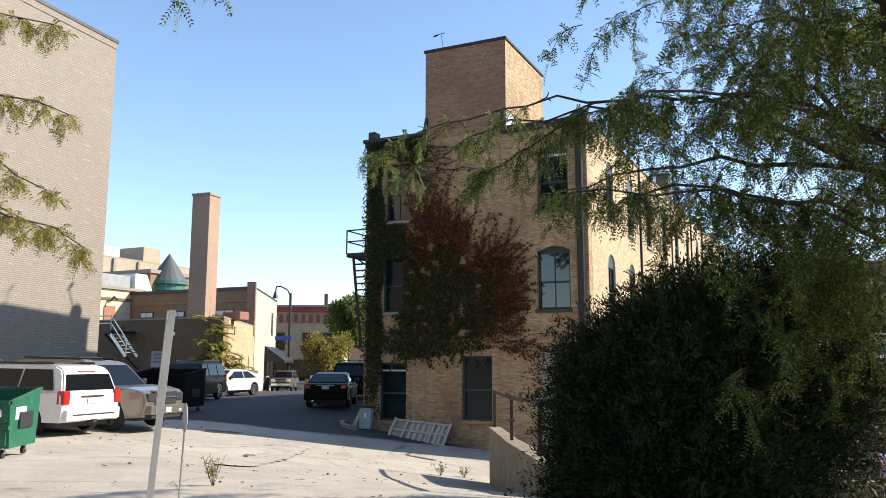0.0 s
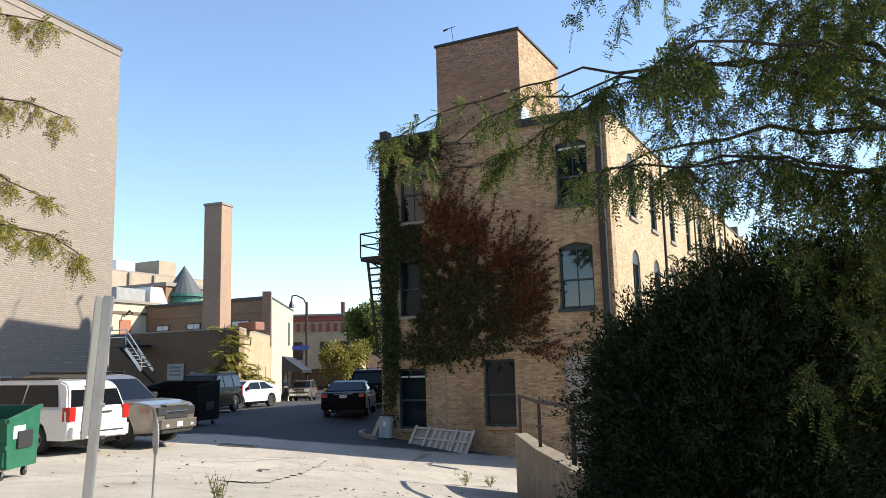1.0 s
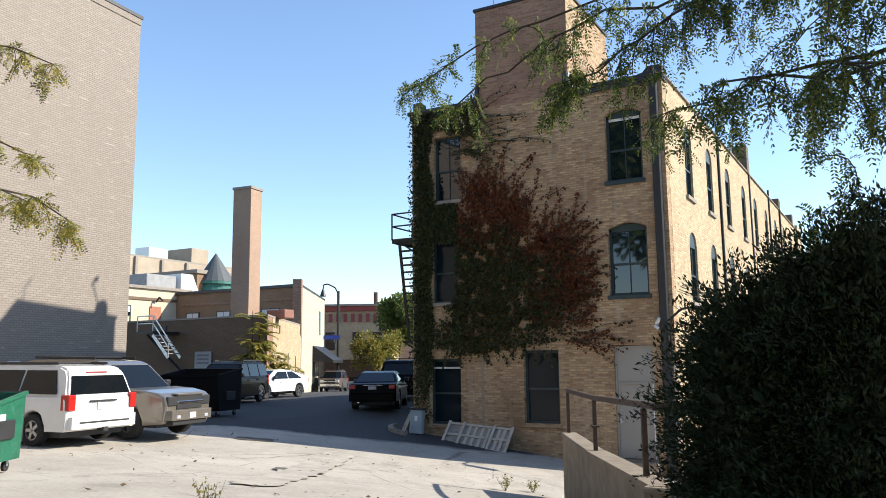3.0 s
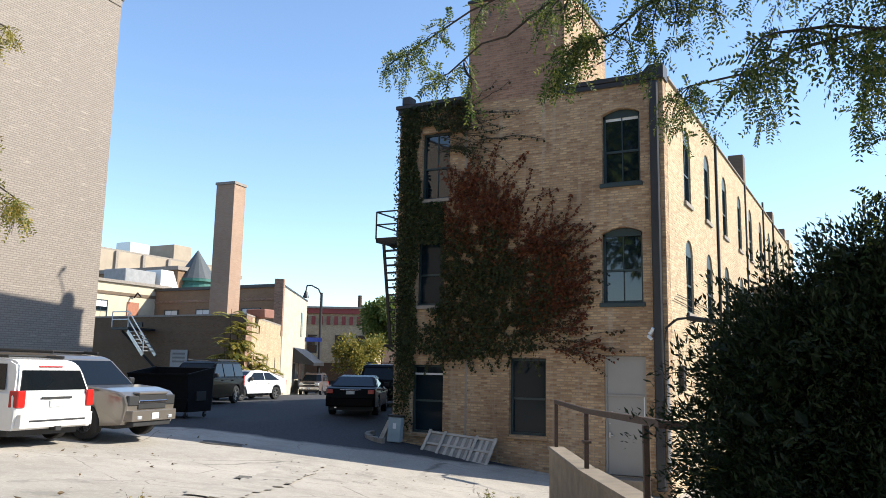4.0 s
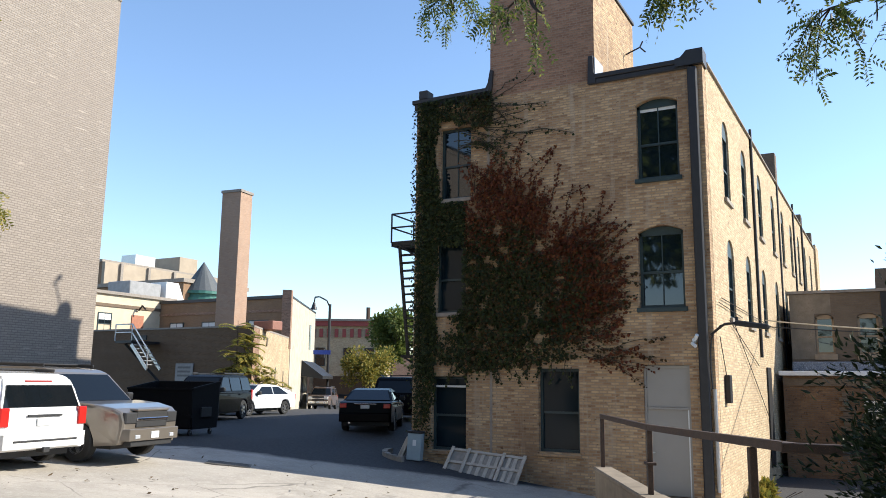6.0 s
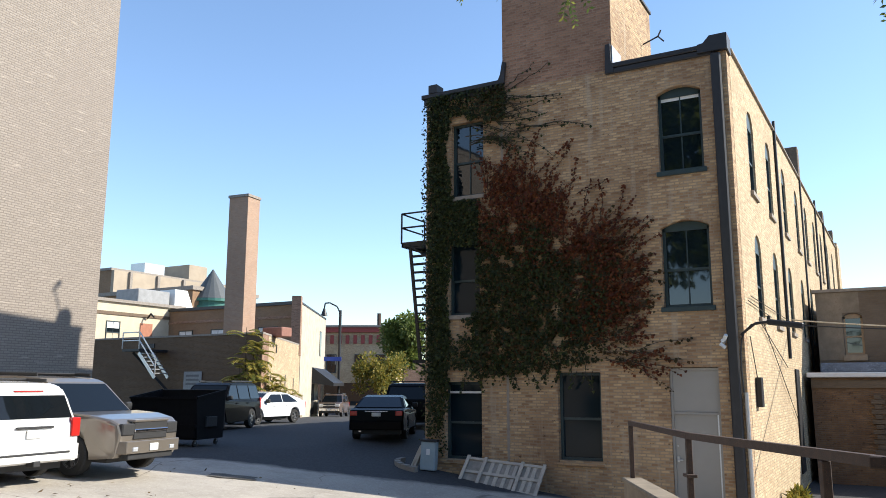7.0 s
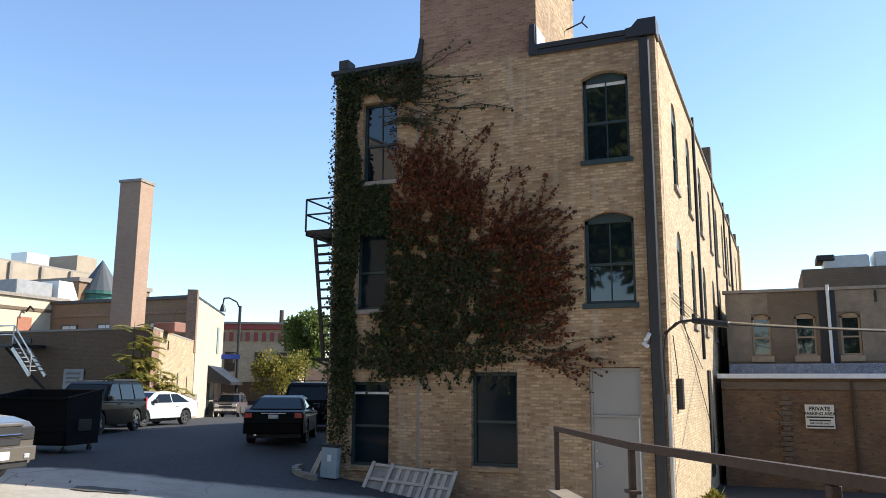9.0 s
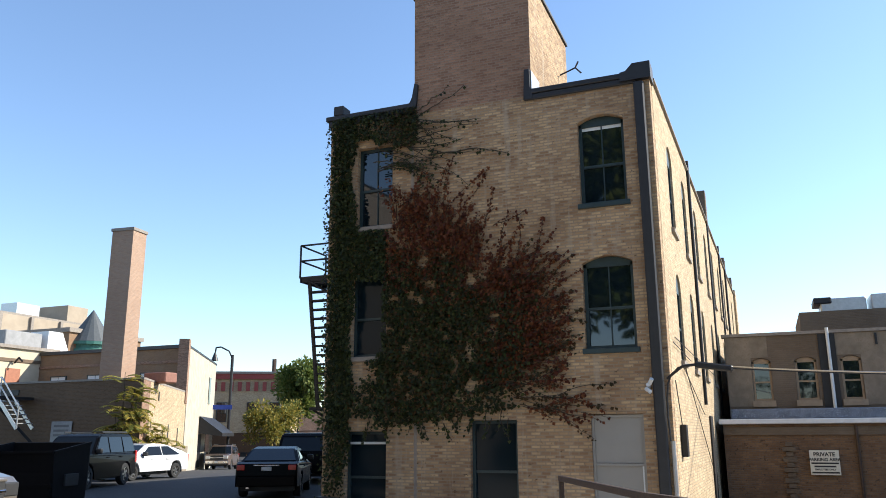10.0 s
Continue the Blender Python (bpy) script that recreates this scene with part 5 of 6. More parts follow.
SUV_D = dict(side_glass=[(-2.35, -1.35, -1.35, -2.18), (-1.25, -0.2, -0.2, -1.25), (-0.1, 0.95, 0.42, -0.1)], front_glass=(1.14, 1.2, 0.52, 1.75), rear_glass=(-2.48, 1.22, -2.34, 1.7), mirror=0.9, handles=(-1.0, 0.1),
             tail=[(0.84, 0.8, 1.0, 1.25)], head=[(0.56, 0.8, 0.97, 1.03)], dark_head=True, head_out=0.03,
             extra=[("grille", TRIM, (2.4, -0.58, 0.72, 2.58, 0.58, 1.05)), ("grille_bar", CHROME, (2.45, -0.6, 0.86, 2.61, 0.6, 0.92)), ("grille_lip", PEWTER, (2.42, -0.6, 1.052, 2.6, 0.6, 1.1)), ("mudguard_trim", PEWTER, (1.4, -1.03, 0.8, 1.75, -1.0, 0.86)), ("front_bumper", PEWTER, (2.42, -0.98, 0.46, 2.68, 0.98, 0.7)), ("air_dam", TRIM, (2.45, -0.8, 0.34, 2.62, 0.8, 0.455)), ("plate", PLATE, (2.683, -0.16, 0.5, 2.695, 0.16, 0.64)),
                    ("roof_rail", TRIM, (-2.0, 0.68, 1.9, 0.1, 0.72, 1.97)), ("roof_rail", TRIM, (-2.0, -0.72, 1.9, 0.1, -0.68, 1.97)), ("roof_bar", TRIM, (-1.6, -0.68, 1.94, -1.54, 0.68, 1.97)), ("roof_bar", TRIM, (-0.4, -0.68, 1.94, -0.34, 0.68, 1.97)), ("fog_lamp", CLEARLENS, (2.66, 0.6, 0.5, 2.7, 0.78, 0.58)), ("fog_lamp", CLEARLENS, (2.66, -0.78, 0.5, 2.7, -0.6, 0.58))])
HATCH = dict(L=4.48, W=1.75, top=[(-2.2, 0.4), (-2.24, 0.7), (-2.2, 1.05), (-1.6, 1.0), (1.0, 0.93), (1.6, 0.85), (2.1, 0.66), (2.24, 0.5), (2.2, 0.3)], wheels=(-1.35, 1.35), r=0.32,
             cabin=[(-2.15, 1.0), (-1.9, 1.15), (-0.9, 1.42), (-0.1, 1.49), (0.4, 1.43), (1.4, 0.92)], belt=0.95)
HATCH_D = dict(side_glass=[(-1.6, -0.5, -0.5, -0.95), (-0.42, 0.85, 0.28, -0.42)], front_glass=(1.34, 0.97, 0.46, 1.41), rear_glass=(-1.85, 1.19, -0.98, 1.41), mirror=0.75, handles=(-0.75, 0.2),
               tail=[(0.68, 0.7, 0.86, 1.0)], head=[(0.5, 0.58, 0.84, 0.74)], head_out=-0.05,
               extra=[("lower_grille", TRIM, (2.1, -0.6, 0.3, 2.25, 0.6, 0.44)), ("plate", PLATE, (2.245, -0.16, 0.46, 2.26, 0.16, 0.58)), ("badge", CHROME, (2.18, -0.07, 0.6, 2.24, 0.07, 0.66))])
SEDAN = dict(L=4.9, W=1.85, top=[(-2.38, 0.4), (-2.45, 0.65), (-2.42, 0.98), (-2.2, 1.03), (-1.5, 1.02), (1.0, 0.95), (1.7, 0.9), (2.3, 0.72), (2.45, 0.55), (2.4, 0.3)], wheels=(-1.4, 1.45), r=0.33,
             cabin=[(-1.85, 1.0), (-1.0, 1.38), (-0.4, 1.45), (0.2, 1.42), (1.15, 0.93)], belt=0.98)
SEDAN_D = dict(side_glass=[(-1.35, -0.3, -0.3, -0.85), (-0.22, 0.75, 0.15, -0.22)], front_glass=(1.1, 0.97, 0.24, 1.41), rear_glass=(-1.78, 1.05, -1.02, 1.38), mirror=0.65, handles=(-0.6, 0.2),
               tail=[(0.66, 0.8, 0.9, 0.95)], head=[(0.5, 0.62, 0.88, 0.76)],
               extra=[("plate", PLATE, (-2.47, -0.16, 0.78, -2.45, 0.16, 0.9)), ("rear_bumper", BLACK_PAINT, (-2.52, -0.88, 0.36, -2.4, 0.88, 0.62)), ("boot_trim", CHROME, (-2.46, -0.4, 0.93, -2.44, 0.4, 0.95)), ("exhaust", CHROME, (-2.5, 0.5, 0.28, -2.38, 0.6, 0.34))])


def place(x, y, heading, dz=0.0):
    z = ground_z(x, y)
    d = 1.2
    hx, hy = math.cos(radians(heading)), math.sin(radians(heading))
    pitch = math.degrees(math.atan2(ground_z(x + d * hx, y + d * hy) - ground_z(x - d * hx, y - d * hy), 2 * d))
    return Matrix.Translation((x, y, z + dz)) @ Matrix.Rotation(radians(heading), 4, "Z") @ Matrix.Rotation(radians(-pitch), 4, "Y")


car("minivan", "white minivan with roof rails and dark windows", "minivan", WHITE_PAINT, m=place(-12.9, -10.6, 185), details=VAN_D, **VAN)
car("large_suv", "pewter-coloured large sport utility vehicle with dark headlamps", "suv", PEWTER, m=place(-12.8, -8.25, 7), details=SUV_D, nose=0.2, **SUVD)
BLK_D = dict(SUV_D, extra=[e for e in SUV_D["extra"] if e[0] not in ("front_bumper",)] + [("front_bumper", TRIM, (2.42, -0.98, 0.46, 2.64, 0.98, 0.7))], dark_head=False)
car("black_suv", "black sport utility vehicle with a bright roof", "suv", BLACK_PAINT, m=place(-21.5, 5.0, -70), details=BLK_D, **SUVD)
car("hatchback", "pearl white hatchback car", "car", SILVER_WHITE, m=place(-23.5, 10.1, -88), details=HATCH_D, **HATCH)
car("sedan", "black sedan car parked in the alley shade", "car", BLACK_PAINT, m=place(-12.9, 4.7, 116), details=SEDAN_D, **SEDAN)
car("dark_suv", "dark sport utility vehicle parked behind the sedan", "suv", GREY_PAINT, m=place(-15.6, 10.8, 118), details=BLK_D, **SUVD)
car("dark_car", "dark car parked close to the building", "car", GREY_PAINT, m=place(-17.4, 16.8, 118), details=SEDAN_D, **SEDAN)
car("brown_truck", "brown pickup-like vehicle facing up the alley", "truck", BROWN_PAINT, m=place(-39.0, 36.2, -62), details=dict(SUV_D, dark_head=False, extra=[e for e in SUV_D["extra"] if e[0] != "front_bumper"] + [("front_bumper", CHROME, (2.42, -0.98, 0.46, 2.64, 0.98, 0.66))]), **SUVD)
car("red_car", "dark red car parked on the lower lot", "car", paint_mat("red_car_paint", (0.22, 0.02, 0.03)), m=place(8.2, -5.0, 100), details=SEDAN_D, **SEDAN)


# ---------- waste containers ----------
def dumpster(label, paint, m, w=1.9, d=1.3, h=1.05, plates=True):
    c = thing("dumpster", label, "dumpster", "dumpsters", m=m)
    bm = bmesh.new()
    t = 0.05
    lo = [(-w / 2, -d / 2 + 0.12), (w / 2, -d / 2 + 0.12), (w / 2, d / 2 - 0.05), (-w / 2, d / 2 - 0.05)]
    hi = [(-w / 2, -d / 2), (w / 2, -d / 2), (w / 2, d / 2), (-w / 2, d / 2)]
    ho = [(-w / 2 + t, -d / 2 + t), (w / 2 - t, -d / 2 + t), (w / 2 - t, d / 2 - t), (-w / 2 + t, d / 2 - t)]
    a = [bm.verts.new((x, y, 0.2)) for x, y in lo]
    b = [bm.verts.new((x, y, h + (0.0 if y < 0 else 0.22))) for x, y in hi]
    e = [bm.verts.new((x, y, h + (0.0 if y < 0 else 0.22))) for x, y in ho]
    f = [bm.verts.new((x, y, 0.26)) for x, y in ho]
    bm.faces.new(a[::-1])
    for i in range(4):
        j = (i + 1) % 4
        bm.faces.new((a[i], a[j], b[j], b[i]))
        bm.faces.new((b[i], b[j], e[j], e[i]))
        bm.faces.new((e[i], e[j], f[j], f[i]))
    bm.faces.new(f)
    part("bin", bm, paint, c)
    for x in (-w / 2 - 0.05, w / 2 - 0.03):
        part("lift_pocket", boxes((x, -0.25, 0.55, x + 0.08, 0.3, 0.85), bevel=0.01), TRIM, c)
    part("rim", bar(bar(bar(bmesh.new(), (-w / 2, -d / 2 - 0.02, h), (w / 2, -d / 2 - 0.02, h), 0.06), (w / 2 + 0.01, -d / 2, h), (w / 2 + 0.01, d / 2, h + 0.22), 0.06), (-w / 2 - 0.01, -d / 2, h), (-w / 2 - 0.01, d / 2, h + 0.22), 0.06), paint, c)
    for x in (-w / 4, w / 4):
        part("lid", boxes((x - w / 4 + 0.02, d / 2 + 0.01, 0.45, x + w / 4 - 0.02, d / 2 + 0.05, h + 0.24), bevel=0.01), TRIM, c)
    part("front_rib", boxes((-w / 2, -d / 2 + 0.02, 0.55, w / 2, -d / 2 + 0.075, 0.63)), paint, c)
    if plates:
        part("label_plate", boxes((w / 2 + 0.003, -0.4, 0.72, w / 2 + 0.012, 0.05, 0.95)), PLATE, c)
        part("label_plate", boxes((0.35, -d / 2 - 0.002, 0.78, 0.8, -d / 2 + 0.04, 0.92)), PLATE, c)
    for x in (-w / 2 + 0.15, w / 2 - 0.15):
        for y in (-d / 2 + 0.22, d / 2 - 0.2):
            cw = part("caster", rods([((x - 0.025, y, 0.085), (x + 0.025, y, 0.085))], 0.085, 14), TYRE, c)
            part("caster_fork", boxes((x - 0.04, y - 0.03, 0.09, x - 0.03, y + 0.03, 0.2), (x + 0.03, y - 0.03, 0.09, x + 0.04, y + 0.03, 0.2)), GALV, cw)
    return c


GREEN_STEEL = plain_mat("green_painted_steel", (0.012, 0.13, 0.07), 0.45, vary=0.35, scale=3, bump=0.1, wear=(0.06, 0.17, 0.11))
BLACK_STEEL = plain_mat("black_painted_steel", (0.008, 0.008, 0.009), 0.7, vary=0.3, spec=0.12)
dumpster("green steel dumpster with dark lids on casters", GREEN_STEEL, place(-8.15, -15.05, 30))
dumpster("green steel dumpster standing beside another one", GREEN_STEEL, place(-8.0, -17.2, 28))
dumpster("large black steel dumpster in the shade", BLACK_STEEL, place(-16.1, -1.9, 12), 2.3, 1.5, 1.4, plates=False)


# ---------- leaves ----------
rng = np.random.default_rng(7)


def leaf_object(name, base, axis, side, length, width, material, parent=None, fold=0.18, label="", kind=""):
    """Many four-cornered, slightly folded leaves as one mesh. base, axis and side are n x 3; length and width are n."""
    base, axis, side = (np.asarray(a, float) for a in (base, axis, side))
    axis /= np.linalg.norm(axis, axis=1)[:, None] + 1e-9
    side -= axis * np.sum(axis * side, axis=1)[:, None]
    side /= np.linalg.norm(side, axis=1)[:, None] + 1e-9
    up = np.cross(axis, side)
    L, W = np.asarray(length)[:, None], np.asarray(width)[:, None]
    mid = base + axis * L * 0.45
    v = np.stack([base, mid + side * W * 0.5 + up * W * fold, base + axis * L, mid - side * W * 0.5 + up * W * fold], axis=1).reshape(-1, 3)
    n = len(base)
    f = (np.arange(n)[:, None] * 4 + np.array([0, 1, 2, 3])[None, :])
    me = bpy.data.meshes.new(name)
    me.from_pydata(v.tolist(), [], f.tolist())
    me.materials.append(material)
    ob = new(name, me)
    ob.parent = parent
    if label or kind:
        tagged(ob, label, "", "", kind)
    return ob


def unit(n):
    a = rng.normal(size=(n, 3))
    return a / np.linalg.norm(a, axis=1)[:, None]


# ---------- ivy on the facade ----------
WIN = [(h[0] + (0.14 if h[0] < -7 else -0.02), h[1] + (-0.06 if k == 3 else 0.02), h[2] - (0.1 if k != 3 else -0.1), h[3] + h[4] + (0.02 if k != 3 else -0.15)) for k, h in enumerate(FRONT_HOLES)]
TOPX = np.array([-8.6, -6.7, -6.6, -5.8, -5.5, -5.2, -4.4, -3.75, -3.4, -3.1, -2.6, -2.1, -1.8])
TOPZ = np.array([7.6, 7.8, 9.0, 8.7, 9.1, 8.4, 8.0, 7.3, 6.9, 6.6, 6.3, 6.0, 5.0])
BOTX = np.array([-8.6, -7.0, -6.0, -4.0, -3.0, -2.5, -2.0])
BOTZ = np.array([2.7, 2.9, 3.05, 3.25, 3.5, 3.85, 4.5])


def wob(x, z, s, o=0.0):
    return noise.noise(Vector((x * s + o, z * s - o, o)))


def ivy_density(x, z):
    for a, b, c, d in WIN:
        if a < x < b and c < z < d:
            return 0.0
    best = 0.0
    edge = -7.72 + 0.25 * wob(x, z, 0.9)
    if x < edge:
        best = 0.97 if z > 3.0 else max(0.0, 0.75 - (3.0 - z) * 0.3)
    if z > 10.15 + 0.5 * wob(x, z, 1.3, 4) and x < -5.9:
        best = max(best, 0.55 + 0.5 * wob(x, z, 2.5, 2))
    if -7.9 < x < -6.7 and 6.6 < z < 8.1:
        best = max(best, 0.85)
    if -7.9 < x < -6.5 and 3.2 < z < 4.6:
        best = max(best, 0.35 + 0.7 * wob(x, z, 2.2, 8))
    t, b = np.interp(x, TOPX, TOPZ), np.interp(x, BOTX, BOTZ)
    if b < z < t and x > -7.0:
        inside = min(z - b, (t - z) * 0.7, (-1.8 - x) * 0.6)
        dens = 0.25 + 0.55 * inside
        gap = 0.5 + 0.9 * wob(x, z, 1.5, 3) + 0.6 * wob(x, z * 1.6, 4.5, 9)
        right = smooth(-5.0, -3.3, x)
        dens = (dens * (1 - right * 0.93) + (gap - 0.5) * (0.45 + 0.1 * right)) * (1 - 0.8 * smooth(7.0, 8.2, z))
        if x < -3.2 and z < 6.4:
            dens += 0.25
        hole = wob(x, z, 3.2, 21)
        if hole > 0.22 and z > 3.6:
            dens *= max(0.05, 1 - (hole - 0.22) * 6)
        best = max(best, min(dens, 0.9))
    return best


ivy = thing("ivy", "climbing ivy turning from green to dark red on brick", "ivy", kind="stuff")
pts = {"green": [], "red": [], "mixed": []}
for _ in range(105000):
    x, z = rng.uniform(-8.62, -1.4), rng.uniform(0.9, 11.15)
    if rng.random() > ivy_density(x, z):
        continue
    red = smooth(5.8, 7.6, z + 0.9 * (x + 5.0) * (0.6 if x > -5 else 0.25) + 1.1 * wob(x, z, 0.8, 5))
    if x < -6.75 or z > 10.0:
        red = 0.0
    u = rng.random()
    key = "red" if u < red * 0.92 else ("mixed" if u < red + 0.3 and x > -6.75 else "green")
    if x < -8.38:
        pts[key].append((x, rng.uniform(-0.12, 1.2), z))
    else:
        pts[key].append((x, -rng.uniform(0.02, 0.16), z))


# runners that reach over the bare brick, leafed along their length
stems = bmesh.new()


def runner(x, z, heading, length, key, droop=0.0, leafy=1.0, r=0.011):
    p, a = Vector((x, -0.035, z)), heading
    n = max(4, int(length / 0.11))
    for i in range(n):
        a += rng.normal() * 0.1 - droop * 0.03
        q = p + Vector((math.cos(a) * 0.11, 0, math.sin(a) * 0.11))
        q.y = -0.03 - 0.04 * abs(rng.normal())
        bar(stems, p, q, r * (1 - 0.6 * i / n) * 1.6)
        for _ in range(rng.poisson(2.6 * leafy)):
            pts[key].append((q.x + rng.normal() * 0.028, -rng.uniform(0.03, 0.12), q.z + rng.normal() * 0.028))
        p = q


for _ in range(60):
    x = rng.uniform(-6.5, -3.4)
    t = np.interp(x, TOPX, TOPZ)
    runner(x, t - rng.uniform(0.7, 1.5), rng.uniform(0.9, 1.9), rng.uniform(0.7, 1.5), "red", leafy=1.1)
for _ in range(30):
    runner(rng.uniform(-6.5, -5.9), rng.uniform(7.7, 8.6), rng.uniform(-0.3, 1.2), rng.uniform(0.3, 0.8), "red")
# fans of shoots that bow upwards over the bare brick
for k in range(34):
    x, z = rng.uniform(-4.5, -3.5), rng.uniform(3.7, 6.4)
    for _ in range(4):
        runner(x + rng.normal() * 0.15, z + rng.normal() * 0.2, rng.uniform(-0.25, 0.4), min(rng.uniform(0.9, 2.3), -2.0 - x), "red" if rng.random() < 0.6 + 0.1 * (z - 4.5) else "mixed", droop=-0.7, leafy=0.85)
for k in range(16):
    x, z = rng.uniform(-3.4, -2.5), rng.uniform(3.7, 5.8)
    for _ in range(2):
        runner(x, z + rng.normal() * 0.1, rng.uniform(0.1, 0.7), min(rng.uniform(0.4, 1.0), -1.85 - x), "red", droop=-0.8, leafy=0.6)
for _ in range(16):
    runner(rng.uniform(-3.6, -2.4), rng.uniform(3.25, 3.7), rng.uniform(-0.25, 0.15), rng.uniform(0.8, 1.6), "mixed" if rng.random() < 0.5 else "red", droop=-0.3, leafy=0.65)
for _ in range(5):
    runner(-5.5 + rng.normal() * 0.12, 7.0, math.pi / 2 + rng.normal() * 0.04, 2.7, "red", leafy=1.6)
for x, z, a, l in ((-3.75, 7.2, 1.2, 0.9), (-3.3, 6.9, 1.4, 1.2), (-2.95, 6.6, 1.5, 1.3), (-4.2, 7.6, 0.9, 1.1), (-3.9, 7.7, 0.3, 0.9)):
    runner(x, z, a, l, "red", droop=-0.6, leafy=1.2)
for _ in range(34):
    runner(rng.uniform(-7.2, -6.2), rng.uniform(9.4, 10.9), rng.uniform(-0.5, 0.3), rng.uniform(1.0, 2.2), "green", droop=0.5, leafy=0.35, r=0.014)
runner(-5.6, 9.75, 0.05, 2.3, "green", droop=-0.6, leafy=0.5, r=0.02)
runner(-6.4, 10.9, -0.1, 1.3, "green", droop=2.2, leafy=0.3, r=0.02)
for _ in range(22):
    runner(rng.uniform(-7.4, -3.4), rng.uniform(3.0, 3.4), rng.uniform(-2.0, -1.1), rng.uniform(0.15, 0.4), "green")
tagged(part("stem", stems, TWIG, ivy), kind="stuff")
for key, mat in (("green", IVY_GREEN), ("red", IVY_RED), ("mixed", IVY_MIXED)):
    P = np.array(pts[key])
    n = len(P)
    ax = unit(n) * 0.6 + np.array([0, -0.35, -0.75])
    sd = unit(n) * 0.5 + np.array([1.0, 0, 0])
    ln = rng.uniform(0.05, 0.105, n)
    leaf_object("foliage", P, ax, sd, ln, ln * rng.uniform(0.75, 1.05, n), mat, ivy, kind="stuff")


# ---------- trees ----------
def limb(bm, pts, r0, r1, sides=8):
    n = len(pts) - 1
    for i in range(n):
        a, b = r0 + (r1 - r0) * i / n, r0 + (r1 - r0) * (i + 1) / n
        rod(bm, pts[i], pts[i + 1], a, sides, b)


def arc_points(a, b, sag, n=7, jit=0.08):
    a, b = Vector(a), Vector(b)
    out = []
    for i in range(n + 1):
        k = i / n
        p = a.lerp(b, k) + Vector((0, 0, sag * 4 * k * (1 - k)))
        if 0 < i < n:
            p += Vector(rng.normal(size=3) * jit)
        out.append(p)
    return out


def fronds(anchors, dirs, pairs, size, spread):
    """Leaflet rows of feathered leaves that hang from the anchors."""
    n = len(anchors)
    A, D = np.asarray(anchors, float), np.asarray(dirs, float)
    D /= np.linalg.norm(D, axis=1)[:, None]
    S = np.cross(D, unit(n))
    S /= np.linalg.norm(S, axis=1)[:, None] + 1e-9
    base, axis, side = [], [], []
    ln = rng.uniform(0.13, 0.24, n) * size
    for k in range(pairs):
        t = (k + 1) / pairs
        p = A + D * (ln * t)[:, None] + np.array([0, 0, -1.0]) * (ln * 0.35 * t * t)[:, None]
        for sg in (-1, 1):
            base.append(p)
            axis.append(S * sg + D * 0.55 + np.array([0, 0, -0.25]) + rng.normal(size=(n, 3)) * 0.15)
            side.append(D + rng.normal(size=(n, 3)) * 0.2)
    base, axis, side = (np.concatenate(a) for a in (base, axis, side))
    L = rng.uniform(0.8, 1.2, len(base)) * 0.042 * size * spread
    return base, axis, side, L


class Twigs:
    """Collects thin twig pieces and links them as one light mesh."""

    def __init__(self):
        self.v, self.f = [], []

    def add(self, a, b, r0, r1):
        d = (b - a).normalized()
        s = d.orthogonal().normalized()
        t = d.cross(s)
        k = len(self.v)
        for p, r in ((a, r0), (b, r1)):
            for an in (0.0, 2.094, 4.189):
                self.v.append(tuple(p + s * (r * math.cos(an)) + t * (r * math.sin(an))))
        self.f += [(k, k + 1, k + 4, k + 3), (k + 1, k + 2, k + 5, k + 4), (k + 2, k, k + 3, k + 5)]

    def link(self, parent, material=TWIG):
        me = bpy.data.meshes.new("twig")
        me.from_pydata(self.v, [], self.f)
        me.materials.append(material)
        ob = new("twig", me)
        ob.parent = parent
        return tagged(ob, kind="stuff")


def hang(bm, start, heading, length, droop, anchors, dirs, step=0.07, per=2, r=0.008):
    """A drooping twig with leaves set along it."""
    p, d = Vector(start), Vector(heading).normalized()
    n = max(3, int(length / step))
    for i in range(n):
        d = (d + Vector((0, 0, -droop)) + Vector(rng.normal(size=3) * 0.09)).normalized()
        q = p + d * step
        if i % 2 == 0:
            p0 = p
        else:
            bm.add(p0, q, r * (1.1 - 0.7 * i / n), r * (1.0 - 0.7 * i / n))
        for _ in range(per):
            anchors.append(tuple(q))
            dirs.append(tuple(d * 0.5 + Vector(rng.normal(size=3)) * 0.7 + Vector((0, 0, -0.35))))
        p = q


locust = thing("locust_tree", "honey locust tree with drooping feathery green leaves", "tree")
TR = Vector((7.55, -15.5, ground_z(7.55, -15.5) - 0.1))
trunk = bmesh.new()
limb(trunk, [TR, TR + Vector((0.02, 0.03, 1.5)), TR + Vector((-0.06, 0.0, 3.2)), TR + Vector((0.05, 0.05, 5.4)), TR + Vector((0.0, 0.1, 8.0))], 0.17, 0.06, 12)
anchors, dirs, twigs = [], [], Twigs()
ends = []
for i in range(20):
    an = 2.4 * i + rng.normal() * 0.2
    z0 = rng.uniform(2.6, 7.0)
    reach = rng.uniform(2.6, 4.4)
    a = TR + Vector((0, 0, z0))
    b = Vector((TR.x + reach * math.cos(an), TR.y + reach * math.sin(an) * 0.85, 1.1 + z0 + rng.uniform(0.2, 2.0)))
    if b.x < 3.6:
        b.x = 3.6
    L = arc_points(a, b, 0.35)
    limb(trunk, L, 0.045, 0.012, 6)
    ends += L[2:]
# long low limbs that reach out over the lot, with hanging sprays along their outer part
FORK = Vector((4.6, -15.2, 6.25))
outer = []
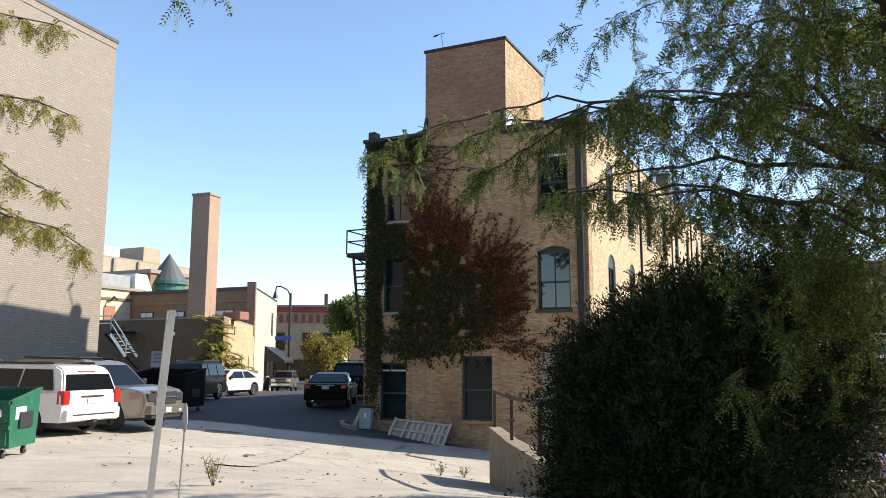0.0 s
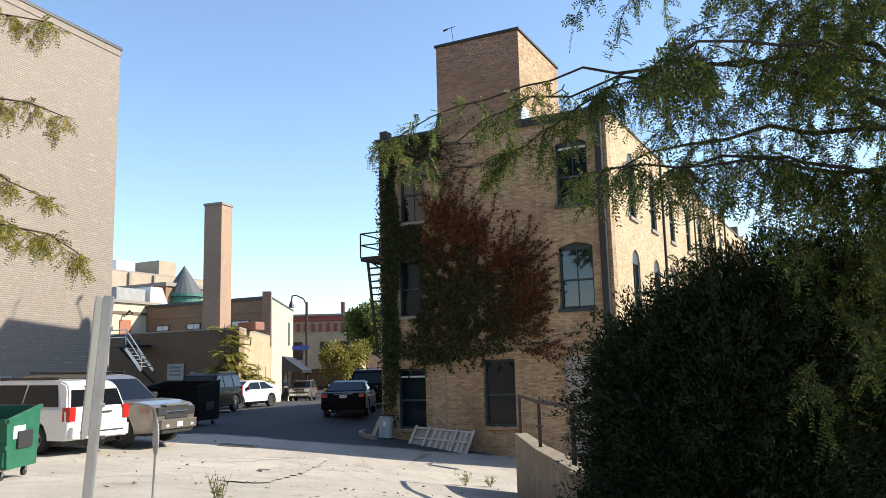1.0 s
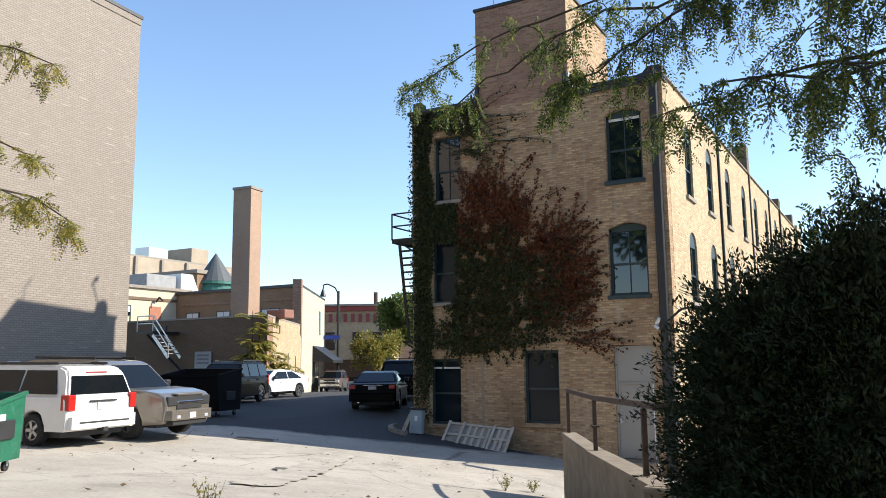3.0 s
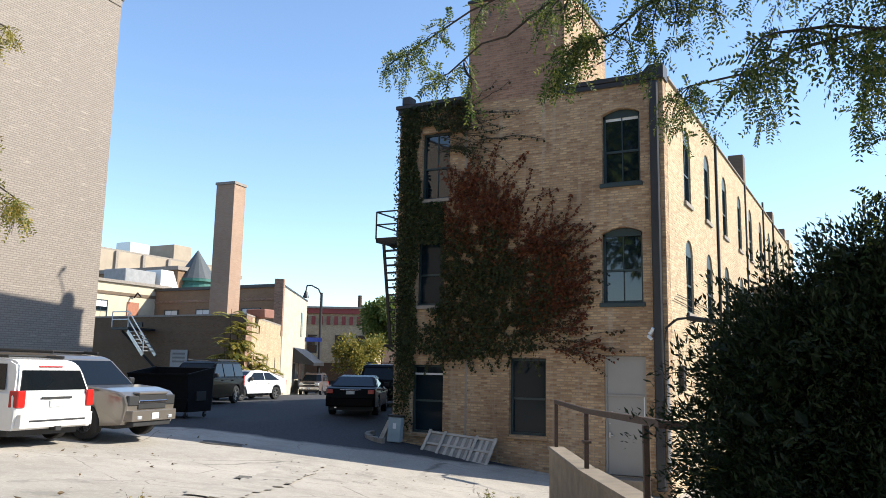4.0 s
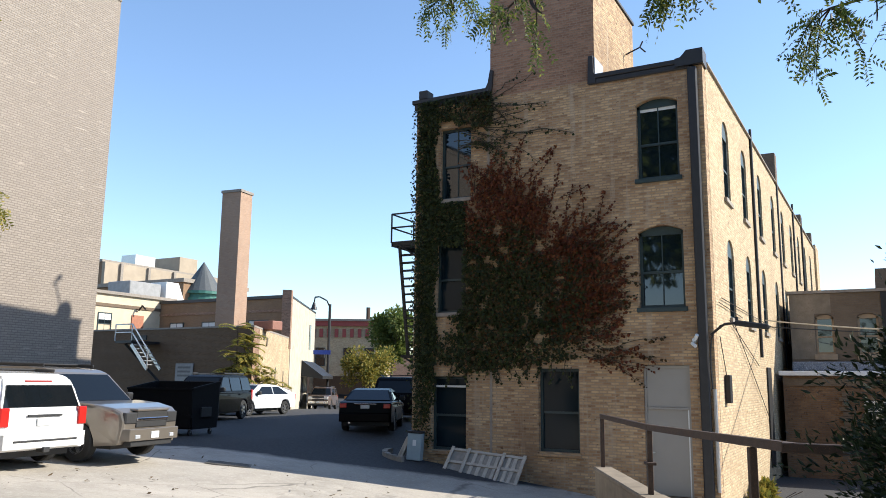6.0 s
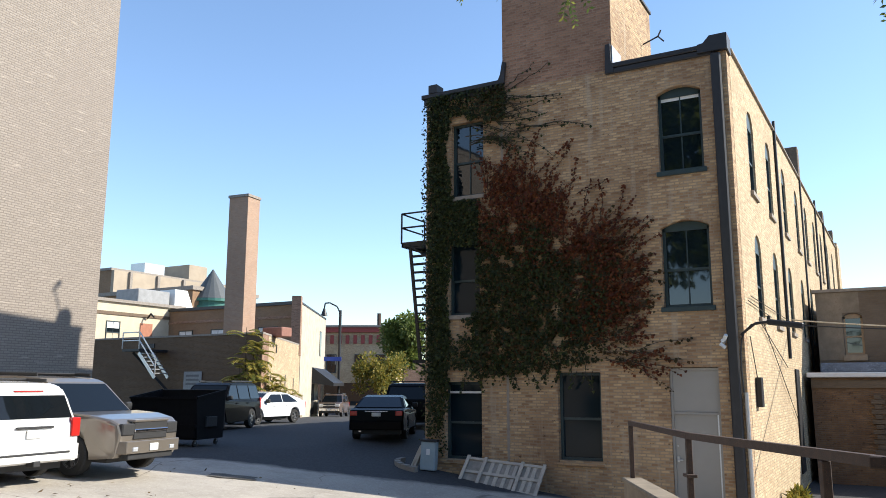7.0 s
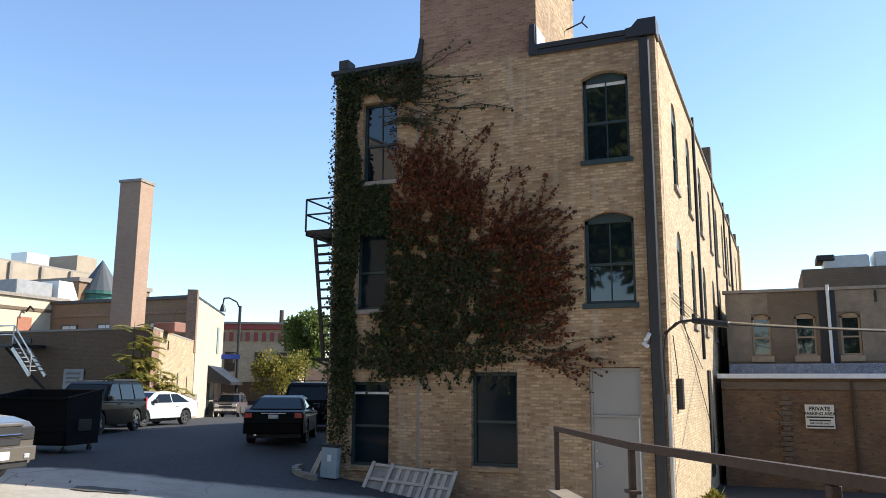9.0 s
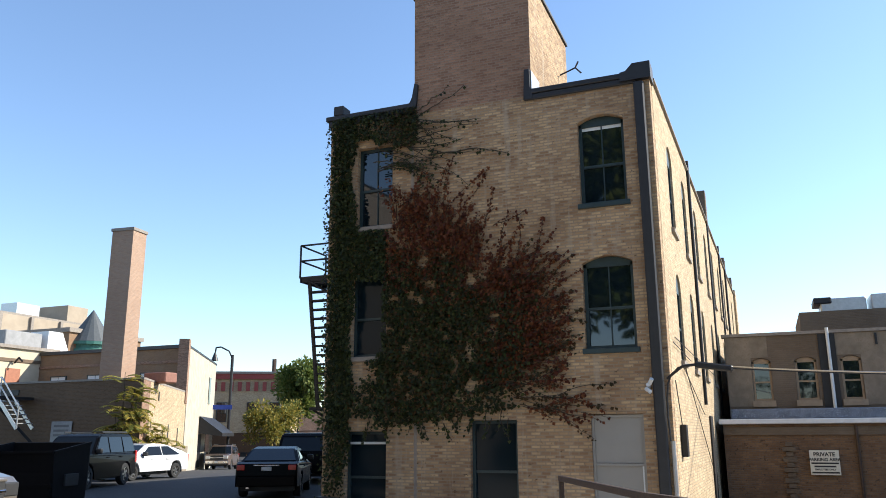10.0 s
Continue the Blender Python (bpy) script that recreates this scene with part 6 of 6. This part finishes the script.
for a, b, sag, r in ((TR + Vector((0, 0, 3.7)), FORK, 0.35, 0.05), (FORK, (0.95, -14.5, 5.75), 0.22, 0.018), (FORK, (0.1, -13.9, 6.35), 0.25, 0.018), (FORK, (2.6, -15.1, 5.55), 0.1, 0.018),
                     (TR + Vector((0, 0, 3.9)), (3.3, -14.2, 5.35), 0.3, 0.035), (TR + Vector((0, 0, 3.4)), (4.2, -16.3, 4.85), 0.2, 0.028),
                     (TR + Vector((0, 0, 4.2)), (5.2, -18.2, 5.2), 0.3, 0.03), (TR + Vector((0, 0, 3.1)), (5.0, -17.0, 4.6), 0.3, 0.028), (TR + Vector((0, 0, 4.4)), (3.9, -15.0, 6.2), 0.3, 0.03)):
    Lm = arc_points(a, b, sag, 9, 0.05)
    limb(trunk, Lm, r, 0.009, 6)
    outer += [p.lerp(q, k) for p, q in zip(Lm[3:], Lm[4:]) for k in (0.0, 0.5)] + [Lm[-1]] * 3
part("trunk", trunk, BARK, locust)
for p in ends:
    for _ in range(4):
        o = Vector(rng.normal(size=3) * (0.55, 0.55, 0.4))
        q = p + o
        if q.x < 3.9 or q.z < 3.7:
            continue
        hang(twigs, q, (rng.normal(), rng.normal(), 0.1), rng.uniform(0.35, 0.95), 0.16, anchors, dirs)
for p in outer:
    if rng.random() < 0.4:
        continue
    for _ in range(2 if p.x < 3.2 else 3):
        hang(twigs, p, (rng.normal() * 0.8 - 0.3, rng.normal() * 0.8, -0.1), rng.uniform(0.22, 0.62), 0.3, anchors, dirs, per=2)
for _ in range(1900):
    q = Vector((rng.uniform(4.3, 11.0), rng.uniform(-17.3, -12.2), rng.uniform(3.4, 9.6)))
    e = Vector(((q.x - 7.4) / 3.3, (q.y + 15.0) / 2.7, (q.z - 6.1) / 3.0)).length
    clump = noise.noise(q * 0.85)
    if e > 1.0 + 0.3 * clump or clump < -0.28 or (q.x < 4.9 and q.z < 4.5) or (q.x < 6.4 and rng.random() < 0.6):
        continue
    hang(twigs, q, (rng.normal(), rng.normal(), 0.1), rng.uniform(0.5, 1.1), 0.16, anchors, dirs)
for _ in range(200):
    q = Vector((rng.uniform(5.7, 10.5), rng.uniform(-16.8, -13.5), rng.uniform(2.6, 4.6)))
    hang(twigs, q, (rng.normal(), rng.normal(), 0.1), rng.uniform(0.4, 0.9), 0.2, anchors, dirs)
twigs.link(locust)
B, A, S, L = fronds(anchors, dirs, 8, 1.0, 1.0)
leaf_object("crown", B, A, S, L, L * 0.42, LOCUST, locust, 0.1, kind="stuff")
POD = plain_mat("dark_seed_pod", (0.035, 0.018, 0.012), 0.5, vary=0.3, scale=20)
for p in [outer[int(k)] for k in rng.integers(14, len(outer), 34)]:
    # a flat seed pod, curled as it hangs
    an, turn, l = rng.uniform(0, 6.28), rng.uniform(0.9, 2.2), rng.uniform(0.16, 0.26)
    bm, a, q, rings = bmesh.new(), -1.6, Vector((0, -0.04)), []
    for k in range(8):
        w = 0.014 * math.sin(math.pi * (k + 0.6) / 8.2)
        n2 = Vector((-math.sin(a), math.cos(a)))
        rings.append([(c.x, d, c.y) for c, d in ((q + n2 * w, -0.004), (q + n2 * w, 0.004), (q - n2 * w, 0.004), (q - n2 * w, -0.004))])
        q = q + Vector((math.cos(a), math.sin(a))) * l / 8
        a += turn / 8
    verts = [[bm.verts.new(c) for c in ring] for ring in rings]
    for r0, r1 in zip(verts, verts[1:]):
        for k in range(4):
            bm.faces.new((r0[k], r0[(k + 1) % 4], r1[(k + 1) % 4], r1[k]))
    part("seed_pod", bm, POD, locust, m=Matrix.Translation(p) @ Matrix.Rotation(an, 4, "Z"))

gold = thing("golden_locust_tree", "locust tree with golden-green leaves hanging into the lot", "tree")
GT = Vector((-9.5, -19.5, 1.0))
trunk, twigs, anchors, dirs = bmesh.new(), Twigs(), [], []
limb(trunk, [GT, GT + Vector((0.1, 0.1, 3.0)), GT + Vector((0.2, 0.4, 6.0)), GT + Vector((0.3, 0.8, 9.5))], 0.2, 0.06, 10)
for tip, z0, n in (((-6.5, -14.2, 5.15), 5.0, 16), ((-7.2, -14.6, 6.3), 5.6, 14), ((-7.0, -14.3, 7.9), 6.5, 14), ((-6.9, -14.9, 9.6), 7.5, 14), ((-7.6, -14.3, 5.6), 5.0, 10)):
    Lm = arc_points(GT + Vector((0.2, 0.3, z0)), tip, 0.5, 9, 0.07)
    limb(trunk, Lm, 0.05, 0.012, 5)
    for p in Lm[5:]:
        for _ in range(5):
            hang(twigs, p, (rng.normal(), rng.normal() + 0.3, 0.0), rng.uniform(0.2, 0.55), 0.25, anchors, dirs, per=2)
part("trunk", trunk, BARK, gold)
twigs.link(gold)
B, A, S, L = fronds(anchors, dirs, 7, 1.25, 1.15)
leaf_object("crown", B, A, S, L, L * 0.42, LOCUST_GOLD, gold, 0.1, kind="stuff")

high = thing("path_tree", "locust tree with a thin branch reaching over the path", "tree")
trunk, twigs, anchors, dirs = bmesh.new(), Twigs(), [], []
limb(trunk, [Vector((-2.2, -26.5, 1.0)), Vector((-2.1, -26.4, 4.0)), Vector((-1.2, -25.0, 7.0))], 0.14, 0.05, 8)
Lm = arc_points((-1.2, -25.0, 7.0), (1.9, -20.3, 6.35), 0.3, 9, 0.05)
limb(trunk, Lm, 0.04, 0.01, 5)
for p in Lm[6:]:
    for _ in range(4):
        hang(twigs, p, (rng.normal() + 0.4, rng.normal() + 0.4, 0.0), rng.uniform(0.25, 0.55), 0.2, anchors, dirs)
part("trunk", trunk, BARK, high)
twigs.link(high)
B, A, S, L = fronds(anchors, dirs, 8, 1.0, 1.0)
leaf_object("foliage", B, A, S, L, L * 0.42, LOCUST, high, 0.1, kind="stuff")


# ---------- the dense evergreen shrub ----------
def shrub(name, label, lobes, n, size, material, z0, tall=2.0, shoots=0):
    sh = thing(name, label, "shrub")
    P, D = [], []
    tot = sum(l[3] * l[3] for l in lobes)
    for cx, cy, cz, r, rz in lobes:
        k = int(n * r * r / tot)
        d = unit(k)
        rad = rng.uniform(0.35, 1.0, k) ** 0.45
        bump = np.array([0.82 + 0.32 * noise.noise(Vector((v[0] * 3.1 + cx, v[1] * 3.1 + cy, v[2] * 3.1))) for v in d])
        q = np.stack([cx + d[:, 0] * r * rad * bump, cy + d[:, 1] * r * rad * bump, cz + d[:, 2] * rz * rad * bump], axis=1)
        P.append(q)
        D.append(d)
    # leafy shoots that stand out of the outline
    for _ in range(shoots):
        cx, cy, cz, r, rz = lobes[rng.integers(len(lobes))]
        d = unit(1)[0] + np.array([-0.1, -0.1, 0.3])
        d /= np.linalg.norm(d)
        t = np.linspace(0.75, rng.uniform(1.0, 1.28), 55)[:, None]
        P.append(np.array([cx, cy, cz]) + d * t * np.array([r, r, rz]) + rng.normal(size=(55, 3)) * 0.035 + np.array([0, 0, -0.12]) * (t - 0.75) ** 2 * 8)
        D.append(np.repeat(d[None, :], 55, 0) + unit(55) * 0.5)
    P, D = np.concatenate(P), np.concatenate(D)
    keep = P[:, 2] > z0
    P, D = P[keep], D[keep]
    n2 = len(P)
    ln = rng.uniform(0.6, 1.5, n2) * size
    leaf_object("foliage", P, D * 0.8 + unit(n2) * 0.7 + np.array([0, 0, 0.25]), unit(n2), ln, ln * 0.34, material, sh, 0.15, kind="stuff")
    # larger leaves added within, to stop bright light showing through
    inner = rng.random(n2) < 0.09
    Q = P[inner] * 0.0
    for j, p in enumerate(P[inner]):
        c = min(lobes, key=lambda l: (p[0] - l[0]) ** 2 + (p[1] - l[1]) ** 2 + (p[2] - l[2]) ** 2)
        Q[j] = (c[0] + (p[0] - c[0]) * 0.66, c[1] + (p[1] - c[1]) * 0.66, c[2] + (p[2] - c[2]) * 0.66)
    k = len(Q)
    leaf_object("inner_foliage", Q, unit(k), unit(k), rng.uniform(2.5, 4.0, k) * size, rng.uniform(1.2, 2.0, k) * size, material, sh, 0.15, kind="stuff")
    bm = bmesh.new()
    cx, cy = lobes[0][0], lobes[0][1]
    for _ in range(16):
        o = np.clip(rng.normal(size=2) * 0.3, -0.4, 0.4)
        limb(bm, [Vector((cx + o[0] * 0.4, cy + o[1] * 0.4, z0 - 0.1)), Vector((cx + o[0] * 1.6, cy + o[1] * 1.6, z0 + 0.6 * tall)), Vector((cx + o[0] * 2.2, cy + o[1] * 2.2, z0 + tall))], 0.022 * tall, 0.012, 5)
    tagged(part("stem", bm, BARK, sh), kind="stuff")
    return sh


shrub("evergreen_shrub", "large dense dark evergreen shrub by the path", [(4.9, -14.5, 2.2, 1.75, 1.8), (4.15, -14.9, 2.0, 1.15, 1.45), (4.25, -15.0, 2.75, 0.95, 0.95), (4.9, -15.0, 3.15, 1.0, 1.0), (5.7, -14.8, 3.3, 1.15, 1.1), (5.9, -14.7, 1.9, 1.35, 1.7), (4.9, -15.3, 1.5, 1.4, 1.2), (6.5, -14.2, 2.4, 1.2, 1.9), (5.5, -15.4, 1.5, 1.1, 1.1), (5.2, -15.3, 2.4, 1.2, 1.6), (4.0, -14.6, 1.3, 0.95, 0.95)], 250000, 0.05, SHRUB, 0.55, shoots=420)
shrub("lot_bush", "sunlit yellow-green bush beyond the lower lot", [(9.6, 3.2, 1.2, 1.6, 1.7), (10.6, 4.0, 0.9, 1.4, 1.5)], 6000, 0.16, LOCUST_GOLD, -0.5, 1.2)
shrub("weed_clump", "small weed clump at the wall foot", [(0.5, 4.1, -0.2, 0.3, 0.4), (0.42, 3.4, -0.25, 0.25, 0.3)], 700, 0.12, LOCUST_GOLD, -0.5, 0.3)
for i, (x, y, h) in enumerate(((-1.4, -15.9, 0.5), (-2.4, -6.2, 0.35), (-2.0, -5.6, 0.3))):
    wd = thing("weed", "dry weed stalks growing through the paving", "weed", "weeds in the paving")
    z = ground_z(x, y)
    bm, P = bmesh.new(), []
    for _ in range(14):
        a, l = rng.uniform(0, 6.28), rng.uniform(0.02, 0.22)
        tip = Vector((x + l * math.cos(a), y + l * math.sin(a), z + h * rng.uniform(0.5, 1.0)))
        rod(bm, (x, y, z - 0.03), tip, 0.0035, 4, 0.0015)
        for k in range(9):
            P.append(tuple(Vector((x, y, z)).lerp(tip, rng.uniform(0.4, 1.0))))
    tagged(part("stalk", bm, TWIG, wd), kind="stuff")
    P = np.array(P)
    ln = rng.uniform(0.03, 0.07, len(P))
    leaf_object("foliage", P, unit(len(P)), unit(len(P)), ln, ln * 0.4, LOCUST_GOLD, wd, kind="stuff")

# fallen leaves on the paving
P = []
for _ in range(900):
    x, y = rng.uniform(-12, 4), rng.uniform(-20, -4)
    if noise.noise(Vector((x * 0.35, y * 0.35, 3))) + rng.uniform(-0.3, 0.3) > 0.12 and (Vector((x, y)) - WALL_FOOT).dot(ACROSS) < -0.1:
        P.append((x, y, ground_z(x, y) + 0.03))
P = np.array(P)
ln = rng.uniform(0.05, 0.13, len(P))
litter = leaf_object("fallen_leaves", P, unit(len(P)) * (1, 1, 0.15), unit(len(P)) * (1, 1, 0.1), ln, ln * 0.45, leaf_mat("dry_leaf", (0.06, 0.04, 0.02), (0.12, 0.08, 0.04), (0.2, 0.15, 0.07), 0.1), None)
tagged(litter, "dry fallen leaves scattered over the paving", "leaves", kind="stuff")

# sumac by the low building: long feathered leaves
for lab, x, y, zb, h, spread in (("tall sumac sapling with long feathered leaves by a brick wall", -28.9, 14.6, 0.4, 5.6, 1.9), ("low sumac sapling with feathered leaves by a brick wall", -29.0, 17.6, 0.3, 3.2, 1.8)):
    su = thing("sumac", lab, "small tree", "sumac saplings")
    bm, anchors, dirs, LN = bmesh.new(), [], [], []
    base, axis, side, ll = [], [], [], []
    for s in range(4):
        topz = h * (1.0 - 0.13 * s)
        tx, ty = x + rng.normal() * 0.45, y + rng.normal() * 0.45
        limb(bm, [Vector((x, y, zb)), Vector((x * 0.4 + tx * 0.6, y * 0.4 + ty * 0.6, zb + topz * 0.6)), Vector((tx, ty, zb + topz))], 0.05, 0.015, 5)
        for k in range(20):
            f = rng.uniform(0.45, 1.0)
            st0 = Vector((x, y, zb)).lerp(Vector((tx, ty, zb + topz)), f)
            an = rng.uniform(0, 6.28)
            d = Vector((math.cos(an), math.sin(an), rng.uniform(0.2, 0.9)))
            ln = rng.uniform(0.7, 1.1) * spread * 0.6
            p = st0
            for j in range(9):
                d = (d + Vector((0, 0, -0.11))).normalized()
                q = p + d * ln / 9
                sdv = d.cross(Vector((0, 0, 1))).normalized()
                for sg in (-1, 1):
                    base.append(tuple(q))
                    axis.append(tuple(sdv * sg + d * 0.5 + Vector((0, 0, -0.3))))
                    side.append(tuple(d))
                    ll.append(0.42 * rng.uniform(0.7, 1.1))
                p = q
    part("stem", bm, TWIG, su)
    ll = np.array(ll)
    leaf_object("foliage", base, axis, side, ll, ll * 0.3, LOCUST_GOLD, su, 0.1, kind="stuff")


def street_tree(label, x, y, h, rad, n, size, mat, z0=0.1):
    t = thing("street_tree", label, "tree", "street trees")
    bm = bmesh.new()
    limb(bm, [Vector((x, y, z0)), Vector((x, y, z0 + h * 0.35)), Vector((x + 0.1, y, z0 + h * 0.75))], 0.16, 0.06, 8)
    P, D = [], []
    for c in range(26):
        u = unit(1)[0]
        k = rng.uniform(0.3, 1.0)
        cc = np.array([x + u[0] * rad * k, y + u[1] * rad * k, z0 + h * 0.62 + u[2] * h * 0.34 * k])
        limb(bm, [Vector((x, y, z0 + h * 0.4)), Vector(cc)], 0.04, 0.015, 4)
        m = n // 26
        d = unit(m)
        P.append(cc + d * rng.uniform(0.2, 1.0, m)[:, None] * rad * 0.38)
        D.append(d)
    part("trunk", bm, BARK, t)
    P, D = np.concatenate(P), np.concatenate(D)
    ln = rng.uniform(0.7, 1.3, len(P)) * size
    leaf_object("crown", P, D + unit(len(P)) * 0.6, unit(len(P)), ln, ln * 0.6, mat, t, kind="stuff")


street_tree("tall leafy tree behind the path", -4.0, -35.0, 28.0, 7.5, 15000, 0.75, FAR_LEAF, 1.0)
street_tree("tall leafy tree behind the path", 5.0, -37.0, 24.0, 6.5, 10000, 0.7, FAR_LEAF, 1.0)
street_tree("leafy tree behind the path", 13.5, -32.0, 9.0, 4.0, 4200, 0.5, FAR_LEAF, 1.0)
street_tree("tall leafy tree behind the path", -13.5, -34.0, 27.0, 7.0, 14000, 0.75, FAR_LEAF, 1.0)
street_tree("young street tree with light yellow-green leaves", -41.0, 46.5, 6.4, 2.6, 5200, 0.3, LOCUST_GOLD)
street_tree("tall pointed green street tree", -47.0, 60.0, 12.6, 3.3, 8000, 0.42, FAR_LEAF)
street_tree("broad green street tree", -43.0, 66.0, 8.6, 4.2, 6000, 0.42, FAR_LEAF)
# this tree's shade is put into its leaves by the dark shrub material
street_tree("shaded green street tree", -36.0, 60.0, 6.5, 3.6, 5000, 0.42, SHRUB)
street_tree("green street tree beyond the alley", -31.0, 55.0, 5.6, 3.0, 4000, 0.42, FAR_LEAF)
